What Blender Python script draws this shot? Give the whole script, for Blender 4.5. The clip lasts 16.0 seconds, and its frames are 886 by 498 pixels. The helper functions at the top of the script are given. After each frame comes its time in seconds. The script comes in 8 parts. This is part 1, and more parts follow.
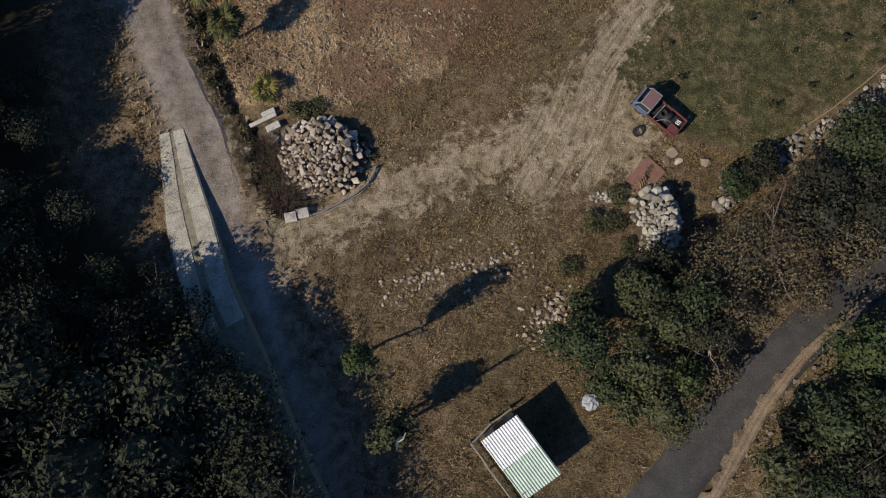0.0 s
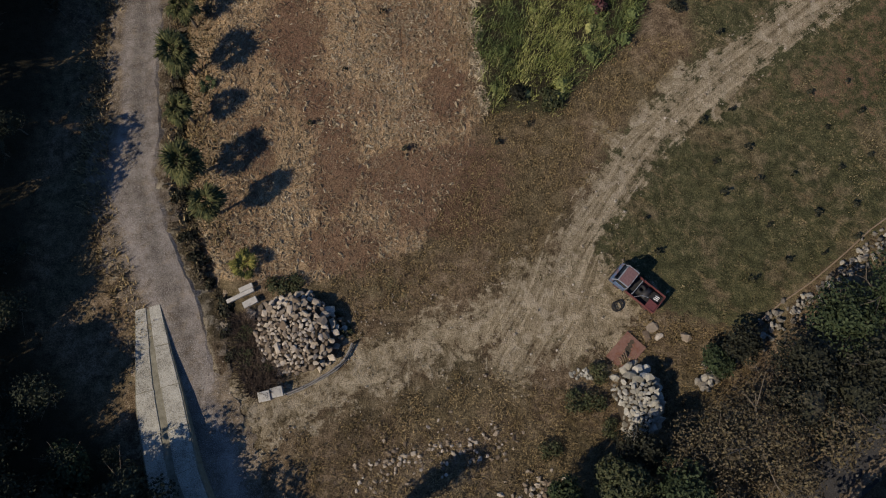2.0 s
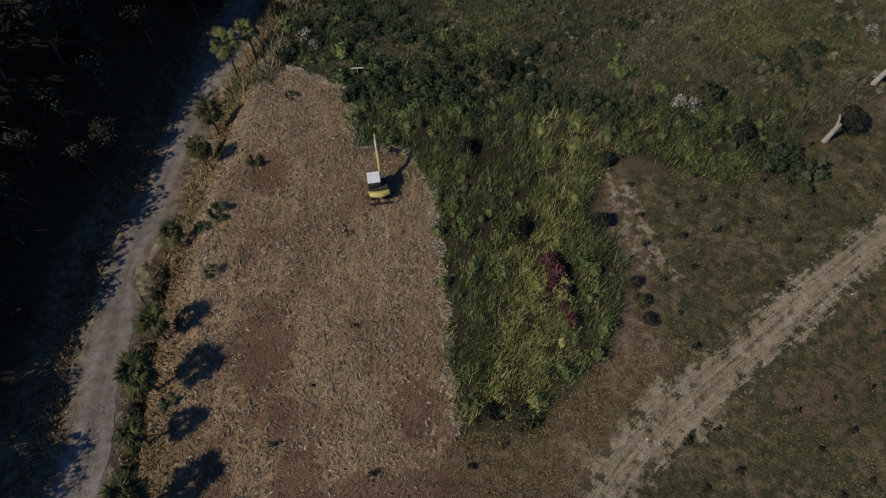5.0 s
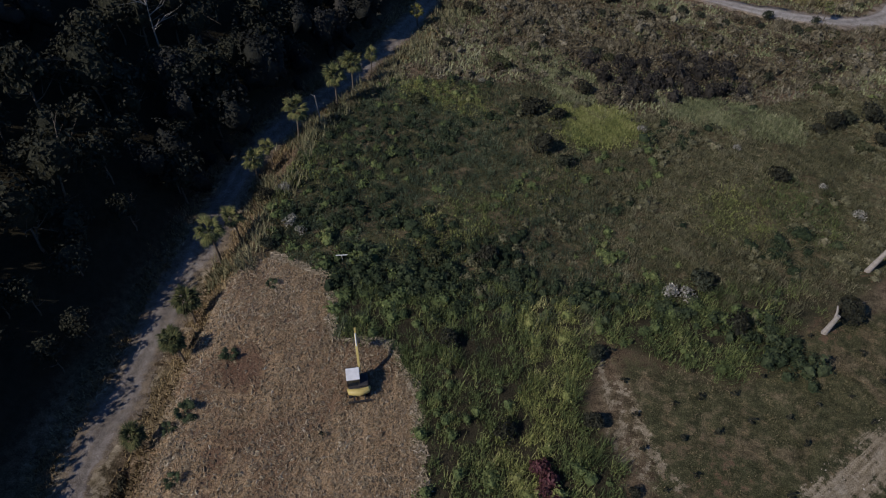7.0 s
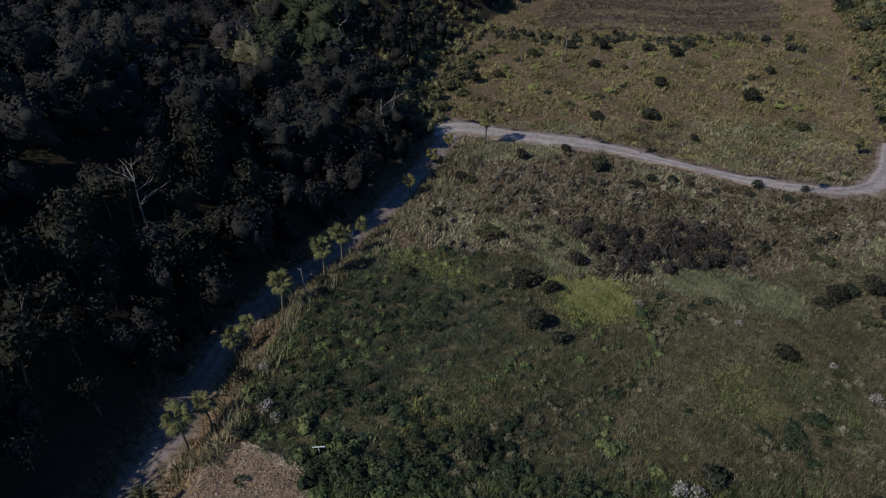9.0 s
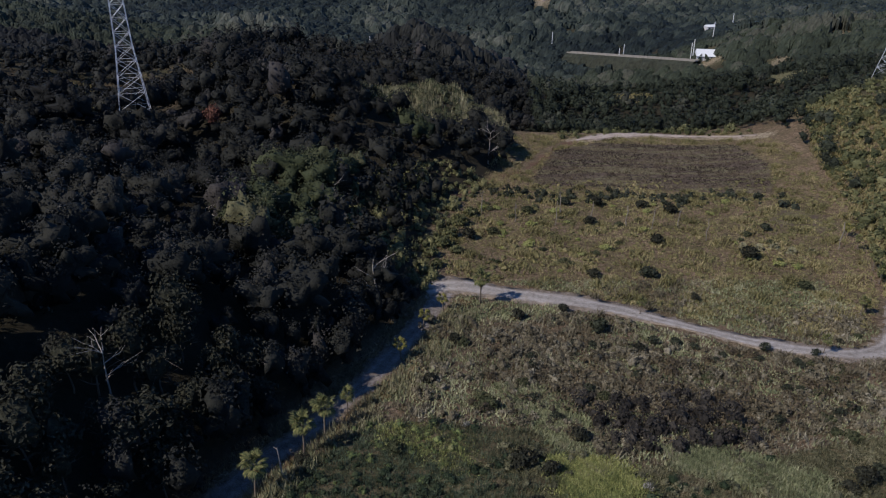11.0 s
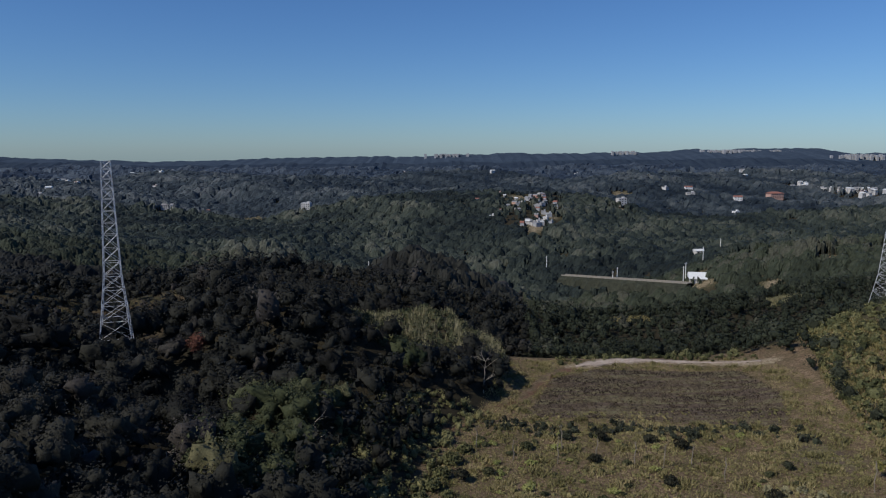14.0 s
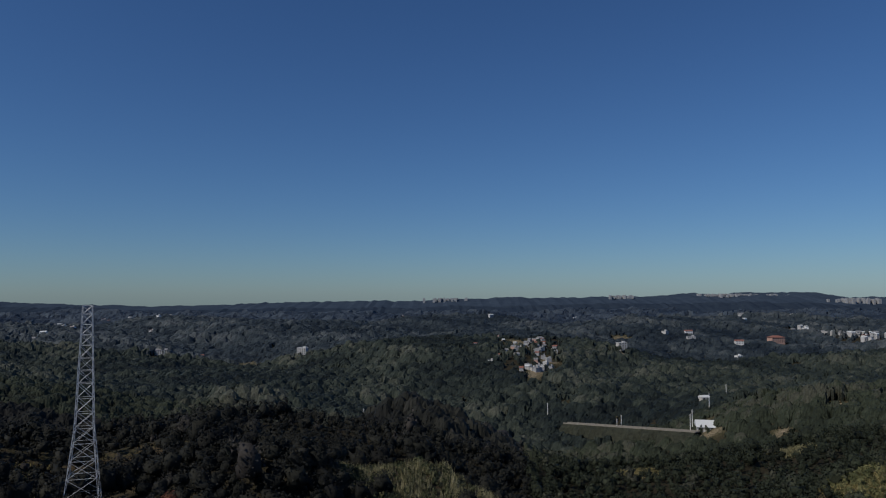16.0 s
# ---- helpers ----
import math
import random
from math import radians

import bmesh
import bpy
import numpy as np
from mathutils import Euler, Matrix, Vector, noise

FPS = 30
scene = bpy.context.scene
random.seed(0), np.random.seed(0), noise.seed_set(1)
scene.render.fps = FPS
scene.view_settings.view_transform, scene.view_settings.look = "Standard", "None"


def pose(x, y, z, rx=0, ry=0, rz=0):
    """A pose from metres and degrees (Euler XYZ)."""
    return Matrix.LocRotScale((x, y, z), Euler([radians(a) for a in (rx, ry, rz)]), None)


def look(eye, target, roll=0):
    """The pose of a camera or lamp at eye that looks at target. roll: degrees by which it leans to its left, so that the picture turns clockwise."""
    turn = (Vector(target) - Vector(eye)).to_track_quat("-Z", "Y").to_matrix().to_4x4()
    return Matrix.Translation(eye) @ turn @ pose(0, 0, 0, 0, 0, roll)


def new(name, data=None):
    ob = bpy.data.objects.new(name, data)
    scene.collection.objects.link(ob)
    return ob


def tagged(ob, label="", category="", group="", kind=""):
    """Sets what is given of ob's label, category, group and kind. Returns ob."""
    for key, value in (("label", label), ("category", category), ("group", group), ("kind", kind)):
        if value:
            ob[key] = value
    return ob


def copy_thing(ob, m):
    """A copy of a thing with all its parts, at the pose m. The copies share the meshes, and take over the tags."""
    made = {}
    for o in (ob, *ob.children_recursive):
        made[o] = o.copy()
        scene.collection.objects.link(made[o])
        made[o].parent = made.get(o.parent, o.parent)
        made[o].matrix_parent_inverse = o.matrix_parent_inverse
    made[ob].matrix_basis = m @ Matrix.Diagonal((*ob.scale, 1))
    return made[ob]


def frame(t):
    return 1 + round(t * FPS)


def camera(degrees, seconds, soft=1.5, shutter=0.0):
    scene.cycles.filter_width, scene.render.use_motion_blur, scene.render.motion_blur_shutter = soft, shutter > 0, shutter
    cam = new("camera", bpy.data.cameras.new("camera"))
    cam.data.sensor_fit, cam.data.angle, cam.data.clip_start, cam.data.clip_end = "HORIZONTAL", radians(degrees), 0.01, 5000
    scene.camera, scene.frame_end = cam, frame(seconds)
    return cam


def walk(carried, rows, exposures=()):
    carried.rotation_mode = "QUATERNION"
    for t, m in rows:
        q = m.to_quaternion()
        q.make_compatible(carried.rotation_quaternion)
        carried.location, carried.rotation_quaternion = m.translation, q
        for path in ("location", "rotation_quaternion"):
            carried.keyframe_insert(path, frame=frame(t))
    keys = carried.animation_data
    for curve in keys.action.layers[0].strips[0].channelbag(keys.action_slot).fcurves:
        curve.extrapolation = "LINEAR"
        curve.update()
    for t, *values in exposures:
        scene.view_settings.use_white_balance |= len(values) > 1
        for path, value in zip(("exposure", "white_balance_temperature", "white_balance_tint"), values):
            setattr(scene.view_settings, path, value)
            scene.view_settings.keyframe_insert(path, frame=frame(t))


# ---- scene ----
cam = camera(63.1, 16.0, soft=1.15)
METRES, EYE, TILT, LEAN, TURN = 46.0, 54.4, -87.0, 0.0, 0.0
ROWS = [
    (0.0, 0.0, 0.0, 0.0, 0.0, 0.0, -0.0),
    (0.5, 0.0083, 0.0009, 0.0286, -0.02, 0.23, -0.01),
    (1.0, 0.0168, 0.0024, 0.0592, -0.02, 1.78, 0.0),
    (1.5, 0.0258, 0.0033, 0.086, -0.03, 5.16, 0.04),
    (2.0, 0.0353, 0.0049, 0.1105, -0.01, 8.48, 0.06),
    (2.5, 0.0446, 0.0061, 0.1365, 0.01, 11.62, 0.06),
    (3.0, 0.0533, 0.0074, 0.1614, 0.02, 14.73, 0.06),
    (3.5, 0.0617, 0.0096, 0.1858, 0.02, 17.84, 0.06),
    (4.0, 0.0705, 0.0112, 0.2106, 0.05, 20.92, 0.06),
    (6.5, 0.1076, 0.0216, 0.34, -0.06, 35.92, 0.09),
    (7.0, 0.1153, 0.024, 0.3671, -0.07, 38.9, 0.09),
    (7.5, 0.1224, 0.0265, 0.3945, -0.09, 41.89, 0.11),
    (8.0, 0.1302, 0.0289, 0.4229, -0.06, 44.81, 0.11),
    (8.5, 0.1371, 0.0315, 0.452, -0.06, 47.69, 0.12),
    (9.0, 0.1438, 0.0341, 0.4824, -0.05, 50.59, 0.12),
    (11.5, 0.174, 0.0457, 0.6441, -0.06, 64.88, 0.19),
    (12.0, 0.1804, 0.0477, 0.6778, -0.01, 67.72, 0.21),
    (12.5, 0.1864, 0.0497, 0.7112, 0.0, 70.58, 0.22),
    (13.0, 0.1949, 0.0522, 0.7463, 0.05, 73.47, 0.23),
    (13.5, 0.2021, 0.053, 0.7813, 0.06, 76.36, 0.25),
    (14.0, 0.2105, 0.0529, 0.8169, 0.1, 79.26, 0.26),
    (14.5, 0.2182, 0.0528, 0.8546, 0.11, 82.13, 0.27),
    (15.0, 0.228, 0.0521, 0.8899, 0.12, 84.99, 0.28),
    (15.5, 0.2347, 0.0531, 0.9279, 0.14, 87.69, 0.31),
    (16.0, 0.2381, 0.0621, 0.9662, 0.16, 90.67, 0.36),
]
walk(cam, [(t, pose(0, 0, EYE, TILT, LEAN, TURN) @ pose(METRES * x, METRES * y, METRES * z, 90 + pitch, roll, yaw)) for t, x, y, z, yaw, pitch, roll in ROWS],
     [(0.0, 0.15, 6900, 10), (3.5, -0.33, 6850, 10), (7.0, -0.42, 6060, 13), (9.0, -0.31, 5930, 14.5), (12.5, 0.0, 5960, 15), (14.0, -0.24, 6150, 10.5), (16.0, -0.72, 6300, 9)])

# ---- world, sun ----
SUN_EL, SUN_AZ = radians(42), radians(31)
world = bpy.data.worlds.new("sky")
scene.world = world
world.use_nodes = True
wn = world.node_tree
sky = wn.nodes.new("ShaderNodeTexSky")
sky.sky_type, sky.sun_disc = "NISHITA", False
sky.sun_elevation, sky.sun_rotation = SUN_EL, radians(241)
sky.altitude, sky.air_density, sky.dust_density, sky.ozone_density = 300, 1.0, 0.25, 3.8
clear = wn.nodes.new("ShaderNodeHueSaturation")
clear.inputs["Saturation"].default_value = 1.05
wn.links.new(sky.outputs[0], clear.inputs["Color"])
cool = wn.nodes.new("ShaderNodeMix")
cool.data_type, cool.blend_type = "RGBA", "MULTIPLY"
cool.inputs[0].default_value, cool.inputs[7].default_value = 1.0, (0.707, 0.943, 1.262, 1)
wn.links.new(clear.outputs[0], cool.inputs[6])
wn.links.new(cool.outputs[2], wn.nodes["Background"].inputs[0])
wn.nodes["Background"].inputs[1].default_value = 0.076
sun = new("sun", bpy.data.lights.new("sun", "SUN"))
sun.data.energy, sun.data.angle, sun.data.color = 4.2, radians(0.5), (1.0, 0.9, 0.78)
sun.matrix_world = look((0, 0, 300), (math.cos(SUN_EL) * math.cos(SUN_AZ), math.cos(SUN_EL) * math.sin(SUN_AZ), 300 - math.sin(SUN_EL)))


# ---- materials ----
class Nodes:
    """A material's nodes, in short calls."""

    def __init__(self, name, rough=0.9, metal=0.0, spec=0.2):
        self.mat = bpy.data.materials.new(name)
        self.mat.use_nodes = True
        self.nt = self.mat.node_tree
        self.bsdf = self.nt.nodes["Principled BSDF"]
        self.bsdf.inputs["Roughness"].default_value = rough
        self.bsdf.inputs["Metallic"].default_value = metal
        self.bsdf.inputs["Specular IOR Level"].default_value = spec

    def add(self, kind):
        return self.nt.nodes.new(kind)

    def attribute(self, name):
        n = self.add("ShaderNodeAttribute")
        n.attribute_name = name
        return n

    def put(self, socket, value):
        if isinstance(value, bpy.types.NodeSocket):
            self.nt.links.new(value, socket)
        elif isinstance(value, tuple) and len(value) == 3 and socket.type == "RGBA":
            socket.default_value = (*value, 1)
        else:
            socket.default_value = value

    def coords(self, stretch=(1, 1, 1), turn=0.0, local=False):
        src = self.add("ShaderNodeTexCoord").outputs["Object"] if local else self.add("ShaderNodeNewGeometry").outputs["Position"]
        m = self.add("ShaderNodeMapping")
        self.put(m.inputs["Vector"], src)
        m.inputs["Scale"].default_value = stretch
        m.inputs["Rotation"].default_value = (0, 0, turn)
        return m.outputs[0]

    def along(self, angle, length, width):
        """Coordinates drawn out along one way over the ground."""
        m = self.add("ShaderNodeMapping")
        m.vector_type = "TEXTURE"
        self.put(m.inputs["Vector"], self.add("ShaderNodeNewGeometry").outputs["Position"])
        m.inputs["Rotation"].default_value = (0, 0, angle)
        m.inputs["Scale"].default_value = (length, width, 1)
        return m.outputs[0]

    def noise(self, scale, detail=4.0, rough=0.6, at=None, distort=0.0):
        n = self.add("ShaderNodeTexNoise")
        self.put(n.inputs["Vector"], at or self.coords())
        n.inputs["Scale"].default_value, n.inputs["Detail"].default_value = scale, detail
        n.inputs["Roughness"].default_value, n.inputs["Distortion"].default_value = rough, distort
        return n.outputs["Fac"]

    def voronoi(self, scale, at=None, feature="F1"):
        n = self.add("ShaderNodeTexVoronoi")
        n.feature = feature
        self.put(n.inputs["Vector"], at or self.coords())
        n.inputs["Scale"].default_value = scale
        return n.outputs["Distance"]

    def ramp(self, fac, *stops):
        n = self.add("ShaderNodeValToRGB")
        self.put(n.inputs[0], fac)
        el = n.color_ramp.elements
        while len(el) < len(stops):
            el.new(0.5)
        for e, (p, c) in zip(el, stops):
            e.position, e.color = p, (*c, 1) if isinstance(c, tuple) else (c, c, c, 1)
        return n.outputs[0]

    def mix(self, fac, a, b, blend="MIX"):
        n = self.add("ShaderNodeMix")
        n.data_type, n.blend_type = "RGBA", blend
        self.put(n.inputs[0], fac), self.put(n.inputs[6], a), self.put(n.inputs[7], b)
        return n.outputs[2]

    def math(self, op, a, b=0.5, clamp=False):
        n = self.add("ShaderNodeMath")
        n.operation, n.use_clamp = op, clamp
        self.put(n.inputs[0], a), self.put(n.inputs[1], b)
        return n.outputs[0]

    def remap(self, v, lo, hi, a=0.0, b=1.0):
        n = self.add("ShaderNodeMapRange")
        n.interpolation_type = "SMOOTHSTEP"
        for s, w in zip(n.inputs[:5], (v, lo, hi, a, b)):
            self.put(s, w)
        return n.outputs[0]

    def bump(self, height, strength=0.5, dist=0.05):
        n = self.add("ShaderNodeBump")
        n.inputs["Strength"].default_value, n.inputs["Distance"].default_value = strength, dist
        self.put(n.inputs["Height"], height)
        self.put(self.bsdf.inputs["Normal"], n.outputs[0])

    def done(self, colour, rough=None):
        self.put(self.bsdf.inputs["Base Color"], colour)
        if rough is not None:
            self.put(self.bsdf.inputs["Roughness"], rough)
        return self.mat


def plain(name, a, b, scale=6.0, rough=0.8, metal=0.0, bump=0.2, dist=0.01, spec=0.25):
    """Two tones in coarse and fine grain, with a slight relief."""
    m = Nodes(name, rough, metal, spec)
    at = m.coords(local=True)
    f = m.math("ADD", m.math("MULTIPLY", m.noise(scale, 5, 0.65, at), 0.65), m.math("MULTIPLY", m.noise(scale * 9, 3, 0.6, at), 0.35))
    m.bump(f, bump, dist)
    return m.done(m.ramp(f, (0.36, a), (0.64, b)))


def leafy(name, *stops, per_object=0.35, rough=0.75, grain_at=2.2, vary=1.0, deep=0.45):
    """Foliage: a tone for each leaf clump, shifted from plant to plant."""
    m = Nodes(name, rough, 0, 0.15)
    island = m.add("ShaderNodeNewGeometry").outputs["Random Per Island"]
    island = m.math("ADD", m.math("MULTIPLY", m.math("SUBTRACT", island, 0.5), vary), 0.5)
    one = m.add("ShaderNodeObjectInfo").outputs["Random"]
    patch = m.noise(0.09, 3, 0.5)
    f = m.math("ADD", m.math("MULTIPLY", island, 1 - per_object), m.math("MULTIPLY", m.math("ADD", m.math("MULTIPLY", one, 0.5), m.math("MULTIPLY", patch, 0.5)), per_object))
    f = m.math("ADD", f, m.attribute("tone").outputs["Fac"])
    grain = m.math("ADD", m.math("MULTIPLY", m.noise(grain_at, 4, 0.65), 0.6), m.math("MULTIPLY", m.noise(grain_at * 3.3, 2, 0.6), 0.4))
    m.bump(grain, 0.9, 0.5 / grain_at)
    # Shade between leaves put into the colour: low grain darkened, high grain lightened.
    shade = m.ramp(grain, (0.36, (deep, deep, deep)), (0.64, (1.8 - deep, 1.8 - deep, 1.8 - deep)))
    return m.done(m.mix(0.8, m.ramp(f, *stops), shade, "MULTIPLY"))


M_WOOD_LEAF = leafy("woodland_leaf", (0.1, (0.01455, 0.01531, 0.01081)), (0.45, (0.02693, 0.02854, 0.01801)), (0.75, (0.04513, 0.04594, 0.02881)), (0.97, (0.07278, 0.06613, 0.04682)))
# Woodland leaf darkened: the hillside's shade is carried by the colour.
M_HILL_LEAF = leafy("shaded_hillside_leaf", (0.1, (0.01005, 0.01064, 0.009553)), (0.45, (0.01858, 0.01982, 0.01592)), (0.75, (0.03115, 0.03191, 0.02545)), (0.97, (0.05022, 0.04594, 0.04137)), vary=0.16, deep=0.6)
# Lighter copy for trees at the sunny edge, their sunlight in the colour.
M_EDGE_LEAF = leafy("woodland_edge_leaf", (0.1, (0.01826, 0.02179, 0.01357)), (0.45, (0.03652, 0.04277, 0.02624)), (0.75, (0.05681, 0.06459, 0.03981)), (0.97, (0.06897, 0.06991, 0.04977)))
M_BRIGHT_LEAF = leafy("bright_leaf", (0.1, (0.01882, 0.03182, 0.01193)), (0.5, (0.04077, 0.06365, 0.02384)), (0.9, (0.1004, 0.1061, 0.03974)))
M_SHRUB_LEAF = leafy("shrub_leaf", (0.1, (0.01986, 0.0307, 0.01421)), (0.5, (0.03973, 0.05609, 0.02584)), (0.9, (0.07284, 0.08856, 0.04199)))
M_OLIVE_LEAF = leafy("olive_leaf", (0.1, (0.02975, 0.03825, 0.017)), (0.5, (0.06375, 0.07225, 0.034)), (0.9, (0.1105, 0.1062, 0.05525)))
# Olive leaf brightened for scrub in the sun; the light is in the colour.
M_SLOPE_LEAF = leafy("sunlit_slope_leaf", (0.1, (0.05, 0.057, 0.024)), (0.5, (0.105, 0.11, 0.047)), (0.9, (0.2, 0.19, 0.085)))
M_DARK_BRUSH = leafy("dark_brush_leaf", (0.1, (0.024, 0.022, 0.018)), (0.5, (0.055, 0.049, 0.039)), (0.95, (0.12, 0.105, 0.082)))
# Yellower palm leaf, lightened too: sunlight on the fronds is in the colour.
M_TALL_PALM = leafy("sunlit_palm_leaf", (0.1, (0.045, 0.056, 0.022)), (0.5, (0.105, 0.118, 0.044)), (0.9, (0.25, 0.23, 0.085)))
M_BROWN_LEAF = leafy("withered_leaf", (0.1, (0.05, 0.04, 0.028)), (0.5, (0.1, 0.08, 0.05)), (0.9, (0.16, 0.13, 0.07)))
M_RED_LEAF = leafy("red_leaf", (0.1, (0.051, 0.0187, 0.0221)), (0.6, (0.1148, 0.0442, 0.0493)), (0.95, (0.1615, 0.09775, 0.08075)))
M_RUST_LEAF = leafy("rusty_leaf", (0.1, (0.07, 0.03, 0.02)), (0.6, (0.14, 0.06, 0.04)), (0.95, (0.2, 0.1, 0.06)))
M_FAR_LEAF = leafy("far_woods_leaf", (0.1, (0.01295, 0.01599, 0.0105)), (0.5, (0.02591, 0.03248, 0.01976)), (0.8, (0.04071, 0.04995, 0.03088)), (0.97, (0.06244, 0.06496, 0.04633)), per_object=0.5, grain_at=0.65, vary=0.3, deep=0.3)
# Farther woods: leaf tones turned bluer with distance, haze put into the colour.
M_DISTANT_LEAF = leafy("distant_hazed_leaf", (0.05, (0.0125, 0.019, 0.0245)), (0.4, (0.028, 0.0385, 0.0455)), (0.7, (0.048, 0.061, 0.066)), (0.97, (0.088, 0.1, 0.103)), vary=0.2, deep=0.45, grain_at=0.3, per_object=0.3)
M_MID_LEAF = leafy("mid_hazed_leaf", (0.05, (0.00936, 0.01386, 0.0135)), (0.4, (0.0234, 0.0315, 0.0265)), (0.7, (0.0429, 0.05292, 0.04)), (0.97, (0.0819, 0.08736, 0.067)), vary=0.2, deep=0.4, grain_at=0.55, per_object=0.3)
M_FARTHEST_LEAF = leafy("farthest_hazed_leaf", (0.1, (0.0205, 0.031, 0.046)), (0.5, (0.036, 0.05, 0.069)), (0.97, (0.064, 0.083, 0.104)), vary=0.3, deep=0.55, grain_at=0.1)
M_STUBBLE = leafy("dark_stubble", (0.05, (0.04, 0.03, 0.022)), (0.4, (0.075, 0.058, 0.042)), (0.7, (0.12, 0.095, 0.062)), (0.95, (0.2, 0.17, 0.1)))
M_WEED = leafy("tall_weeds", (0.05, (0.05783, 0.07776, 0.03075)), (0.4, (0.1093, 0.1425, 0.05165)), (0.7, (0.2056, 0.2333, 0.07994)), (0.95, (0.36, 0.3498, 0.1478)), per_object=0.6)
M_DARK_WEED = leafy("dark_weeds", (0.05, (0.03113, 0.04396, 0.02642)), (0.4, (0.06115, 0.08303, 0.04805)), (0.7, (0.1, 0.1282, 0.07445)), (0.95, (0.189, 0.2076, 0.1321)), per_object=0.6)
M_OLIVE_WEED = leafy("olive_grass", (0.05, (0.058, 0.06, 0.033)), (0.4, (0.118, 0.117, 0.064)), (0.7, (0.186, 0.175, 0.098)), (0.95, (0.29, 0.262, 0.165)), per_object=0.6)
M_LIME_WEED = leafy("yellow_green_weeds", (0.05, (0.1145, 0.1363, 0.04395)), (0.4, (0.2035, 0.2271, 0.07323)), (0.7, (0.3181, 0.3245, 0.1099)), (0.95, (0.4325, 0.4153, 0.1904)), per_object=0.5)
M_DRY_WEED = leafy("dry_weeds", (0.05, (0.0972, 0.0735, 0.035)), (0.4, (0.1836, 0.1365, 0.07)), (0.7, (0.27, 0.1995, 0.1)), (0.95, (0.3888, 0.3045, 0.17)), per_object=0.5)
M_YELLOW_WEED = leafy("yellowish_weeds", (0.05, (0.09676, 0.1145, 0.05525)), (0.4, (0.1935, 0.2087, 0.1036)), (0.7, (0.296, 0.303, 0.164)), (0.95, (0.4099, 0.4041, 0.2591)), per_object=0.5)
M_MEADOW = leafy("meadow_grass", (0.05, (0.08656, 0.08642, 0.03461)), (0.4, (0.1732, 0.1575, 0.06491)), (0.7, (0.2649, 0.2287, 0.1028)), (0.95, (0.3667, 0.3049, 0.1623)), per_object=0.5)
M_SHORT_GRASS = leafy("short_field_grass", (0.05, (0.055, 0.05, 0.024)), (0.4, (0.105, 0.092, 0.046)), (0.7, (0.16, 0.135, 0.072)), (0.95, (0.25, 0.2, 0.12)), per_object=0.5)
M_BRUSH = leafy("brown_brush", (0.05, (0.05889, 0.05121, 0.03153)), (0.4, (0.1178, 0.1024, 0.06306)), (0.7, (0.1866, 0.1639, 0.1051)), (0.95, (0.2945, 0.2663, 0.1892)), per_object=0.5)
M_PLUME = leafy("pale_plumes", (0.1, (0.16, 0.155, 0.12)), (0.5, (0.27, 0.26, 0.21)), (0.9, (0.46, 0.44, 0.38)))
M_PLUME_GRASS = leafy("pale_reed_grass", (0.05, (0.1, 0.1, 0.05)), (0.4, (0.2, 0.19, 0.1)), (0.7, (0.3, 0.28, 0.16)), (0.95, (0.42, 0.39, 0.27)), per_object=0.4)
M_STRAW = leafy("cut_straw", (0.05, (0.1605, 0.1212, 0.07584)), (0.4, (0.3012, 0.2383, 0.1516)), (0.7, (0.4228, 0.3469, 0.2332)), (0.95, (0.5686, 0.5016, 0.3792)), per_object=0.4)
M_PALM_LEAF = leafy("palm_leaf", (0.1, (0.02633, 0.03544, 0.01498)), (0.5, (0.06143, 0.07172, 0.02912)), (0.85, (0.1316, 0.1266, 0.04992)), (0.97, (0.2194, 0.1856, 0.0832)))
M_PALM_YELLOW = leafy("yellow_palm_leaf", (0.1, (0.06, 0.068, 0.02)), (0.5, (0.14, 0.14, 0.035)), (0.9, (0.28, 0.24, 0.07)))
M_BARK = plain("bark", (0.09, 0.07, 0.05), (0.2, 0.17, 0.13), 3, 0.95, bump=0.6, dist=0.03)
M_PALE_BARK = plain("bleached_bark", (0.24, 0.21, 0.17), (0.42, 0.38, 0.33), 4, 0.9, bump=0.4, dist=0.02)
M_GREY_BARK = plain("grey_bark", (0.15, 0.13, 0.1), (0.29, 0.26, 0.21), 4, 0.9, bump=0.4, dist=0.02)


def stone_material(name, a, b, c):
    m = Nodes(name, 0.9, 0, 0.2)
    at = m.coords(local=True)
    one = m.add("ShaderNodeObjectInfo").outputs["Random"]
    isl = m.add("ShaderNodeNewGeometry").outputs["Random Per Island"]
    grain = m.noise(7, 5, 0.7)
    f = m.math("FRACT", m.math("ADD", m.math("MULTIPLY", one, 7.3), isl))
    base = m.ramp(f, (0.05, a), (0.5, b), (0.95, c))
    m.bump(grain, 0.6, 0.04)
    return m.done(m.mix(0.55, base, m.ramp(grain, (0.3, (0.35, 0.33, 0.3)), (0.7, (1, 1, 1))), "MULTIPLY"))


M_HEAP_STONE = stone_material("heap_stone", (0.17, 0.128, 0.092), (0.34, 0.28, 0.21), (0.56, 0.49, 0.4))
M_GREY_STONE = stone_material("grey_stone", (0.09, 0.085, 0.072), (0.17, 0.16, 0.135), (0.28, 0.26, 0.22))
M_WALL_STONE = stone_material("wall_stone", (0.12, 0.105, 0.085), (0.25, 0.225, 0.185), (0.4, 0.37, 0.31))
M_PALE_STONE = stone_material("pale_stone", (0.24, 0.225, 0.18), (0.37, 0.35, 0.29), (0.52, 0.5, 0.44))


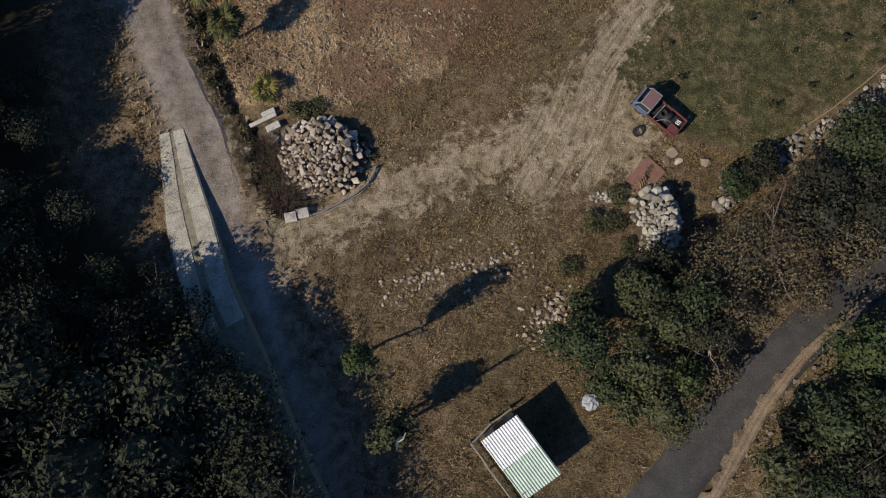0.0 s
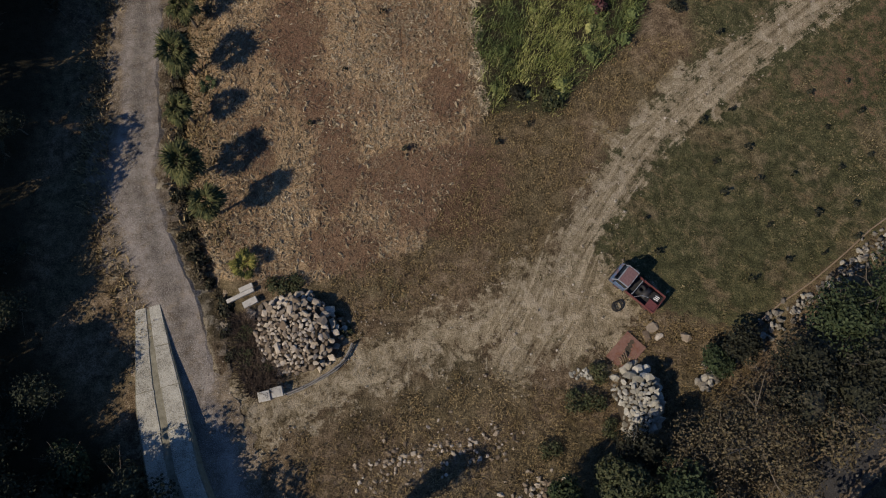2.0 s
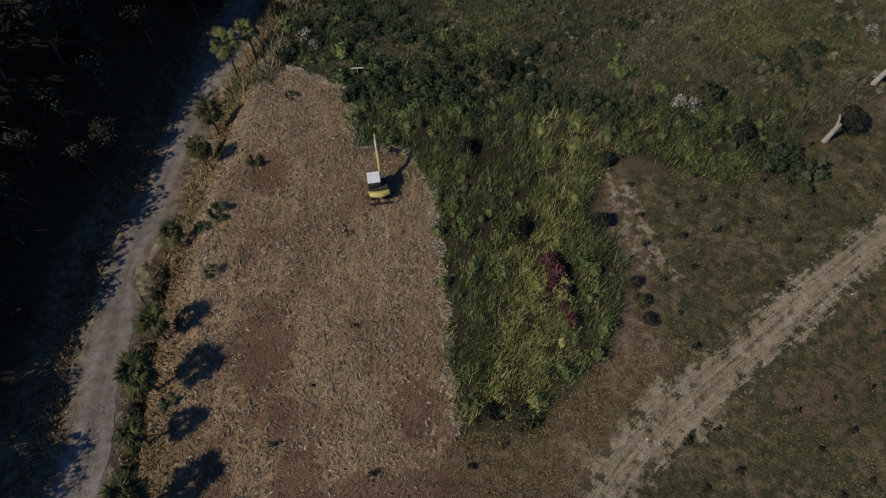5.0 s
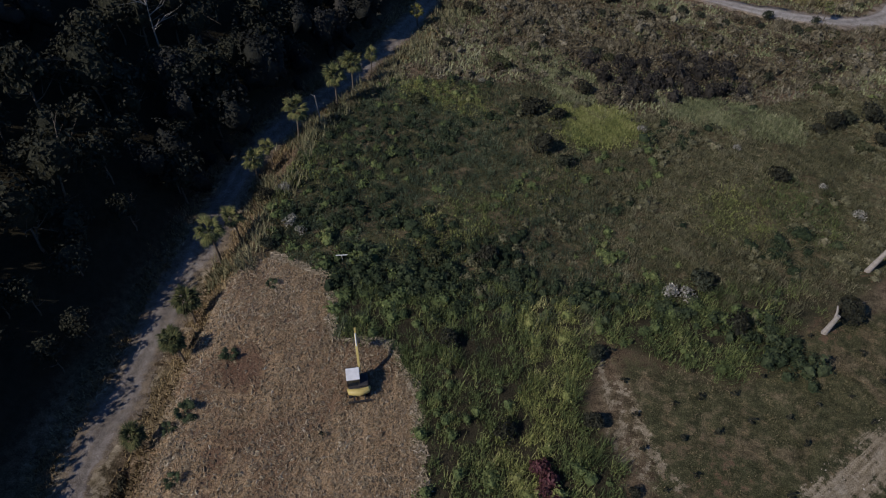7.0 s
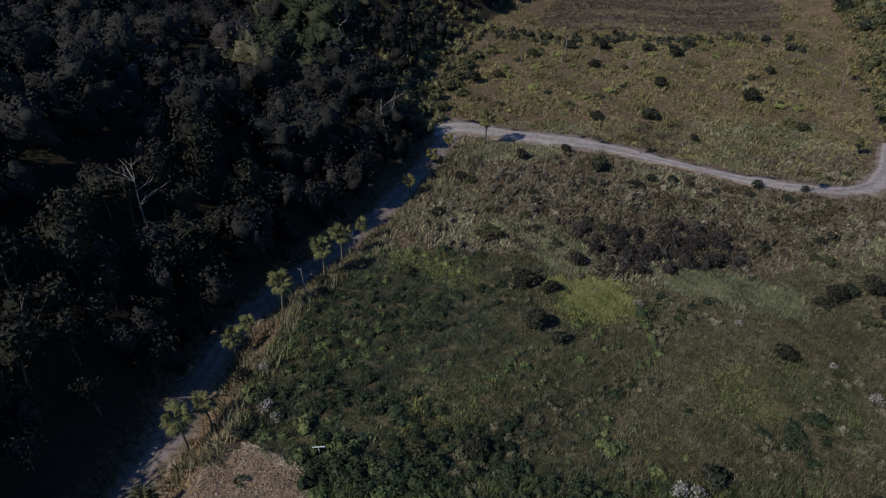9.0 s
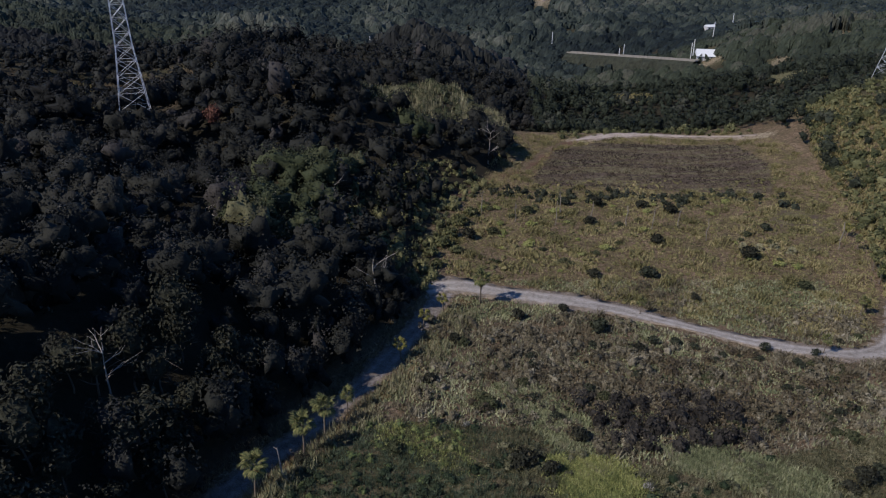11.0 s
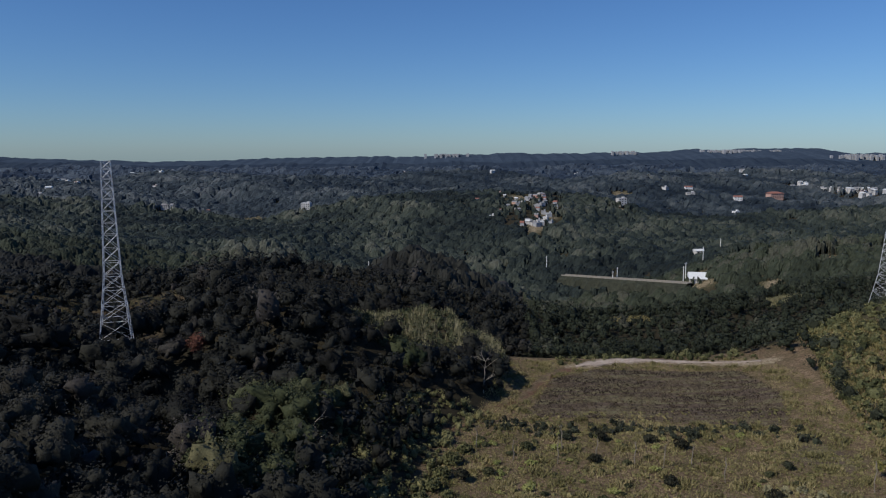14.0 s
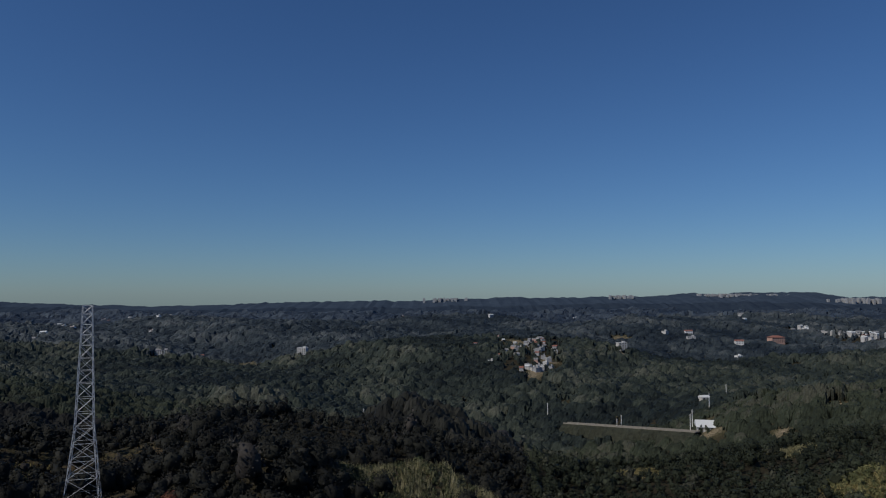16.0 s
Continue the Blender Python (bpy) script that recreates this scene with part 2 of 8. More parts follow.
def ground_material():
    m = Nodes("ground_cover", 0.95, 0, 0.1)
    fine, mid, big = m.noise(9, 4, 0.7), m.noise(1.3, 5, 0.65), m.noise(0.16, 4, 0.55)
    speck = m.noise(26, 2, 0.6)
    curl = m.noise(3.6, 5, 0.7, m.coords((1.25, 0.8, 1)), 2.2)
    off = m.attribute("lane_off").outputs["Fac"]
    lanes = m.add("ShaderNodeCombineXYZ")
    m.put(lanes.inputs[0], m.math("MULTIPLY", off, 2.3))
    place = m.add("ShaderNodeSeparateXYZ")
    m.put(place.inputs[0], m.add("ShaderNodeNewGeometry").outputs["Position"])
    m.put(lanes.inputs[1], m.math("MULTIPLY", place.outputs[1], 0.16))
    tread = m.noise(1.0, 5, 0.7, lanes.outputs[0], 0.5)
    f = m.math("ADD", m.math("MULTIPLY", fine, 0.5), m.math("MULTIPLY", mid, 0.5))
    z1, z2 = m.attribute("zone"), m.attribute("zone_b")
    s1, s2 = m.add("ShaderNodeSeparateColor"), m.add("ShaderNodeSeparateColor")
    m.put(s1.inputs[0], z1.outputs["Color"]), m.put(s2.inputs[0], z2.outputs["Color"])

    def mask(v, wob=0.7):
        return m.remap(m.math("ADD", v, m.math("MULTIPLY", m.math("SUBTRACT", m.math("ADD", m.math("MULTIPLY", mid, 0.6), m.math("MULTIPLY", fine, 0.4)), 0.5), wob * 1.5)), 0.42, 0.58)

    c = m.ramp(f, (0.39, (0.055, 0.038, 0.023)), (0.5, (0.15, 0.108, 0.065)), (0.61, (0.3, 0.225, 0.15)))
    c = m.mix(m.remap(big, 0.42, 0.62, 0, 0.75), c, m.ramp(f, (0.39, (0.04, 0.034, 0.018)), (0.61, (0.18, 0.145, 0.08))))
    grass = m.ramp(f, (0.38, (0.027, 0.029, 0.014)), (0.5, (0.066, 0.066, 0.031)), (0.62, (0.15, 0.135, 0.066)))
    dry = m.ramp(f, (0.38, (0.055, 0.04, 0.024)), (0.5, (0.125, 0.094, 0.055)), (0.62, (0.25, 0.195, 0.12)))
    swirl = m.math("ADD", m.math("MULTIPLY", m.noise(0.22, 5, 0.62, None, 0.8), 0.65), m.math("MULTIPLY", mid, 0.35))
    grass = m.mix(m.remap(swirl, 0.485, 0.59, 0, 0.7), grass, dry)
    scratch = m.noise(1.0, 4, 0.65, m.along(-0.62, 5.0, 0.22), 0.35)
    grass = m.mix(m.math("MULTIPLY", m.remap(scratch, 0.56, 0.66, 0, 0.6), m.remap(swirl, 0.42, 0.56)), grass, m.mix(1.0, dry, (1.6, 1.5, 1.35), "MULTIPLY"))
    c = m.mix(mask(s1.outputs[1]), c, grass)
    straw = m.ramp(m.math("ADD", m.math("MULTIPLY", curl, 0.55), m.math("MULTIPLY", fine, 0.45)), (0.38, (0.12, 0.073, 0.038)), (0.48, (0.3, 0.205, 0.112)), (0.6, (0.58, 0.43, 0.265)))
    straw = m.mix(m.remap(big, 0.4, 0.54, 0.7, 0), straw, m.ramp(curl, (0.36, (0.09, 0.053, 0.032)), (0.62, (0.27, 0.165, 0.1))))
    rut = m.math("ABSOLUTE", m.math("SUBTRACT", m.noise(1.0, 4, 0.6, m.coords((0.5, 0.045, 1)), 0.6), 0.5))
    straw = m.mix(m.math("MULTIPLY", m.remap(rut, 0.0, 0.02, 0.75, 0), m.remap(mid, 0.44, 0.54)), straw, (0.1, 0.062, 0.036))
    c = m.mix(mask(s1.outputs[0], 0.5), c, straw)
    wheels = m.noise(1.0, 5, 0.7, m.along(0.74, 1.1, 0.85), 0.9)
    near_lane = m.remap(m.math("ABSOLUTE", off), 2.2, 3.6, 1.0, 0.0)
    worn = m.mix(near_lane, wheels, tread)
    dirt = m.ramp(m.math("ADD", m.math("ADD", m.math("MULTIPLY", mid, 0.25), m.math("MULTIPLY", worn, 0.4)), m.math("MULTIPLY", speck, 0.35)), (0.38, (0.095, 0.073, 0.043)), (0.49, (0.222, 0.178, 0.112)), (0.6, (0.435, 0.367, 0.255)))
    bare = m.remap(m.noise(0.62, 5, 0.62, None, 0.9), 0.54, 0.6, 0, 0.8)
    dirt = m.mix(m.math("MULTIPLY", bare, m.remap(s1.outputs[2], 0.5, 0.75)), dirt, m.ramp(f, (0.38, (0.265, 0.218, 0.148)), (0.6, (0.44, 0.375, 0.27))))
    c = m.mix(mask(m.math("ADD", s1.outputs[2], m.math("MULTIPLY", m.math("SUBTRACT", m.math("ADD", m.math("MULTIPLY", m.noise(0.45, 4, 0.7, None, 0.6), 0.45), m.math("MULTIPLY", worn, 0.55)), 0.5), 1.7)), 1.3), c, dirt)
    # Dark litter; its tone also stands for shade under the woods and weeds.
    litter_shade = m.ramp(f, (0.3, (0.02, 0.018, 0.011)), (0.7, (0.055, 0.047, 0.029)))
    c = m.mix(s2.outputs[0], c, litter_shade)
    band = m.noise(1.0, 3, 0.5, m.coords((0.05, 0.5, 1), 0.12))
    fallow = m.mix(m.remap(band, 0.45, 0.6), m.ramp(f, (0.38, (0.06, 0.047, 0.034)), (0.62, (0.15, 0.115, 0.085))), m.ramp(f, (0.38, (0.09, 0.085, 0.045)), (0.62, (0.2, 0.175, 0.1))))
    c = m.mix(mask(s2.outputs[1], 0.4), c, fallow)
    red = m.ramp(m.math("ADD", m.math("MULTIPLY", f, 0.5), m.math("MULTIPLY", curl, 0.5)), (0.38, (0.062, 0.034, 0.022)), (0.62, (0.2, 0.116, 0.075)))
    c = m.mix(m.math("MULTIPLY", mask(s2.outputs[2], 1.5), 0.76), c, red)
    clod = m.noise(4.2, 5, 0.75)
    c = m.mix(m.remap(m.noise(15, 3, 0.7), 0.36, 0.46, 0.55, 0), c, m.mix(1.0, c, (0.4, 0.38, 0.35), "MULTIPLY"))
    c = m.mix(m.remap(m.noise(19, 2, 0.6), 0.6, 0.68, 0, 0.5), c, m.mix(1.0, c, (1.7, 1.65, 1.6), "MULTIPLY"))
    m.bump(m.math("ADD", m.math("ADD", m.math("MULTIPLY", mid, 0.2), m.math("MULTIPLY", fine, 0.25)), m.math("ADD", m.math("MULTIPLY", clod, 0.3), m.math("MULTIPLY", curl, 0.25))), 1.0, 0.26)
    return m.done(c)


M_GROUND = ground_material()


def road_material(name, lo, md, hi, pebble, ruts=0.9, edge=0.0):
    m = Nodes(name, 0.92, 0, 0.2)
    mid, fine, big = m.noise(1.1, 5, 0.65), m.noise(14, 3, 0.7), m.noise(0.2, 4, 0.6)
    f = m.math("ADD", m.math("MULTIPLY", mid, 0.3), m.math("ADD", m.math("MULTIPLY", fine, 0.5), m.math("MULTIPLY", big, 0.2)))
    c = m.ramp(f, (0.41, lo), (0.5, md), (0.59, hi))
    side = m.math("ABSOLUTE", m.math("ADD", m.attribute("across").outputs["Fac"], m.math("MULTIPLY", m.math("SUBTRACT", big, 0.5), 0.5)))
    rut = m.ramp(side, (0.0, (0.8, 0.79, 0.77)), (0.12, (0.86, 0.86, 0.84)), (0.3, (1.18, 1.18, 1.17)), (0.46, (1.12, 1.11, 1.1)), (0.7, (0.92, 0.88, 0.83)))
    c = m.mix(ruts, c, rut, "MULTIPLY")
    worn = m.ramp(m.math("ADD", m.math("MULTIPLY", mid, 0.5), m.math("MULTIPLY", fine, 0.5)), (0.4, (0.06, 0.045, 0.03)), (0.5, (0.15, 0.115, 0.075)), (0.6, (0.28, 0.22, 0.15)))
    rag = m.math("ADD", side, m.math("MULTIPLY", m.math("SUBTRACT", m.math("ADD", m.math("MULTIPLY", mid, 0.5), m.math("MULTIPLY", m.noise(5, 4, 0.7), 0.5)), 0.5), 1.1))
    c = m.mix(m.math("MULTIPLY", m.remap(rag, 0.46, 0.7), edge), c, worn)
    c = m.mix(m.remap(m.noise(1.0, 4, 0.7, None, 0.4), 0.5, 0.62, 0, 0.45 * edge), c, worn)
    c = m.mix(m.remap(m.noise(24, 2, 0.5), 0.6, 0.7, 0, 0.75), c, pebble)
    c = m.mix(m.remap(m.noise(17, 3, 0.6), 0.34, 0.42, 0.6, 0), c, lo)
    m.bump(m.math("ADD", m.math("MULTIPLY", m.noise(4, 5, 0.75), 0.6), m.math("MULTIPLY", fine, 0.4)), 0.8, 0.09)
    return m.done(c)


M_GRAVEL = road_material("gravel", (0.09, 0.076, 0.064), (0.18, 0.156, 0.133), (0.3, 0.266, 0.232), (0.5, 0.47, 0.43), 0.9, 1.0)
M_CONCRETE = road_material("old_concrete", (0.14, 0.13, 0.1), (0.37, 0.35, 0.29), (0.5, 0.48, 0.41), (0.54, 0.52, 0.45), 0.0)
M_BANK_SOIL = road_material("bank_soil", (0.11, 0.08, 0.055), (0.2, 0.15, 0.1), (0.3, 0.24, 0.17), (0.45, 0.4, 0.32), 0.9, 1.0)
M_ASPHALT = road_material("asphalt", (0.042, 0.04, 0.039), (0.062, 0.06, 0.059), (0.085, 0.082, 0.08), (0.12, 0.115, 0.105), 0.25)
M_FARROAD = road_material("pale_gravel", (0.22, 0.196, 0.166), (0.33, 0.3, 0.26), (0.42, 0.385, 0.34), (0.5, 0.47, 0.43), 0.7, 0.8)
M_BRAMBLE = leafy("dead_bramble", (0.05, (0.03, 0.022, 0.018)), (0.5, (0.075, 0.055, 0.042)), (0.95, (0.15, 0.11, 0.08)))
M_BARE_SOIL = road_material("pale_bare_soil", (0.28, 0.22, 0.165), (0.42, 0.35, 0.28), (0.52, 0.45, 0.37), (0.56, 0.5, 0.42), 0.0, 0.6)


# ---- the lie of the land ----
def ease(a, b, v):
    t = np.clip((v - a) / (b - a), 0, 1)
    return t * t * (3 - 2 * t)


FIELD_Y = [-400, -120, -60, -30, -10, -3, 2, 8, 14, 24, 40, 56, 66, 80, 92, 105, 115, 128, 150, 170, 200, 250, 285, 330, 400, 5000]
FIELD_Z = [20, 14, 9, 6, 4, 3.3, 2.2, 1.2, 1.0, 0, -.2, -.6, -2, -3.8, -5, -7.3, -9.5, -11.5, -13.6, -14, -15.5, -17, -19, -34, -43, -43]
TRACK_Y = [-60, 0, 14, 20, 30, 45, 62, 75, 92, 110, 130, 150, 170, 200, 250, 300, 400]
TRACK_Z = [9, 2.4, 1.3, 0, -1.5, -3.5, -5.6, -6.5, -7.5, -9.5, -12, -13.6, -14, -15.5, -17, -21, -43]
ROAD_Y = [-60, -14, 3, 10, 17, 22, 32, 45, 60, 67, 75, 86, 98, 107, 121, 141, 157]
ROAD_X = [8, -9, -15.6, -17.4, -20.9, -22.6, -23.9, -24.6, -23.2, -22.4, -21.3, -20, -15, -9, -2.6, 4.5, 10]
FOOT_Y = [-60, -14, 0, 4, 9, 20, 45, 60, 75, 92, 110, 130, 146, 171, 207, 242, 280, 330, 5000]
FOOT_X = [2, -13.2, -18.2, -21.8, -26.2, -29, -29.5, -27.2, -24, -20.2, -11, -3.2, 2.5, 3, 10, 30, 34, 40, 40]
RISE_Y = [-80, 0, 14, 30, 45, 60, 100, 125, 150, 190, 230, 300, 360, 420]
RISE_M = [3, 1.2, 2.5, 12, 20, 40, 44, 30, 19, 17, 17, 22, 12, 0]
SLOPE_Y = [-80, 4, 35, 58, 76, 110, 150, 400]
SLOPE = [0.35, 0.35, 0.4, 0.6, 0.95, 0.95, 0.5, 0.45]


def bell(x, y, cx, cy, rx, ry):
    return np.exp(-(((x - cx) / rx) ** 2 + ((y - cy) / ry) ** 2))


def land(x, y):
    """Height of the ground."""
    x, y = np.asarray(x, float), np.asarray(y, float)
    m, r = np.interp(y, FIELD_Y, FIELD_Z), np.interp(y, TRACK_Y, TRACK_Z)
    c, foot = np.interp(y, ROAD_Y, ROAD_X), np.interp(y, FOOT_Y, FOOT_X)
    z = r + (m - r) * ease(2.6, 8.0, x - c)
    z = z - 0.9 * np.exp(-((x - c - 3.45) / 0.7) ** 2) * ease(6, 9, y) * ease(50, 42, y)
    d = np.maximum(foot - x, 0)
    top = np.interp(y, RISE_Y, RISE_M)
    z = z + top * (1 - np.exp(-np.interp(y, SLOPE_Y, SLOPE) * d / np.maximum(top, 0.1))) * ease(0, 4, d)
    z = z + ease(12, 45, d) * ease(90, 140, y) * ease(360, 320, y) * (4.5 * np.sin(x / 17 + y / 26) + 3.5 * np.sin(y / 14 - x / 29 + 1))
    far = ease(270, 480, np.hypot(x, y))
    roll = 15 * np.sin(x / 97 + 1.3) * np.sin(y / 141 + 0.4) + 10 * np.sin(x / 53 + y / 71) + 9 * np.sin(x / 211 - y / 173 + 2)
    z = z + far * roll * ease(250, 600, np.hypot(x, y)) * (0.4 + 0.6 * ease(760, 520, y))
    z = z + 26 * bell(x, y, 174, 235, 40, 90) + 24 * bell(x, y, 250, 420, 90, 80) + 34 * bell(x, y, -75, 400, 120, 48) + 40 * bell(x, y, -12, 495, 62, 42) + 6.5 * bell(x, y, 0, 300, 28, 22)
    z = z + ease(700, 1500, y) * 22 - ease(2000, 4000, y) * 20 + ease(520, 620, y) * 16 * np.sin(x / 130 + 0.8) * np.sin(y / 160 + 1.0)
    z = z - 14 * bell(x, y, 140, 520, 130, 70) + 7 * bell(x, y, 213, 592, 70, 55)
    return z


def poly_inside(x, y, pts):
    inside = np.zeros(np.shape(x), bool)
    for (x0, y0), (x1, y1) in zip(pts, pts[1:] + pts[:1]):
        if y0 != y1:
            inside ^= ((y0 > y) != (y1 > y)) & (x < (x1 - x0) * (y - y0) / (y1 - y0) + x0)
    return inside


def line_dist(x, y, pts):
    best = np.full(np.shape(x), 1e9)
    for (x0, y0), (x1, y1) in zip(pts, pts[1:]):
        dx, dy = x1 - x0, y1 - y0
        t = np.clip(((x - x0) * dx + (y - y0) * dy) / (dx * dx + dy * dy), 0, 1)
        best = np.minimum(best, np.hypot(x - x0 - t * dx, y - y0 - t * dy))
    return best


def signed_dist(x, y, pts):
    """Distance from a line, and the same with a sign for its two sides."""
    best, mark = np.full(np.shape(x), 1e9), np.ones(np.shape(x))
    for (x0, y0), (x1, y1) in zip(pts, pts[1:]):
        dx, dy = x1 - x0, y1 - y0
        t = np.clip(((x - x0) * dx + (y - y0) * dy) / (dx * dx + dy * dy), 0, 1)
        d = np.hypot(x - x0 - t * dx, y - y0 - t * dy)
        mark = np.where(d < best, np.sign((x - x0) * dy - (y - y0) * dx), mark)
        best = np.minimum(best, d)
    return best, best * mark


def zone(x, y, pts, soft):
    """1 inside the outline, 0 outside, 0.5 on it."""
    d = line_dist(x, y, pts + pts[:1])
    return np.clip(0.5 + np.where(poly_inside(x, y, pts), d, -d) / soft, 0, 1)


STRAW = [(-16.5, 14), (-9, 13), (0, 16), (5, 27), (4.4, 32), (3.9, 41), (2.9, 50), (0.5, 54.3), (-4.8, 55), (-5.6, 63), (-12, 66.5), (-16, 64), (-18.5, 50), (-19.5, 32), (-18, 22)]
WEEDS = [(4.4, 32), (5.2, 27.5), (10.5, 27.2), (13, 30), (17.5, 34.5), (20, 42), (17.5, 47.5), (19.6, 55), (31, 50), (40, 57), (50, 63), (70, 74), (80, 94), (62, 101), (46, 96), (36, 96), (28, 93), (22, 103), (-2, 106), (-11, 92), (-15, 75), (-12, 66.5), (-5.6, 63), (-4.8, 55), (0.5, 54.3), (2.9, 50), (3.9, 41)]
GRASS = [(13, 12), (24, 9.5), (38, 19), (60, 33), (60, 60), (42, 58), (31, 50), (19.6, 55), (20, 42), (22, 33), (14, 24), (12, 18)]
TRACK = [(6.7, 7.2), (9.3, 11.2), (11.5, 16.4), (14.1, 20), (17.3, 24.4), (21.3, 28.3), (25, 31.3), (32, 36.7), (38.6, 41.7), (48, 48.5), (62, 58)]
TURNS = [[(23.6, 32.2), (22.6, 30.4), (22.7, 28.6), (23.8, 27.0)], [(25.6, 31.0), (24.5, 29.5), (25.1, 28.0)], [(29.8, 35.4), (30.4, 34.2), (29.9, 33.3)], [(14.0, 26.2), (15.4, 24.6), (16.8, 25.4), (17.8, 28.0)], [(19.3, 29.4), (20.8, 31.2), (20.3, 29.2)], [(16.0, 23.8), (18.2, 26.4)]]
SWIRLS = [[(18.8, 56.5), (19.3, 52.7), (19.8, 48.1), (20.7, 44.4), (21.3, 41.0)], [(21.5, 55.6), (24, 55.6), (26.5, 54.6), (28.4, 52.6)], [(20.8, 50.6), (22.0, 46.5), (22.4, 43), (24.2, 40.4)], [(19.2, 45.5), (20.4, 42.8), (22.3, 41.2)]]
DRIVE = [(-18, 3), (-12, 3.5), (-7, 6), (0, 8.5), (6, 10.5), (10, 12.5)]
CROSS = [(4.5, 154), (10, 156.6), (20.2, 153.0), (31.1, 149.8), (41.2, 144.8), (50.2, 138.6), (58.6, 132.8), (67, 129.2), (73.5, 127.2), (80.5, 128.6), (87, 136), (94, 148)]
LANE = [(6, -24), (15.2, -14), (18, -10.8), (21.7, -7), (24.9, -3.9), (28, -1.2), (32, 1.8), (45, 11), (60, 21), (110, 50)]
MEADOW = [(9, 161), (72, 133), (82, 135), (92, 150), (112, 200), (119, 250), (116, 274), (78, 288), (60, 284), (34, 280), (20, 225), (6, 180)]
RIM = [(55, 273), (62, 277), (70, 280), (79, 281.5), (90, 278.5), (101, 274.5), (110, 271), (116, 267.5)]
FALLOW = [(33, 222), (60, 219), (98, 212), (107, 235), (106, 262), (62, 270), (45, 258)]


CLEARINGS = [(213, 588, 13), (160, 645, 9), (125, 690, 9), (200, 602, 10), (180, 625, 9), (140, 672, 9), (252, 700, 13), (274, 1085, 22), (268, 1040, 14), (600, 1300, 26), (-194, 1138, 14), (-416, 1160, 18), (112, 1044, 20), (140, 1000, 18), (150, 955, 18), (122, 900, 14), (118, 868, 12), (123, 1098, 20), (125, 880, 18), (243, 545, 11), (110, 417, 13), (190, 414, 14), (265, 640, 16), (300, 620, 12), (-60, 640, 8), (330, 560, 10), (-330, 900, 22), (-120, 960, 20), (40, 990, 16), (125, 1103, 26), (268, 1071, 26), (317, 806, 13), (300, 800, 10), (420, 845, 20), (290, 559, 11), (-278, 1164, 26), (-169, 682, 9), (116, 854, 15), (20, 1300, 26), (330, 1320, 28), (470, 930, 22)]

cr = random.Random(17)
for k in range(60):
    cy = cr.uniform(560, 1500)
    CLEARINGS.append((round(10 + cr.uniform(-0.55, 0.55) * cy), round(cy), cr.uniform(0.004, 0.011) * cy))


def worn_straw(x, y):
    """Where the straw lies thin and the brown soil shows."""
    spots = ((-6.8, 22.6, 2.2, 5, 1.0), (-6.2, 16, 4, 2.5, 0.9), (-10.5, 34, 3, 5, 0.95), (-8.6, 28, 2, 3, 0.8), (-12.3, 52, 2.4, 3.5, 0.9), (1.7, 29.5, 2.4, 3, 0.9), (-1.2, 22, 4.5, 2.8, 1.0), (-13, 24, 2, 5, 0.7), (-13, 43, 1.6, 5, 0.6), (1, 18.5, 4, 2, 0.8), (-4.5, 40, 1.4, 6, 0.35))
    return np.max([k * bell(x, y, cx, cy, rx, ry) for cx, cy, rx, ry, k in spots], axis=0)


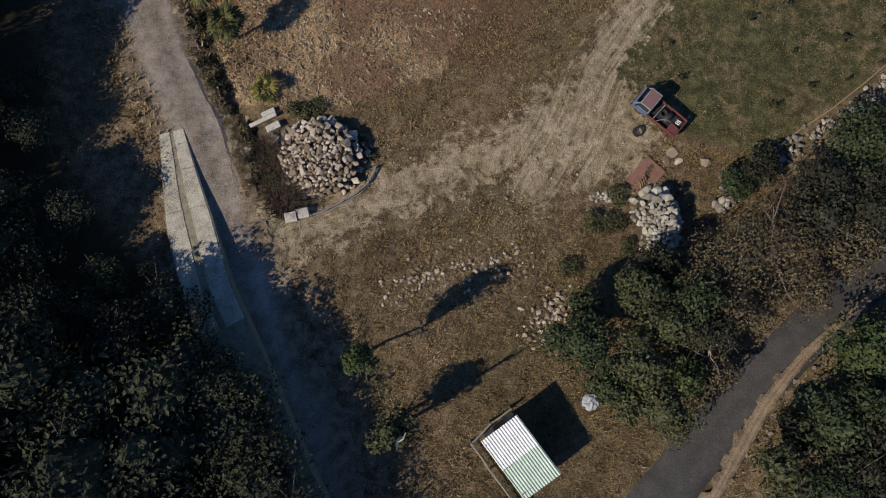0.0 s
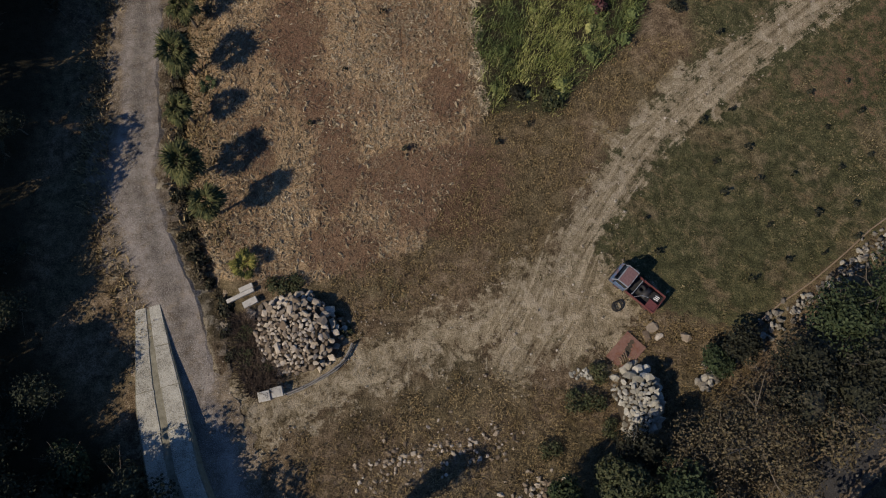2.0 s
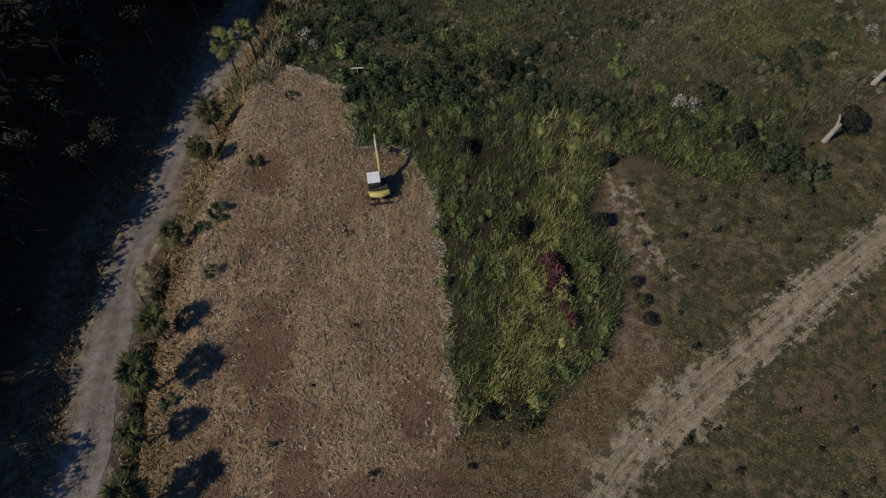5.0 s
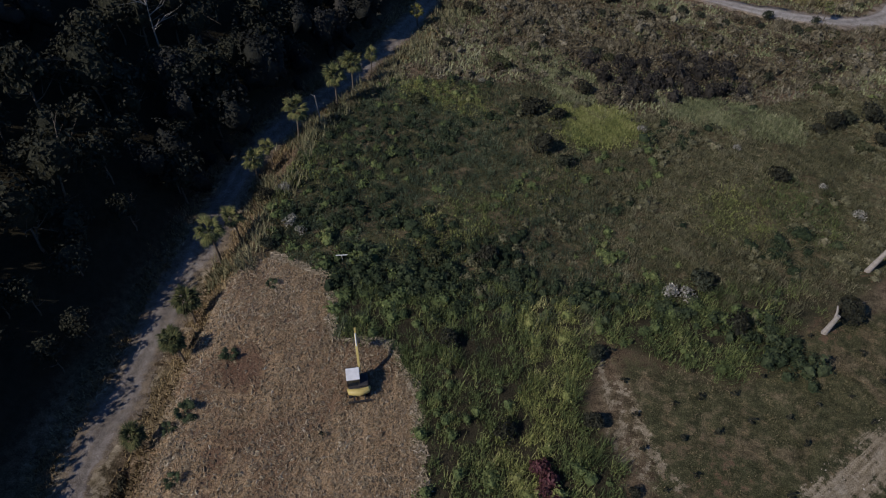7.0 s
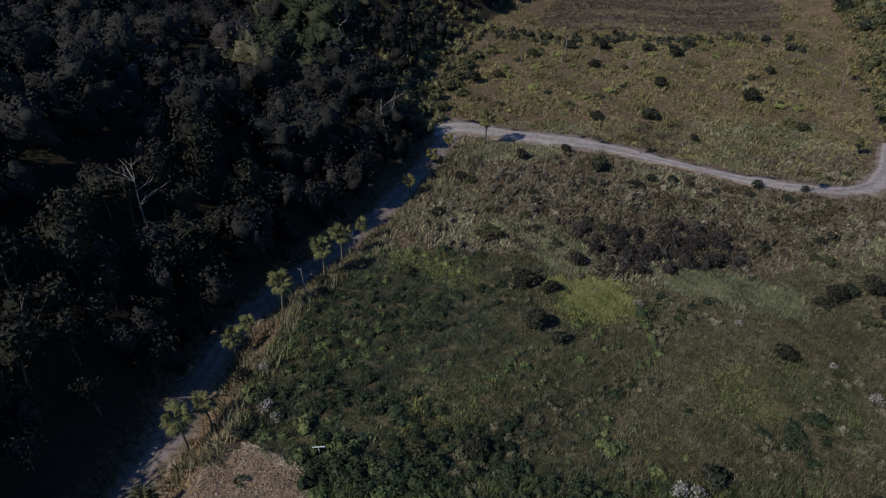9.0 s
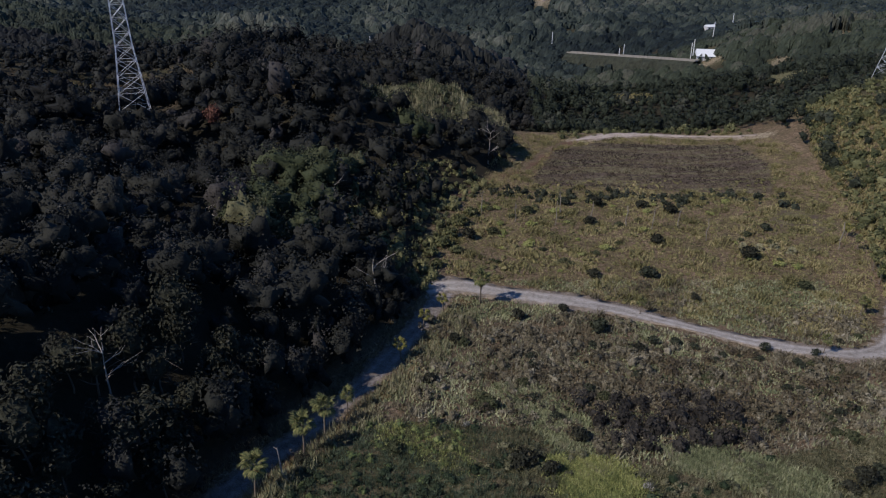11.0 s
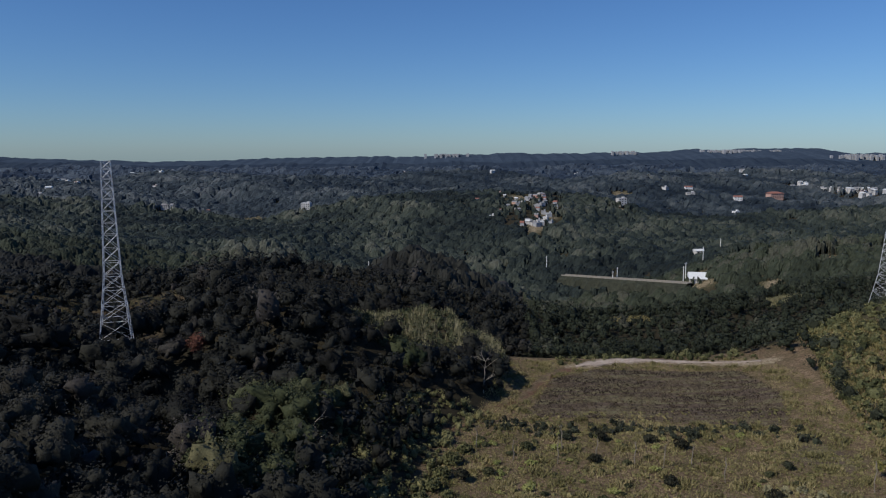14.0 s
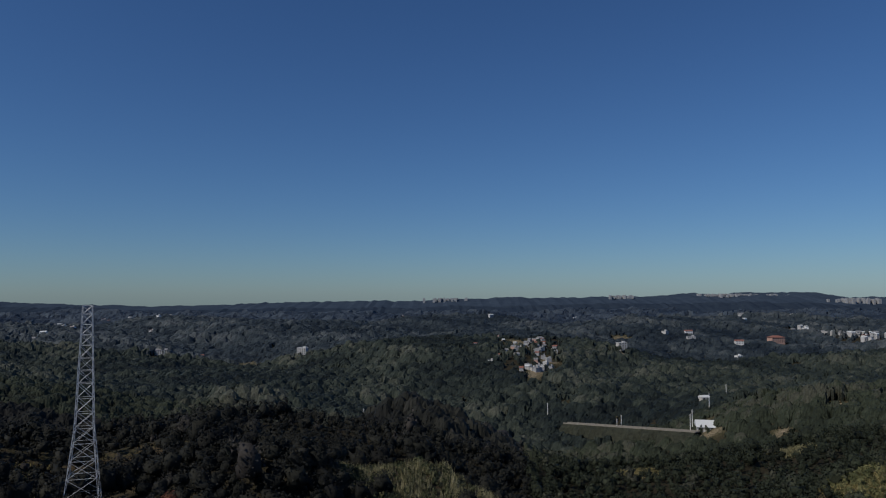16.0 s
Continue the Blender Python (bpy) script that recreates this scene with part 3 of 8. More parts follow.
def build_ground():
    xs = np.concatenate([-np.geomspace(4900, 36, 60), np.arange(-35, 56, 0.65), np.geomspace(56.5, 4900, 80)])
    ys = np.concatenate([-np.geomspace(900, 24, 18), np.arange(-23, 112, 0.75), np.arange(112, 290, 1.5), np.geomspace(291, 4900, 110)])
    gx, gy = np.meshgrid(xs, ys)
    x, y = gx.ravel(), gy.ravel()
    z = land(x, y)
    near = ease(140, 40, np.abs(y - 40)) * ease(90, 40, np.abs(x))
    z = z + near * 0.07 * (np.sin(x * 2.1 + 1.7 * np.sin(y * 1.3)) * np.sin(y * 1.9 + 1.1 * np.sin(x * 1.6)))
    nx, ny = len(xs), len(ys)
    i = (np.arange(ny - 1)[:, None] * nx + np.arange(nx - 1)).ravel()
    ob = soup("ground", np.stack([x, y, z], 1), np.stack([i, i + 1, i + nx + 1, i + nx], 1), M_GROUND, smooth=True)
    one, two = np.zeros((len(x), 4), np.float32), np.zeros((len(x), 4), np.float32)
    foot = np.interp(y, FOOT_Y, FOOT_X)
    one[:, 0] = zone(x, y, STRAW, 3)
    grass = 0.9 * zone(x, y, GRASS, 6) * (1 - 0.4 * bell(x, y, 20.5, 46, 4, 9))
    meadow = 0.3 * zone(x, y, MEADOW, 10)
    one[:, 1] = np.maximum.reduce([zone(x, y, WEEDS, 4), grass, meadow, 0.8 * ease(285, 330, np.hypot(x, y)), 0.55 * bell(x, y, -3, 13, 5, 2), 0.5 * bell(x, y, 12, 7, 4, 2)])
    off, side = signed_dist(x, y, TRACK)
    track = np.clip(0.74 - np.maximum(off - 0.4, 0) / 4.2, 0, 1) * (off < 3.2)
    for arc in TURNS:
        track = np.maximum(track, 1.1 * np.clip(1 - line_dist(x, y, arc) / 0.9, 0, 1))
    for arc in SWIRLS:
        track = np.maximum(track, 0.56 * np.clip(1.25 - line_dist(x, y, arc) / 0.8, 0, 1))
    drive = np.clip(1.0 - line_dist(x, y, DRIVE) / 5.0, 0, 1) * 0.75
    yard = np.clip(1.15 * bell(x, y, 11, 11.5, 6, 4.5) + 0.9 * bell(x, y, -14, 0, 3, 7), 0, 0.9)
    rim = 1.7 * np.clip(1 - line_dist(x, y, RIM) / 5, 0, 1)
    one[:, 2] = np.maximum.reduce([track, drive, yard, rim, np.clip(0.9 - line_dist(x, y, list(zip(ROAD_X, ROAD_Y))) / 5, 0, 1)])
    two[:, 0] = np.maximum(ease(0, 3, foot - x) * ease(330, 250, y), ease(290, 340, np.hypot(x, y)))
    # Near weeds: ground darkened, the shadowed gaps put into its colour.
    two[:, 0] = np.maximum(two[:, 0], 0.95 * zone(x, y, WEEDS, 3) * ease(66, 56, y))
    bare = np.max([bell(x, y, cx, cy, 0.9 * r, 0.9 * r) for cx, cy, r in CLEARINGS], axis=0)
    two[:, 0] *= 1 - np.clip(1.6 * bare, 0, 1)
    one[:, 2] = np.maximum(one[:, 2], 0.8 * bare * (np.hypot(x - 110, y - 417) > 25))
    two[:, 1] = np.maximum(zone(x, y, FALLOW, 8), 0.62 * np.maximum(bell(x, y, 96, 192, 16, 20), bell(x, y, 60, 212, 24, 6)))
    two[:, 2] = np.clip(np.maximum((1.05 - line_dist(x, y, [(11, 211), (18, 221), (24, 229), (31, 234), (38, 244), (44, 257), (51, 268), (60, 277)]) / (2.6 + 1.5 * np.sin(y * 0.31) + 1.0 * np.sin(x * 0.8 + y))) * (0.75 + 0.3 * np.sin(y * 0.55 + x * 0.2)), bell(x, y, 16, 9.5, 1.5, 1.5) * 0.6 + 1.05 * worn_straw(x, y) + 0.5 * bell(x, y, 5, 22, 4, 5) + 0.5 * bell(x, y, 41.5, 56, 3.5, 3) + 0.45 * bell(x, y, 48.5, 63, 3, 2.5) + 0.42 * bell(x, y, 34, 29, 9, 5) + 0.42 * bell(x, y, 27, 41, 6, 7) + 0.4 * bell(x, y, 40, 36, 6, 5)), 0, 1)
    one[:, 3] = two[:, 3] = 1
    ob.data.attributes.new("lane_off", "FLOAT", "POINT").data.foreach_set("value", np.clip(side, -30, 30).astype(np.float32))
    for name, v in (("zone", one), ("zone_b", two)):
        a = ob.data.attributes.new(name, "FLOAT_COLOR", "POINT")
        a.data.foreach_set("color", v.ravel())
    return tagged(ob, "dry grass, bare earth and cut straw on sloping land", "ground", kind="structure")


def soup(name, verts, faces, material, smooth=False, parent=None):
    """One mesh object out of arrays of corners and of equal faces."""
    me = bpy.data.meshes.new(name)
    verts, faces = np.asarray(verts, np.float32), np.asarray(faces, np.int32)
    n, k = faces.shape
    me.vertices.add(len(verts)), me.loops.add(n * k), me.polygons.add(n)
    me.vertices.foreach_set("co", verts.ravel())
    me.loops.foreach_set("vertex_index", faces.ravel())
    me.polygons.foreach_set("loop_start", np.arange(0, n * k, k, dtype=np.int32))
    me.polygons.foreach_set("use_smooth", np.full(n, smooth))
    me.update(calc_edges=True)
    me.materials.append(material)
    ob = new(name, me)
    ob.parent = parent
    return ob


def ribbon(name, pts, widths, material, lift=0.06, step=0.8, rows=9, ragged=0.25, seed=1, crown=0.05, wander=0.0):
    """A road laid on the land along a line, its edges uneven."""
    rng = np.random.default_rng(seed)
    p = np.array(pts, float)
    s = np.concatenate([[0], np.cumsum(np.hypot(*np.diff(p, axis=0).T))])
    t = np.arange(0, s[-1], step)
    cx, cy = np.interp(t, s, p[:, 0]), np.interp(t, s, p[:, 1])
    k = np.ones(9) / 9
    if len(t) > 20:
        cx[4:-4], cy[4:-4] = np.convolve(cx, k, "valid"), np.convolve(cy, k, "valid")
    w = np.interp(t / s[-1], np.linspace(0, 1, len(widths)), widths)
    dx, dy = np.gradient(cx), np.gradient(cy)
    ln = np.hypot(dx, dy)
    nx, ny = -dy / ln, dx / ln
    v = np.linspace(-1, 1, rows)
    v[1], v[-2] = -0.96, 0.96
    jag = rng.normal(0, ragged, (len(t), 2))
    off = v[None, :] * w[:, None] / 2
    if wander:
        drift_l = np.convolve(rng.normal(0, 1, len(t) + 16), np.ones(17) / 4.1, "valid") * wander
        drift_r = np.convolve(rng.normal(0, 1, len(t) + 16), np.ones(17) / 4.1, "valid") * wander
        off += np.where(v[None, :] < 0, drift_l[:, None], drift_r[:, None]) * np.abs(v[None, :])
    off[:, 0] += jag[:, 0]
    off[:, -1] += jag[:, 1]
    X, Y = cx[:, None] + nx[:, None] * off, cy[:, None] + ny[:, None] * off
    Z = land(X, Y) + lift + crown * (1 - v[None, :] ** 2) - np.where(np.abs(v) == 1, lift + 0.1, 0)[None, :]
    i = (np.arange(len(t) - 1)[:, None] * rows + np.arange(rows - 1)).ravel()
    ob = soup(name, np.stack([X, Y, Z], -1).reshape(-1, 3), np.stack([i, i + rows, i + rows + 1, i + 1], 1), material, smooth=step > 0.5)
    ob.data.attributes.new("across", "FLOAT", "POINT").data.foreach_set("value", np.tile(v, len(t)).astype(np.float32))
    return ob


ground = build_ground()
tagged(ribbon("road_gravel", list(zip(ROAD_X, ROAD_Y)), [6.2, 6.2, 7.1, 6.9, 5.2, 4.7, 4.7, 4.8, 5.2, 6.0], M_GRAVEL, seed=3, lift=0.03, step=0.35, ragged=0.5, wander=0.45), "grey gravel track with worn wheel ruts", "road", kind="structure")
tagged(ribbon("road_crossing", CROSS, [7, 9, 7.4, 6.2, 5.6, 4.8, 4.4, 3.8, 4.4, 4.8, 3.8, 3.0], M_FARROAD, seed=4, lift=0.08, ragged=0.9, wander=0.5), "pale gravel track across the fields", "road", kind="structure")
tagged(ribbon("road_lane", LANE, [3.9, 3.4, 3.1, 3.0, 3.0], M_ASPHALT, seed=5, ragged=0.08, lift=0.08), "narrow dark asphalt lane", "road", kind="structure")
tagged(ribbon("bank_roadside", [(18.0, -14.8), (19.8, -12.0), (21.3, -9.5), (23.2, -6.9), (26.2, -3.8), (29.8, -1.1), (34.4, 2.4), (46.7, 10.4)], [0.7, 1.1, 0.8, 0.45, 0.7, 0.85, 0.6, 0.5], M_BANK_SOIL, seed=21, lift=0.3, step=0.4, ragged=0.35), "crumbling brown earth bank edging the asphalt lane", "earth bank", kind="structure")
tagged(ribbon("bank_bare", RIM, [0.6, 5.5, 8.5, 6.0, 6.5, 3.6, 2.4, 0.5], M_BARE_SOIL, seed=14, lift=0.2, ragged=1.6, wander=0.9), "bare pale earth bank at the far end of the field", "earth bank", kind="structure")


# ---- vegetation ----
def unit(v):
    return v / np.maximum(np.linalg.norm(v, axis=-1, keepdims=True), 1e-9)


def leaves_at(rng, centre, out, size, slim=0.55, wild=0.42):
    """Diamond-shaped leaf clumps at the places given, facing roughly outwards."""
    n = len(centre)
    nrm = unit(out + rng.normal(0, wild, (n, 3)))
    side = unit(np.cross(nrm, rng.normal(0, 1, (n, 3))))
    up = np.cross(nrm, side)
    s = size * rng.uniform(0.6, 1.35, (n, 1))
    v = np.stack([centre + up * s, centre + side * s * slim + nrm * s * 0.15, centre - up * s, centre - side * s * slim + nrm * s * 0.15], 1)
    return v.reshape(-1, 3), np.arange(4 * n).reshape(-1, 4)


def crown_points(rng, n, radius, height, lobes=9, flat=0.75):
    """Points and outward directions over a lumpy crown made of uneven lobes."""
    k = lobes
    a, b = rng.uniform(0, 2 * np.pi, k), np.arccos(rng.uniform(-0.25, 1, k))
    spread = rng.uniform(0.45, 0.85, k)
    c = np.stack([np.cos(a) * np.sin(b) * spread * radius, np.sin(a) * np.sin(b) * spread * radius, np.cos(b) * spread * height * flat], 1)
    c[0] = (0, 0, height * 0.25)
    r = rng.uniform(0.32, 0.58, k) * radius
    r[0] = radius * 0.7
    which = rng.choice(k, n, p=r ** 2 / np.sum(r ** 2))
    d = unit(rng.normal(0, 1, (n, 3)) + np.array([0, 0, 0.35]))
    p = c[which] + d * r[which, None] * rng.uniform(0.72, 1.06, (n, 1)) * np.array([1, 1, height / radius * 0.9])
    return p, d


def limb_mesh(rng, segs, sides=5):
    """Tapered limbs: each one a list of (point, radius)."""
    V, F = [], []
    for pts in segs:
        base = len(V)
        for j, (p, r) in enumerate(pts):
            p = np.array(p, float)
            q = np.array(pts[min(j + 1, len(pts) - 1)][0], float) - np.array(pts[max(j - 1, 0)][0], float)
            q = q / max(np.linalg.norm(q), 1e-6)
            s = np.cross(q, (0.3, 1, 0.2))
            s /= np.linalg.norm(s)
            u = np.cross(q, s)
            V += [p + r * (math.cos(a) * s + math.sin(a) * u) for a in (2 * math.pi * i / sides for i in range(sides))]
        for j in range(len(pts) - 1):
            for i in range(sides):
                a, b = base + j * sides + i, base + j * sides + (i + 1) % sides
                F.append((a, b, b + sides, a + sides))
    return V, F


def grow(rng, height, radius, spread, limbs=6, wander=0.12):
    """Trunk and limbs of a tree as tapered runs."""
    trunk, p = [], np.zeros(3) - (0, 0, 0.3)
    for j in range(6):
        trunk.append((tuple(p), radius * (1 - 0.14 * j)))
        p = p + np.array([rng.normal(0, wander), rng.normal(0, wander), height / 5.5])
    runs = [trunk]
    for i in range(limbs):
        k = rng.integers(2, 6)
        start, a = np.array(trunk[k][0]), rng.uniform(0, 6.28)
        d = np.array([math.cos(a), math.sin(a), rng.uniform(0.25, 0.9)])
        run = [(tuple(start + d * spread * f + rng.normal(0, 0.1, 3)), radius * 0.45 * (1 - 0.8 * f)) for f in (0, 0.35, 0.7, 1.0)]
        runs.append(run)
        for _ in range(2):
            d2 = d + rng.normal(0, 0.55, 3)
            st = np.array(run[rng.integers(1, 3)][0])
            runs.append([(tuple(st + d2 * spread * 0.5 * f), radius * 0.2 * (1 - 0.75 * f)) for f in (0, 0.5, 1.0)])
    return runs


def core(rng, radius, height):
    """A lumpy closed body of 24 quads added inside a crown to block light."""
    v, f = [], []
    for axis in range(3):
        for sign in (-1, 1):
            base = len(v)
            for i in (-1, 0, 1):
                for j in (-1, 0, 1):
                    q = [0, 0, 0]
                    q[axis], q[(axis + 1) % 3], q[(axis + 2) % 3] = sign, i, j
                    v.append(q)
            f += [(base + 3 * a + b, base + 3 * a + b + 1, base + 3 * a + b + 4, base + 3 * a + b + 3) for a in (0, 1) for b in (0, 1)]
    v = unit(np.array(v, float))
    lump = 1 + 0.16 * np.sin(3.1 * v[:, 0] + 2.0 * v[:, 2] + rng.uniform(0, 6)) + 0.14 * np.sin(4.0 * v[:, 1] + rng.uniform(0, 6))
    return v * lump[:, None] * (radius, radius, height), np.array(f)


def make_tree(rng, height=7.0, radius=2.4, n=800, leaf=0.3, mat=None, bark=None, lobes=10, name="tree", stem=0.14):
    top = new(name)
    runs = grow(rng, height * 0.72, stem, radius * 0.8, 4 if n else 6)
    soup("trunk", *limb_mesh(rng, runs, 4), bark or M_BARK, smooth=True, parent=top)
    if n:
        h = height * 0.42
        p, d = crown_points(rng, n, radius, h, lobes)
        v, f = leaves_at(rng, p + (0, 0, height - h * 1.05), d, leaf)
        if mat is not M_BROWN_LEAF:
            cv, cf = core(rng, 0.5 * radius, 0.55 * h)
            v, f = np.concatenate([v, cv + (0, 0, height - h * 0.95)]), np.concatenate([f, cf + len(v)])
        soup("crown", v, f, mat or M_WOOD_LEAF, parent=top)
    return top


def scatter(rng, x0, x1, y0, y1, gap, keep):
    """Loose places on the plan, at about the gap, where keep(x, y) holds."""
    gx, gy = np.meshgrid(np.arange(x0, x1, gap), np.arange(y0, y1, gap))
    x, y = gx.ravel() + rng.uniform(-0.45, 0.45, gx.size) * gap, gy.ravel() + rng.uniform(-0.45, 0.45, gx.size) * gap
    k = keep(x, y)
    return x[k], y[k]


def places(rng, n, x0, x1, y0, y1, keep):
    x, y = rng.uniform(x0, x1, n), rng.uniform(y0, y1, n)
    k = keep(x, y)
    return x[k], y[k]


def stand(x, y, sink=0.0):
    return float(land(x, y)) - sink


def set_out(kinds, places, label, category, group, rng, lo=0.75, hi=1.25, shrink=None):
    """Copies of a few grown plants over the places; the first ones stand there themselves."""
    out = []
    for j, (x, y) in enumerate(places):
        s = rng.uniform(lo, hi) * (shrink(x, y) if shrink else 1)
        m = pose(x, y, stand(x, y, 0.05), rng.uniform(-4, 4), rng.uniform(-4, 4), rng.uniform(0, 360)) @ Matrix.Diagonal((s, s, s * rng.uniform(0.9, 1.15), 1))
        src = kinds[j % len(kinds)]
        if j < len(kinds):
            src.matrix_basis = m
            ob = src
        else:
            ob = copy_thing_scaled(src, m)
        out.append(tagged(ob, label, category, group))
    return out


def copy_thing_scaled(src, m):
    """A copy at a pose that holds its own scale."""
    kept = src.scale.copy()
    src.scale = (1, 1, 1)
    ob = copy_thing(src, m)
    src.scale = kept
    return ob


def ico(level):
    bm = bmesh.new()
    bmesh.ops.create_icosphere(bm, subdivisions=level, radius=1)
    v = np.array([p.co[:] for p in bm.verts])
    f = np.array([[p.index for p in q.verts] for q in bm.faces])
    bm.free()
    return v, f


def lobed(d, c, r):
    """How far a body made of overlapping round lobes reaches in each direction, and by which lobe."""
    along = d @ c.T
    under = along ** 2 - (c ** 2).sum(1) + r ** 2
    far = np.where(under > 0, along + np.sqrt(np.maximum(under, 0)), 0.2)
    return np.max(far, axis=1), np.argmax(far, axis=1)


def merged_crowns(rng, xs, ys, radius, height, lobes, n, leaf, lift, body=(0.4, 0.62), wild=0.28, full_body=0):
    """Many crowns in one set of arrays: a few uneven lobes each, roughened by loose leaf clumps."""
    V, F, tones, base = [], [], [], 0
    bv, bf = ico(full_body or 1)
    zs = land(xs, ys)
    for x, y, z in zip(xs, ys, zs):
        s = 0.55 + 0.95 * rng.random() ** 1.6 + (0.25 if rng.random() < 0.1 else 0)
        s *= 0.94 + 0.22 * math.sin(x / 11 + 2 * math.sin(y / 17)) * math.sin(y / 13 + 1.3 * math.sin(x / 19))
        # Random tone per plant; the sine term paints in lit and dark stretches.
        tone = rng.normal(0, 0.16) + (0.3 if rng.random() < 0.08 else 0) + 0.16 * math.sin(x / 19 + 2 * math.sin(y / 31)) * math.sin(y / 23 + 1)
        full = np.array([radius, radius * rng.uniform(0.8, 1.2), height * rng.uniform(0.8, 1.25)]) * s
        a = rng.uniform(0, 6.283, lobes)
        reach = rng.uniform(0.25, 0.75, lobes)
        c = np.stack([np.cos(a) * reach, np.sin(a) * reach, rng.uniform(-0.15, 0.6, lobes) - 0.3 * reach], 1)
        r = rng.uniform(0.26, 0.5, lobes)
        if full_body:
            c, r = c * (1.35, 1.35, 1.2), r * rng.uniform(0.55, 1.0, lobes)
        c[0], r[0] = (0, 0, 0.1), 0.48 if full_body else 0.55
        reach = lobed(bv, c, r)[0][:, None] * rng.uniform(0.52, 0.8, (len(bv), 1)) if full_body else rng.uniform(*body, (len(bv), 1))
        v = bv * reach * full + (x, y, z + lift * s)
        V.append(v), F.append(bf + base)
        base += len(v)
        w = rng.choice(lobes, n, p=r ** 2 / np.sum(r ** 2))
        d = unit(rng.normal(0, 1, (n, 3)) + (0, 0, 0.75))
        p = (c[w] + d * r[w, None] * rng.uniform(0.84, 1.1, (n, 1))) * full + (x, y, z + lift * s)
        if full_body:
            d = unit(rng.normal(0, 1, (n, 3)) + (0, 0, 0.6))
            hull, w = lobed(d, c, r)
            p = d * hull[:, None] * rng.uniform(0.82, 1.06, (n, 1))
            d = unit(p - c[w])
            p = p * full + (x, y, z + lift * s)
        nrm = unit(d + rng.normal(0, wild, (n, 3)))
        side = unit(np.cross(nrm, rng.normal(0, 1, (n, 3)))) * leaf * s * rng.uniform(0.55, 1.4, (n, 1))
        up = np.cross(nrm, side)
        v = np.stack([p + up, p - 0.6 * up + side * 0.9, p - 0.6 * up - side * 0.9], 1).reshape(-1, 3)
        V.append(v), F.append(np.arange(3 * n).reshape(-1, 3) + base)
        base += 3 * n
        tones.append(np.full(len(bv) + 3 * n, tone, np.float32))
    return np.concatenate(V), np.concatenate(F), np.concatenate(tones)


def woods(name, arrays, mat, label, category="woods"):
    """One object of many plants, with a tone for each of them."""
    v, f, tone = arrays
    ob = soup(name, v, f, mat)
    ob.data.attributes.new("tone", "FLOAT", "POINT").data.foreach_set("value", tone)
    return tagged(ob, label, category, kind="stuff")


rng = np.random.default_rng(11)
wood_kinds = [make_tree(rng, 7.5 * a, 2.6 * b, 520, 0.25, M_WOOD_LEAF) for a, b in ((1, 1), (1.15, 0.9), (0.85, 1.05), (1.05, 1.15), (0.95, 0.85), (0.8, 0.9))]


def shoulder(x, y):
    """The sunlit shoulder of the hill, under reeds and scrub."""
    return ((x - 3) / 28) ** 2 + ((y - 289) / 41) ** 2 < 1 + 0.2 * np.sin(x * 0.4 + y * 0.3)


HOLLOW = [(-15, 154), (-16, 184), (-11, 203), (-5, 218), (8, 227), (24, 224), (24, 154)]


def wooded(x, y):
    d = np.interp(y, FOOT_Y, FOOT_X) - x
    return (d > 1.2) & ~poly_inside(x, y, HOLLOW) & (d < 115) & (y < 345) & ~shoulder(x, y)


wx, wy = scatter(rng, -75, 35, -26, 112, 4.1, lambda x, y: wooded(x, y) & (np.interp(y, FOOT_Y, FOOT_X) - x < 24 - 0.06 * y) & (y < 110))
near_wood = list(zip(wx, wy))[:300]
edge_kinds = [make_tree(rng, 7.5 * a, 2.8 * b, 1150, 0.155, M_EDGE_LEAF) for a, b in ((1, 1), (0.9, 1.1), (1.1, 0.9), (0.8, 1.0))]


def low_growth(x, y):
    """Low bushes at the sunny edge, tall trees behind them."""
    d = float(np.interp(y, FOOT_Y, FOOT_X)) - x
    edge = float(np.interp(y, [-10, 2, 8, 30, 50, 70], [1.15, 1.1, 0.55, 0.5, 0.7, 1.0]))
    back = float(np.interp(y, [2, 8, 18, 50, 70], [1.25, 1.1, 1.25, 1.3, 1.05]))
    s = edge + (back - edge) * float(ease(4, 7, d))
    for k in range(0, 60):
        u, v = x + 0.857 * 0.5 * k, y + 0.515 * 0.5 * k
        if u > float(np.interp(v, [0, 3, 11, 14, 22, 32, 45, 56, 66], [-17, -18.2, -21.0, -23.2, -26.0, -25.0, -25.4, -23.8, -22.2])):
            if 1.2 < v < 66:
                room = 0.86 * 0.5 * k - float(land(x, y)) + float(land(u, v)) + 0.4
                s = min(s, max(0.22, room / (8.4 if v < 15 else 7.2 if v < 26 else 8.8)))
            break
    return s


set_out(edge_kinds, [q for q in near_wood if q[1] < 26], "leafy green tree at the sunny wood's edge", "tree", "trees at the wood's edge", rng, shrink=low_growth)
set_out(wood_kinds, [q for q in near_wood if q[1] >= 26], "dense dark green broadleaf tree on the shaded wooded slope", "tree", "trees on the wooded slope", rng, shrink=low_growth)
hx, hy = scatter(rng, -37, -12, -22, 16, 3.7, lambda x, y: wooded(x, y))
set_out([make_tree(rng, 6.5 * a, 2.4 * b, 1050, 0.145, M_EDGE_LEAF) for a, b in ((1, 1), (0.8, 1.1), (1.1, 0.9))], list(zip(hx, hy)), "leafy green tree in the thicket beside the ramp", "tree", "thicket beside the ramp", rng, shrink=low_growth)
hx, hy = scatter(rng, -150, 45, -30, 345, 4.9, lambda x, y: wooded(x, y) & ~((np.interp(y, FOOT_Y, FOOT_X) - x < 24 - 0.06 * y) & (y < 110)) & (np.hypot(x + 118, (y - 268) * 0.6) > 11))
keep = np.abs(hx) < 30 + 0.72 * np.maximum(hy - 5, 0)
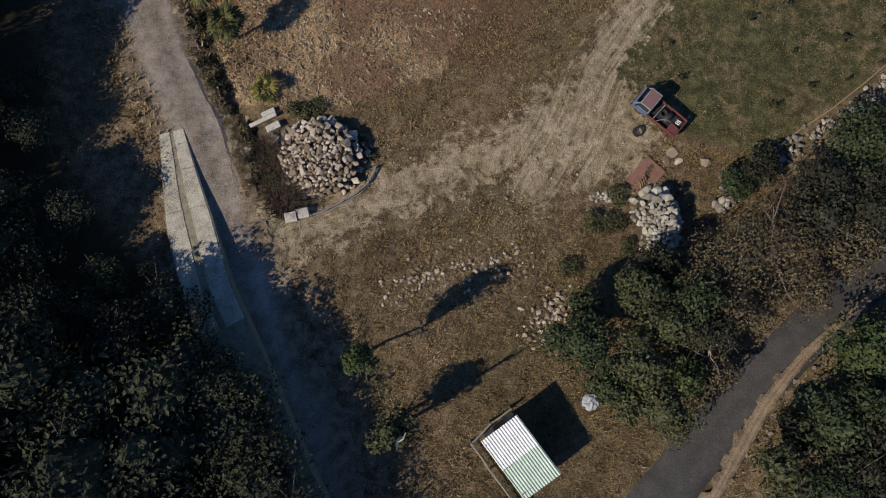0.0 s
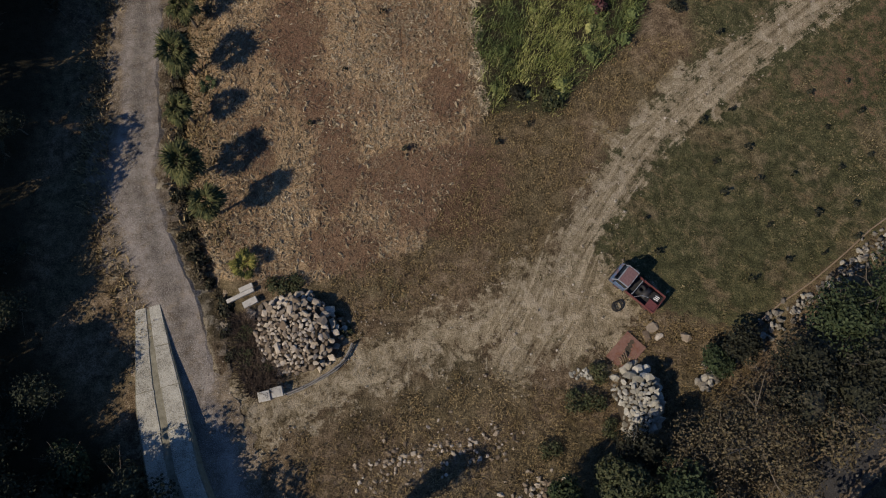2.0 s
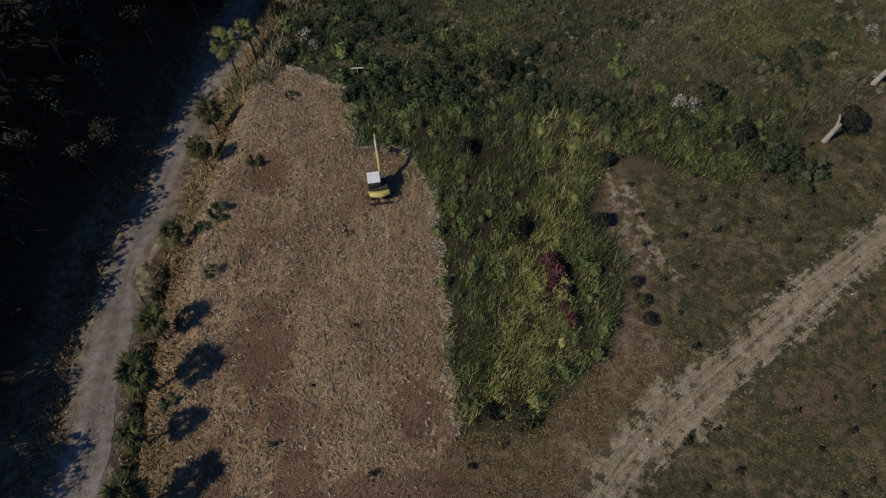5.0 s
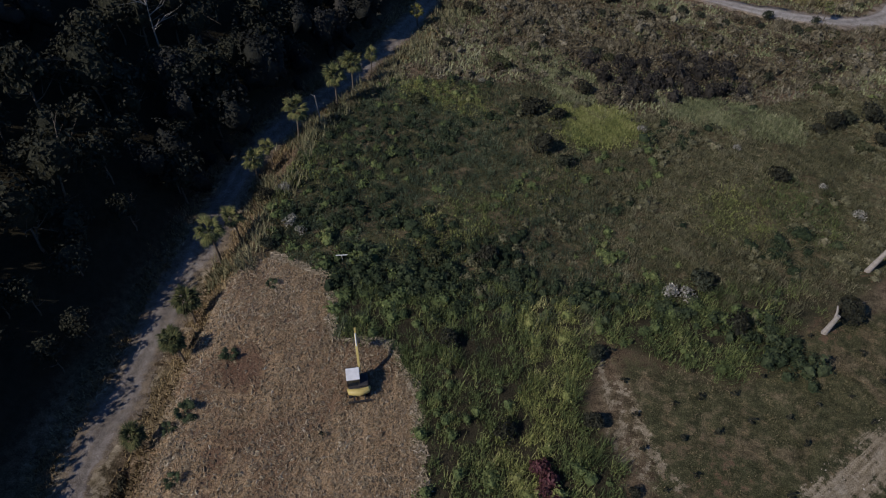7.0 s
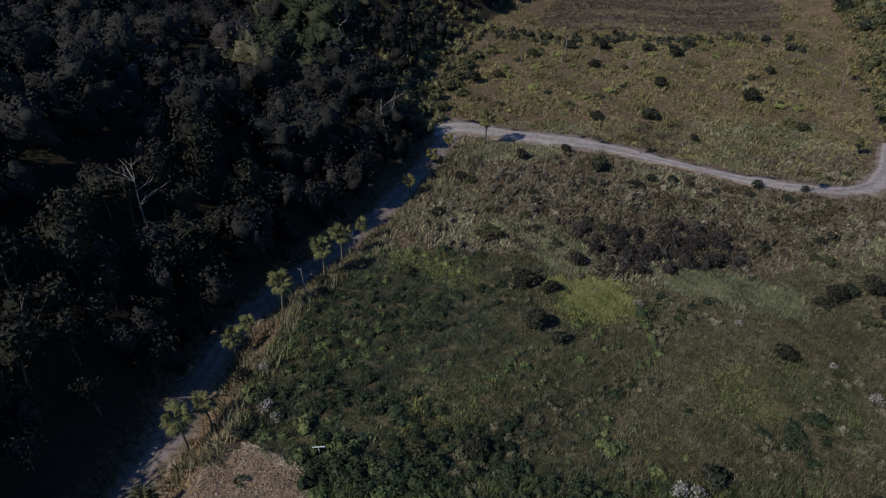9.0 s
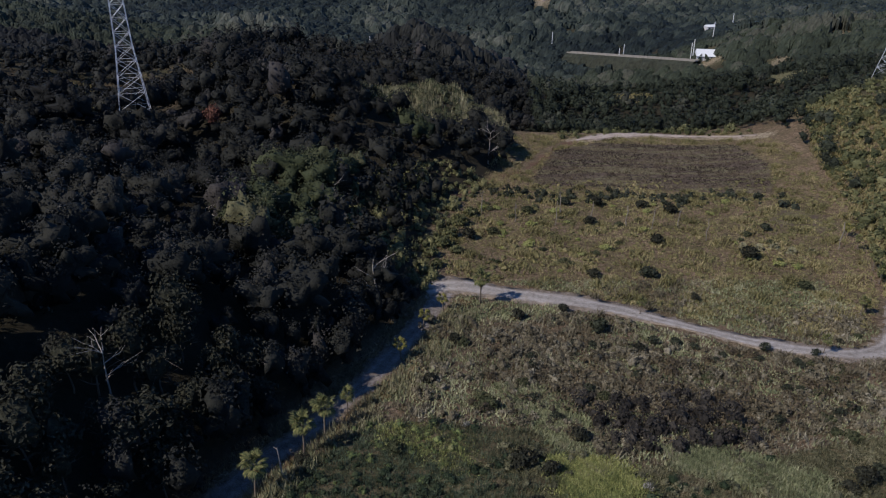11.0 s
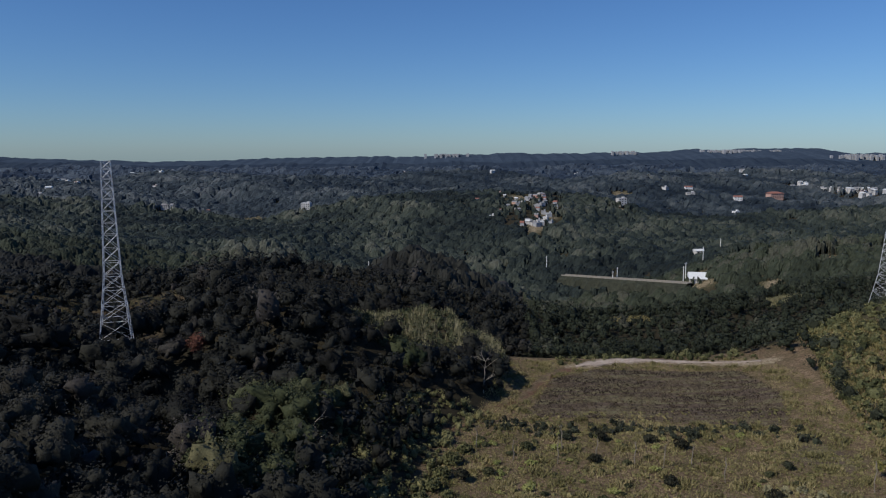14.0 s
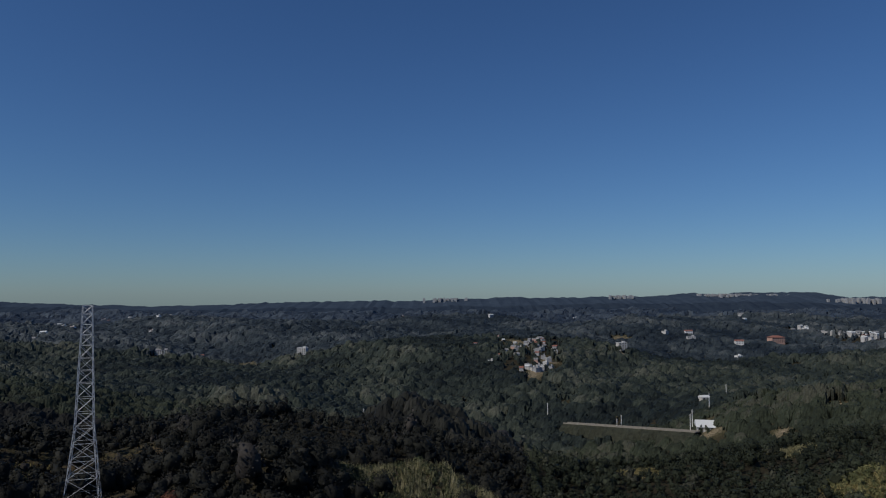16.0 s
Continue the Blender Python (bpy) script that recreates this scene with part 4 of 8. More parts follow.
fresh = np.maximum(bell(hx, hy, -20, 176, 17, 26), 0.9 * bell(hx, hy, -4, 240, 9, 12)) + rng.normal(0, 0.15, len(hx)) > 0.5
# The last set takes a lighter leaf: sun on these crowns, put into colour.
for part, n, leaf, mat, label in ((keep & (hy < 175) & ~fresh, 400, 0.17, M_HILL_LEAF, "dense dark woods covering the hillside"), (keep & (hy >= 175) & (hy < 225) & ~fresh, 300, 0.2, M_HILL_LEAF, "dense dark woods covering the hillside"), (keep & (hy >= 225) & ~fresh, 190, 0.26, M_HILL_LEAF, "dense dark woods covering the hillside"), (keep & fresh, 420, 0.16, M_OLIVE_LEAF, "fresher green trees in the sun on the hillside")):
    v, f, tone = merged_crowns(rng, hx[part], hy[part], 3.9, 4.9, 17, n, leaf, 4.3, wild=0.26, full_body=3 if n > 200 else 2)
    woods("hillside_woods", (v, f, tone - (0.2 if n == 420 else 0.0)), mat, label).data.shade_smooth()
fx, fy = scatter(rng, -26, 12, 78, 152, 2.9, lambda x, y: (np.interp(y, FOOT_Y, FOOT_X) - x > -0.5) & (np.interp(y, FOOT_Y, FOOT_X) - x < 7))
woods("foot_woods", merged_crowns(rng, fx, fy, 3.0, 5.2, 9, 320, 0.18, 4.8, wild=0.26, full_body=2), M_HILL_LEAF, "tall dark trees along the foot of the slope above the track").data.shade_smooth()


def open_country(x, y):
    for cx, cy, r in CLEARINGS:
        if np.size(x):
            out = np.hypot(x - cx, (y - cy + 0.5 * r) * 0.7) > r * (0.72 + 0.36 * np.sin(0.55 * x + 1.4 * np.sin(0.31 * y)) * np.sin(0.43 * y + cx))
            x, y = np.where(out, x, 1e6), np.where(out, y, 0)
    r = np.hypot(x, y - 40)
    seen = np.abs(x - 10) < 0.65 * (y - 25)
    field = poly_inside(x, y, [(-5, 120), (95, 120), (112, 180), (124, 262), (118, 280), (78, 292), (34, 288), (0, 180)])
    plots = np.sin(x * 0.31 + 1.3 * np.sin(y * 0.17)) * np.sin(y * 0.21 + np.sin(x * 0.13)) > -0.22
    village = (np.abs(x / np.maximum(y, 1) - 0.132) < 0.042) & (y > 870) & (y < 1145) & plots
    rows = (line_dist(x, y, [(820, 1670), (735, 1300), (750, 1240)]) < 38) & plots
    edge = (line_dist(x, y, RIM) < 12) & (x < 112)
    return seen & ~field & ~village & ~rows & ~edge & ~wooded(x, y) & ~shoulder(x, y)


def scrub_slope(x, y):
    """The sunny slope that rises beside the meadow."""
    return (x > np.interp(y, [150, 200, 240, 262, 300], [94, 112, 121, 130, 140])) & (x < 78 + 0.5 * y) & (y < 292)


def shaded_ridge(x, y):
    """The wooded ridge beyond the first hillside, its shade put into darker leaf."""
    return (x < 48 + 0.1 * (y - 345)) & (y < 560)


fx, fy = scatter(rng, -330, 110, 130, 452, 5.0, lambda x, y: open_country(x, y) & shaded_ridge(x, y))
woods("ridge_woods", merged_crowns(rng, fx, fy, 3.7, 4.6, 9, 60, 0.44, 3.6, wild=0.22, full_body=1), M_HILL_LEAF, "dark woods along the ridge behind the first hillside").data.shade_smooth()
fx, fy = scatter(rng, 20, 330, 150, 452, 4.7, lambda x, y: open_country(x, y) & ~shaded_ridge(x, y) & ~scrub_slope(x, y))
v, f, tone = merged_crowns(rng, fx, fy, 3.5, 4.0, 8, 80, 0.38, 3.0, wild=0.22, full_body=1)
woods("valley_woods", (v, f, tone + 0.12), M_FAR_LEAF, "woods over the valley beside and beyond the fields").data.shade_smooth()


def chance(i, j, k):
    """A fixed random number for each cell of a plan grid."""
    v = np.sin(i * 127.1 + j * 311.7 + k * 74.7) * 43758.5453
    return v - np.floor(v)


def canopy(name, y0, y1, columns, step, gap, high, mat, label, rng, keep):
    """A closed canopy: one sheet that rises over every crown, roughened, and sinks between them."""
    ys = y0 * (1 + step) ** np.arange(int(math.log(y1 / y0) / math.log(1 + step)) + 2)
    gy = np.repeat(ys[:, None], columns, 1)
    gx = 10 + np.linspace(-0.66, 0.66, columns)[None, :] * (gy - 25)
    fine = 1.32 * (gy - 25) / columns
    x = gx + rng.uniform(-0.35, 0.35, gx.shape) * fine
    y = gy + rng.uniform(-0.35, 0.35, gx.shape) * gy * step
    # Tone starts dark, so gaps between crowns carry painted shade.
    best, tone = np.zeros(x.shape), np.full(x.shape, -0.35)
    ci, cj = np.floor(x / gap), np.floor(y / gap)
    for di in (-1, 0, 1):
        for dj in (-1, 0, 1):
            i, j = ci + di, cj + dj
            px, py = (i + chance(i, j, 1)) * gap, (j + chance(i, j, 2)) * gap
            size = 0.45 + 0.75 * chance(i, j, 3) ** 1.5
            d = np.hypot(x - px, y - py) / (gap * size)
            up = high * size * (0.7 + 0.6 * chance(i, j, 4)) * np.sqrt(np.clip(1 - d * d, 0, 1))
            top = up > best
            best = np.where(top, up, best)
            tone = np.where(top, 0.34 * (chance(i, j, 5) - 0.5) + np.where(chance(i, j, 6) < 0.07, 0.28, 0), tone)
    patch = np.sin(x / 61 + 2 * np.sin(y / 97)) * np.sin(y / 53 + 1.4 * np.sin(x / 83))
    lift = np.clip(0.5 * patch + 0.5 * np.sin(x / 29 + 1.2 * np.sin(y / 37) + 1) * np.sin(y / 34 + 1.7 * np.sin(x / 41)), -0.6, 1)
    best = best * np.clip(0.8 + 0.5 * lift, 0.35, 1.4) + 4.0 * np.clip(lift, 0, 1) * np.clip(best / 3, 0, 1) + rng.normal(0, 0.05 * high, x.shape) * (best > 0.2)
    # High stretches toned lighter, low ones darker: the relief's light and shade as colour.
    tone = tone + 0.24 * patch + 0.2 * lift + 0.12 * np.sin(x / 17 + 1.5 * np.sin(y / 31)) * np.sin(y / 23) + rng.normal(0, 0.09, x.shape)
    free = keep(x.ravel(), y.ravel()).reshape(x.shape)
    z = land(x, y) + np.where(free, best, 0.0) - 0.3
    z[0] = land(x[0], y[0]) - 1.0
    nr, nc = x.shape
    i = (np.arange(nr - 1)[:, None] * nc + np.arange(nc - 1)).ravel()
    f = np.stack([i, i + 1, i + nc + 1, i + nc], 1)
    f = f[free.ravel()[f].sum(1) >= 2]
    used = np.unique(f)
    back = np.zeros(nr * nc, np.int64)
    back[used] = np.arange(len(used))
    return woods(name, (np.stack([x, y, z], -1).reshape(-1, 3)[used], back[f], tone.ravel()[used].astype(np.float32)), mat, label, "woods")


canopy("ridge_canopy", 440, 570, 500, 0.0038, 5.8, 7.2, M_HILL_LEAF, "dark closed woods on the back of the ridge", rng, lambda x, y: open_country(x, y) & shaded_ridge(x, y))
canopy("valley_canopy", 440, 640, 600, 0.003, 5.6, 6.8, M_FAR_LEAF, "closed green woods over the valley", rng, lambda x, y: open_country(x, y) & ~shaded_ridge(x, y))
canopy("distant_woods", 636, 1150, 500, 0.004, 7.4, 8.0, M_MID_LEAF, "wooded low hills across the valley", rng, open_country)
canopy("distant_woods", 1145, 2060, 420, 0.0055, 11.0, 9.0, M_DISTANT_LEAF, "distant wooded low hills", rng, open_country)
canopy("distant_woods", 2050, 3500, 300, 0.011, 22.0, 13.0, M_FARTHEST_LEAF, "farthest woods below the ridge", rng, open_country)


def tufts(rng, x, y, height, blades, width, lean=0.5, spread=0.25, zoff=0.0):
    """Grass tufts: slim triangular blades that lean apart."""
    n = len(x)
    X, Y = np.repeat(x, blades), np.repeat(y, blades)
    hgt = np.repeat(np.broadcast_to(height, n) * rng.uniform(0.6, 1.3, n), blades) * rng.uniform(0.6, 1.2, n * blades)
    a = rng.uniform(0, 6.283, n * blades)
    bx, by = X + rng.normal(0, spread, n * blades), Y + rng.normal(0, spread, n * blades)
    bz = land(bx, by) - 0.05 + zoff
    l = lean * hgt * rng.uniform(0.2, 1.4, n * blades)
    w = width * rng.uniform(0.6, 1.4, n * blades)
    px, py = -np.sin(a), np.cos(a)
    P0 = np.stack([bx + px * w, by + py * w, bz], 1)
    P1 = np.stack([bx - px * w, by - py * w, bz], 1)
    P2 = np.stack([bx + np.cos(a) * l, by + np.sin(a) * l, bz + hgt], 1)
    return np.stack([P0, P1, P2], 1).reshape(-1, 3), np.arange(3 * n * blades).reshape(-1, 3)


def lying(rng, x, y, length, width, turn, wild):
    """Cut stalks lying on the ground, mostly one way."""
    n = len(x)
    a = turn + rng.normal(0, wild, n)
    l, w = length * rng.uniform(0.5, 1.5, n), width * rng.uniform(0.6, 1.5, n)
    z = land(x, y) + rng.uniform(0.03, 0.16, n)
    dx, dy = np.cos(a) * l, np.sin(a) * l
    tip = rng.uniform(-0.08, 0.14, n)
    v = np.stack([np.stack([x - dx, y - dy, z], 1), np.stack([x - np.sin(a) * w, y + np.cos(a) * w, z + 0.05], 1), np.stack([x + dx, y + dy, z + tip], 1)], 1)
    return v.reshape(-1, 3), np.arange(3 * n).reshape(-1, 3)


def carpet(rng, x, y, h, size, wild=0.55):
    """Broad leaves spread over low growth of the height h."""
    n = len(x)
    z = land(x, y) + h * rng.uniform(0.35, 1.0, n)
    out = np.stack([rng.normal(0, 0.25, n), rng.normal(0, 0.25, n), np.ones(n)], 1)
    return leaves_at(rng, np.stack([x, y, z], 1), out, size, 0.5, wild)


def drift(x, y):
    """How the tone of the growth changes over the ground."""
    rows = np.where(y < 58, 0.16 * np.sin(x * 2.4 + 0.8 * np.sin(y * 0.3)), 0)
    return (rows + 0.17 * np.sin(x * 0.8 + 1.6 * np.sin(y * 0.37)) * np.sin(y * 0.55 + 1.2 * np.sin(x * 0.31)) + 0.13 * np.sin(x * 0.23 + 2 * np.sin(y * 0.13) + 1) + 0.08 * np.sin(x * 2.9 + y * 1.7)).astype(np.float32)


def weed_kind(x, y, rng):
    """0 rank green rows, 1 dark low weeds, 2 olive grass, 3 yellow-green patches."""
    lump = np.sin(x * 0.21 + 1.7 * np.sin(y * 0.13)) + np.sin(y * 0.19 + 1.3 * np.sin(x * 0.17)) + rng.normal(0, 0.45, len(x))
    near = y < 57 + 3 * np.sin(x * 0.3)
    k = np.where(near, 0, np.where(x < 17 + 5 * np.sin(y * 0.11) + rng.normal(0, 4, len(x)), 1, 2))
    k = np.where(near & (np.abs(x - 2.2 - 0.24 * y - 0.8 * np.sin(y * 0.4)) < 2.5) & (lump > -0.7), 3, k)
    k = np.where(near & (x < 9) & (lump < -0.5), 1, k)
    k = np.where(~near & (lump > 1.35), 3, k)
    k = np.where(~near & (y < 64) & (lump > 0.5), 0, k)
    k = np.where(np.hypot((x - 26) * 0.8, (y - 89) * 1.4) < 4.6 + rng.normal(0, 0.7, len(x)), 3, k)
    k = np.where((np.hypot(x - 9, (y - 74) * 1.6) < 4 + rng.normal(0, 1.2, len(x))) | (np.hypot(x - 46, (y - 74) * 0.6) < 3.5 + rng.normal(0, 1, len(x))), 0, k)
    return k


def weed_height(x, y):
    row = 0.5 + 0.5 * np.sin(x * 2.4 + 0.8 * np.sin(y * 0.3))
    lump = np.clip(np.sin(x * 1.5 + 1.5 * np.sin(y * 0.81)) * np.sin(y * 1.3 + 0.5 * x + 1.2 * np.sin(x * 0.7)), -0.1, 1)
    return np.where(y < 58, 0.2 + 0.35 * row + 1.25 * lump, 0.28 + 0.75 * lump)


def blanket(name, arrays, mat, label, category):
    v, f = arrays
    return woods(name, (v, f, drift(v[:, 0], v[:, 1] + 70)), mat, label, category)


WEED_SETS = (("tall_weeds", M_WEED, "rank green weeds in overgrown rows"), ("dark_weeds", M_DARK_WEED, "dark low weeds over the old field"), ("olive_grass", M_OLIVE_WEED, "olive-brown grass over the old field"), ("yellow_weeds", M_LIME_WEED, "yellow-green weeds in patches"))
x, y = places(rng, 135000, -16, 81, 26, 108, lambda x, y: poly_inside(x, y, WEEDS) & (np.hypot(x - 41.5, y - 56) > 3.2) & (np.hypot(x - 48.5, y - 63) > 2.6))
hgt = weed_height(x, y)
lump = np.sin(x * 1.7 + 1.3 * np.sin(y * 0.6)) * np.sin(y * 0.8 + 1.1 * np.sin(x * 0.8))
k = (y > 60) | (lump > -0.18) | (rng.random(len(x)) < 0.06)
x, y, hgt = x[k], y[k], np.where(y < 60, hgt * (1 + 0.5 * np.clip(lump, -0.5, 1)), hgt)[k]
k = (hgt > 0.36) | (rng.random(len(x)) < 0.45) | (y > 62)
x, y, hgt = x[k], y[k], hgt[k]
kind = weed_kind(x, y, rng)
for j, (name, mat, label) in enumerate(WEED_SETS):
    k = kind == j
    half = rng.random(len(x)) < (0.3 if j != 2 else 0.08)
    v1, f1 = carpet(rng, x[k & half], y[k & half], hgt[k & half], 0.13 if j < 2 else 0.12, 0.7)
    v2, f2 = tufts(rng, x[k & ~half], y[k & ~half], hgt[k & ~half] * 0.85 + 0.08, 5, 0.031, 0.55, 0.24)
    f1 = np.concatenate([f1[:, :3], f1[:, [0, 2, 3]]])
    v = np.concatenate([v1, v2])
    woods(name, (v, np.concatenate([f1, f2 + len(v1)]), drift(v[:, 0], v[:, 1])), mat, label, "weeds")
for name, mat, label, n, box, keep, size in (
    ("weed_clumps", M_WEED, "knee-high clumps of rank green weeds", 1400, (-8, 42, 26, 62), lambda x, y: np.abs(x - 2.2 - 0.24 * y) > 2.2, (0.6, 0.75, 0.13)),
    ("yellow_clumps", M_LIME_WEED, "clumps of yellow-green weeds", 1500, (8, 42, 26, 60), lambda x, y: np.abs(x - 2.2 - 0.24 * y - 0.8 * np.sin(y * 0.4)) < 2.6, (0.55, 0.7, 0.12)),
    ("dark_clumps", M_DARK_WEED, "low dark clumps of weeds over the old field", 900, (-15, 52, 60, 106), lambda x, y: x < 24, (0.5, 0.55, 0.13)),
    ("olive_clumps", M_OLIVE_WEED, "low tussocks of olive grass", 700, (10, 54, 60, 95), lambda x, y: x > 16, (0.45, 0.4, 0.12))):
    x, y = places(rng, n, *box, lambda x, y: poly_inside(x, y, WEEDS) & keep(x, y))
    v, f = tufts(rng, x, y, size[1], 46, 0.03, 0.75, size[0] * 0.6)
    woods(name, (v, f, np.repeat(rng.normal(0, 0.16, len(x)), 138).astype(np.float32)), mat, label, "weeds")
for name, mat, label, n, seed, size in (("dark_bushes", M_SHRUB_LEAF, "low dark weedy bushes over the old field", 330, 1.0, 0.95), ("green_bushes", M_WEED, "low fresh green bushes over the old field", 260, 2.3, 0.75), ("olive_bushes", M_OLIVE_WEED, "low olive tussocks over the old field", 420, 4.1, 0.6)):
    x, y = places(rng, 6 * n, -15, 70, 57, 108, lambda x, y: poly_inside(x, y, WEEDS) & (np.sin(x * 0.19 + seed + 1.7 * np.sin(y * 0.16 + seed)) + np.sin(y * 0.27 + seed * 2 + 1.2 * np.sin(x * 0.21)) + rng.normal(0, 0.35, len(x)) + (0.035 * (x - 22) if seed > 4 else -0.03 * (x - 18)) > 0.75) & (np.hypot(x - 43, y - 58) > 5) & (np.hypot(x - 26, (y - 89) * 1.3) > 5))
    v, f, tone = merged_crowns(rng, x[:n], y[:n], size, size * 0.75, 6, 70, 0.1, 0.15)
    woods(name, (v, f, 0.6 * tone - 0.16), mat, label, "weeds")
hedge_x = rng.uniform(-6, 39, 190)
hedge_y = np.interp(hedge_x, [-6, 0, 9, 15, 22, 29, 34, 38], [63.5, 63, 62.2, 61, 60, 58, 54, 52]) + rng.normal(0, 1.5, 190)
v, f, tone = merged_crowns(rng, hedge_x, hedge_y, 0.95, 1.15, 7, 90, 0.1, 0.25)
woods("weed_hedge", (v, f, 0.7 * tone - 0.1), M_SHRUB_LEAF, "dark belt of rank weeds between the two fields", "weeds")
for name, mat, label, n, keep in (("weed_bushes", M_WEED, "bushy heaps of rank weeds in the overgrown rows", 520, lambda x, y: np.abs(x - 2.2 - 0.24 * y) > 2.4),
                                  ("yellow_bushes", M_LIME_WEED, "bushy heaps of yellow-green weeds", 420, lambda x, y: np.abs(x - 2.2 - 0.24 * y - 0.8 * np.sin(y * 0.4)) < 2.9)):
    x, y = places(rng, n, -6, 40, 27, 61, lambda x, y: poly_inside(x, y, WEEDS) & keep(x, y) & (np.sin(x * 2.4 + 0.8 * np.sin(y * 0.3)) > -0.3))
    v, f, tone = merged_crowns(rng, x, y, 0.85, 0.95, 5, 130, 0.075, 0.25)
    woods(name, (v, f, 0.5 * tone - 0.16), mat, label, "weeds")


def ruts(x, y):
    """1 on the machine's wandering ruts through the straw, 0 beside them."""
    lines = [x + 18.5 - 2.15 * i - 0.5 * np.sin(y * 0.13 + 1.7 * i) - 0.2 * np.sin(y * 0.6 + i) for i in range(11)]
    near = np.min(np.abs(lines), axis=0)
    return (near < 0.1 + 0.1 * np.sin(y * 0.9 + x)) * (np.sin(y * 0.23 + x * 0.9) > -0.5)


x, y = places(rng, 85000, -20, 6, 12, 67, lambda x, y: poly_inside(x, y, STRAW))
worn = worn_straw(x, y)
k = rng.random(len(x)) > np.maximum(0.8 * np.clip(1.1 * worn, 0, 1), 0.85 * ruts(x, y))
x, y, worn = x[k], y[k], worn[k]
tone = 0.14 * np.sin(x * 0.9 + 2 * np.sin(y * 0.21)) * np.sin(y * 0.4 + np.sin(x * 0.6)) + 0.1 * np.sin(y * 0.11 + 1.5 * np.sin(x * 0.3)) - 0.4 * worn
woods("cut_straw", (*lying(rng, x, y, 0.19, 0.034, 1.5, 1.3), np.repeat(tone, 3).astype(np.float32)), M_STRAW, "freshly cut straw lying in swaths", "straw")


def heaps(rng, x, y, size, high, turn, wild):
    """Small ragged wads lying on the ground: low five-sided humps, drawn out one way."""
    n = len(x)
    a = np.arange(5) * 1.2566
    r = size * rng.uniform(0.5, 1.4, (n, 1)) * rng.uniform(0.6, 1.3, (n, 5))
    t = (turn + rng.normal(0, wild, n))[:, None]
    u, w = np.cos(a) * r * 1.7, np.sin(a) * r * 0.75
    X, Y = x[:, None] + u * np.cos(t) - w * np.sin(t), y[:, None] + u * np.sin(t) + w * np.cos(t)
    rim = np.stack([X, Y, land(X, Y) - 0.04], -1)
    tip = np.stack([x, y, land(x, y) + high * rng.uniform(0.4, 1.4, n)], -1)[:, None]
    v = np.concatenate([rim, tip], 1).reshape(-1, 3)
    k = np.arange(5)
    f = np.stack([k, (k + 1) % 5, np.full(5, 5)], 1)
    return v, (f[None] + 6 * np.arange(n)[:, None, None]).reshape(-1, 3)


x, y = places(rng, 8000, -20, 6, 12, 67, lambda x, y: poly_inside(x, y, STRAW) & (rng.random(len(x)) > np.maximum(0.9 * worn_straw(x, y), ruts(x, y))))
v, f = heaps(rng, x, y, 0.15, 0.14, 1.5, 0.9)
woods("straw_wads", (v, f, np.repeat(rng.normal(-0.05, 0.12, len(x)), 6).astype(np.float32)), M_STRAW, "small wads of cut straw all over the mown strip", "straw")
edge = [(5, 27), (4.4, 32), (3.9, 41), (2.9, 50), (0.5, 54.3), (-4.8, 55), (-5.6, 63), (-12, 66.5)]
x, y = places(rng, 60000, -13, 7, 26, 68, lambda x, y: line_dist(x, y, edge) < 0.35 + 0.25 * np.sin(y * 2.1 + x))
woods("straw_fringe", (*lying(rng, x, y, 0.32, 0.05, 0.6, 1.2), np.full(3 * len(x), 0.12, np.float32)), M_STRAW, "ragged heaped straw along the edge of the weeds", "straw")
x, y = places(rng, 24000, -30, 95, 94, 158, lambda x, y: ~poly_inside(x, y, WEEDS) & (x > np.interp(y, ROAD_Y, ROAD_X) + 2.8) & (line_dist(x, y, CROSS) > 2.4 + 0.02 * (90 - x) + 0.5 * np.sin(x * 0.8)) & (x < 85))
sel = np.sin(x * 0.13 + 2 * np.sin(y * 0.11)) + 0.6 * np.sin(y * 0.35 + x * 0.07) + rng.normal(0, 0.5, len(x))
blanket("brown_brush", tufts(rng, x[sel < -0.1], y[sel < -0.1], 0.35 + 0.8 * np.clip(np.sin(x[sel < -0.1] * 0.9 + np.sin(y[sel < -0.1])) * np.sin(y[sel < -0.1] * 0.8), 0, 1), 6, 0.13, 0.9, 0.4), M_BRUSH, "brown and grey brush on the slope above the track", "brush")
bx, by = places(rng, 3000, 4, 84, 97, 142, lambda x, y: ~poly_inside(x, y, WEEDS) & (line_dist(x, y, CROSS) > 4) & (np.sin(x * 0.33 + 1.4 * np.sin(y * 0.3)) + np.sin(y * 0.41 + x * 0.17) + rng.normal(0, 0.5, len(x)) > 0.1))
bv, bf, bt = merged_crowns(rng, bx[:1100], by[:1100], 0.8, 0.85, 6, 55, 0.13, 0.15)
woods("brush_heaps", (bv, bf, 0.9 * bt), M_BRUSH, "heaps of brown and grey brush on the slope", "brush")
BRUSH = [(27, 116), (31, 107), (42, 104), (55, 102), (66, 104), (77, 114), (62, 119), (46, 121), (34, 124)]
THICKET = [(25.5, 115), (33, 112.5), (43, 113.5), (50, 108.5), (47, 99), (38, 97), (31, 95.5), (28, 102)]
bx, by = places(rng, 900, 14, 80, 97, 132, lambda x, y: (poly_inside(x, y, BRUSH) | (np.hypot((x - 34) / 22, (y - 124) / 7) < 1)) & ~poly_inside(x, y, THICKET) & (np.sin(x * 0.4 + np.sin(y * 0.5)) + rng.normal(0, 0.6, len(x)) > -0.3))
bv, bf, bt = merged_crowns(rng, bx[:230], by[:230], 1.1, 1.2, 8, 90, 0.12, 0.3)
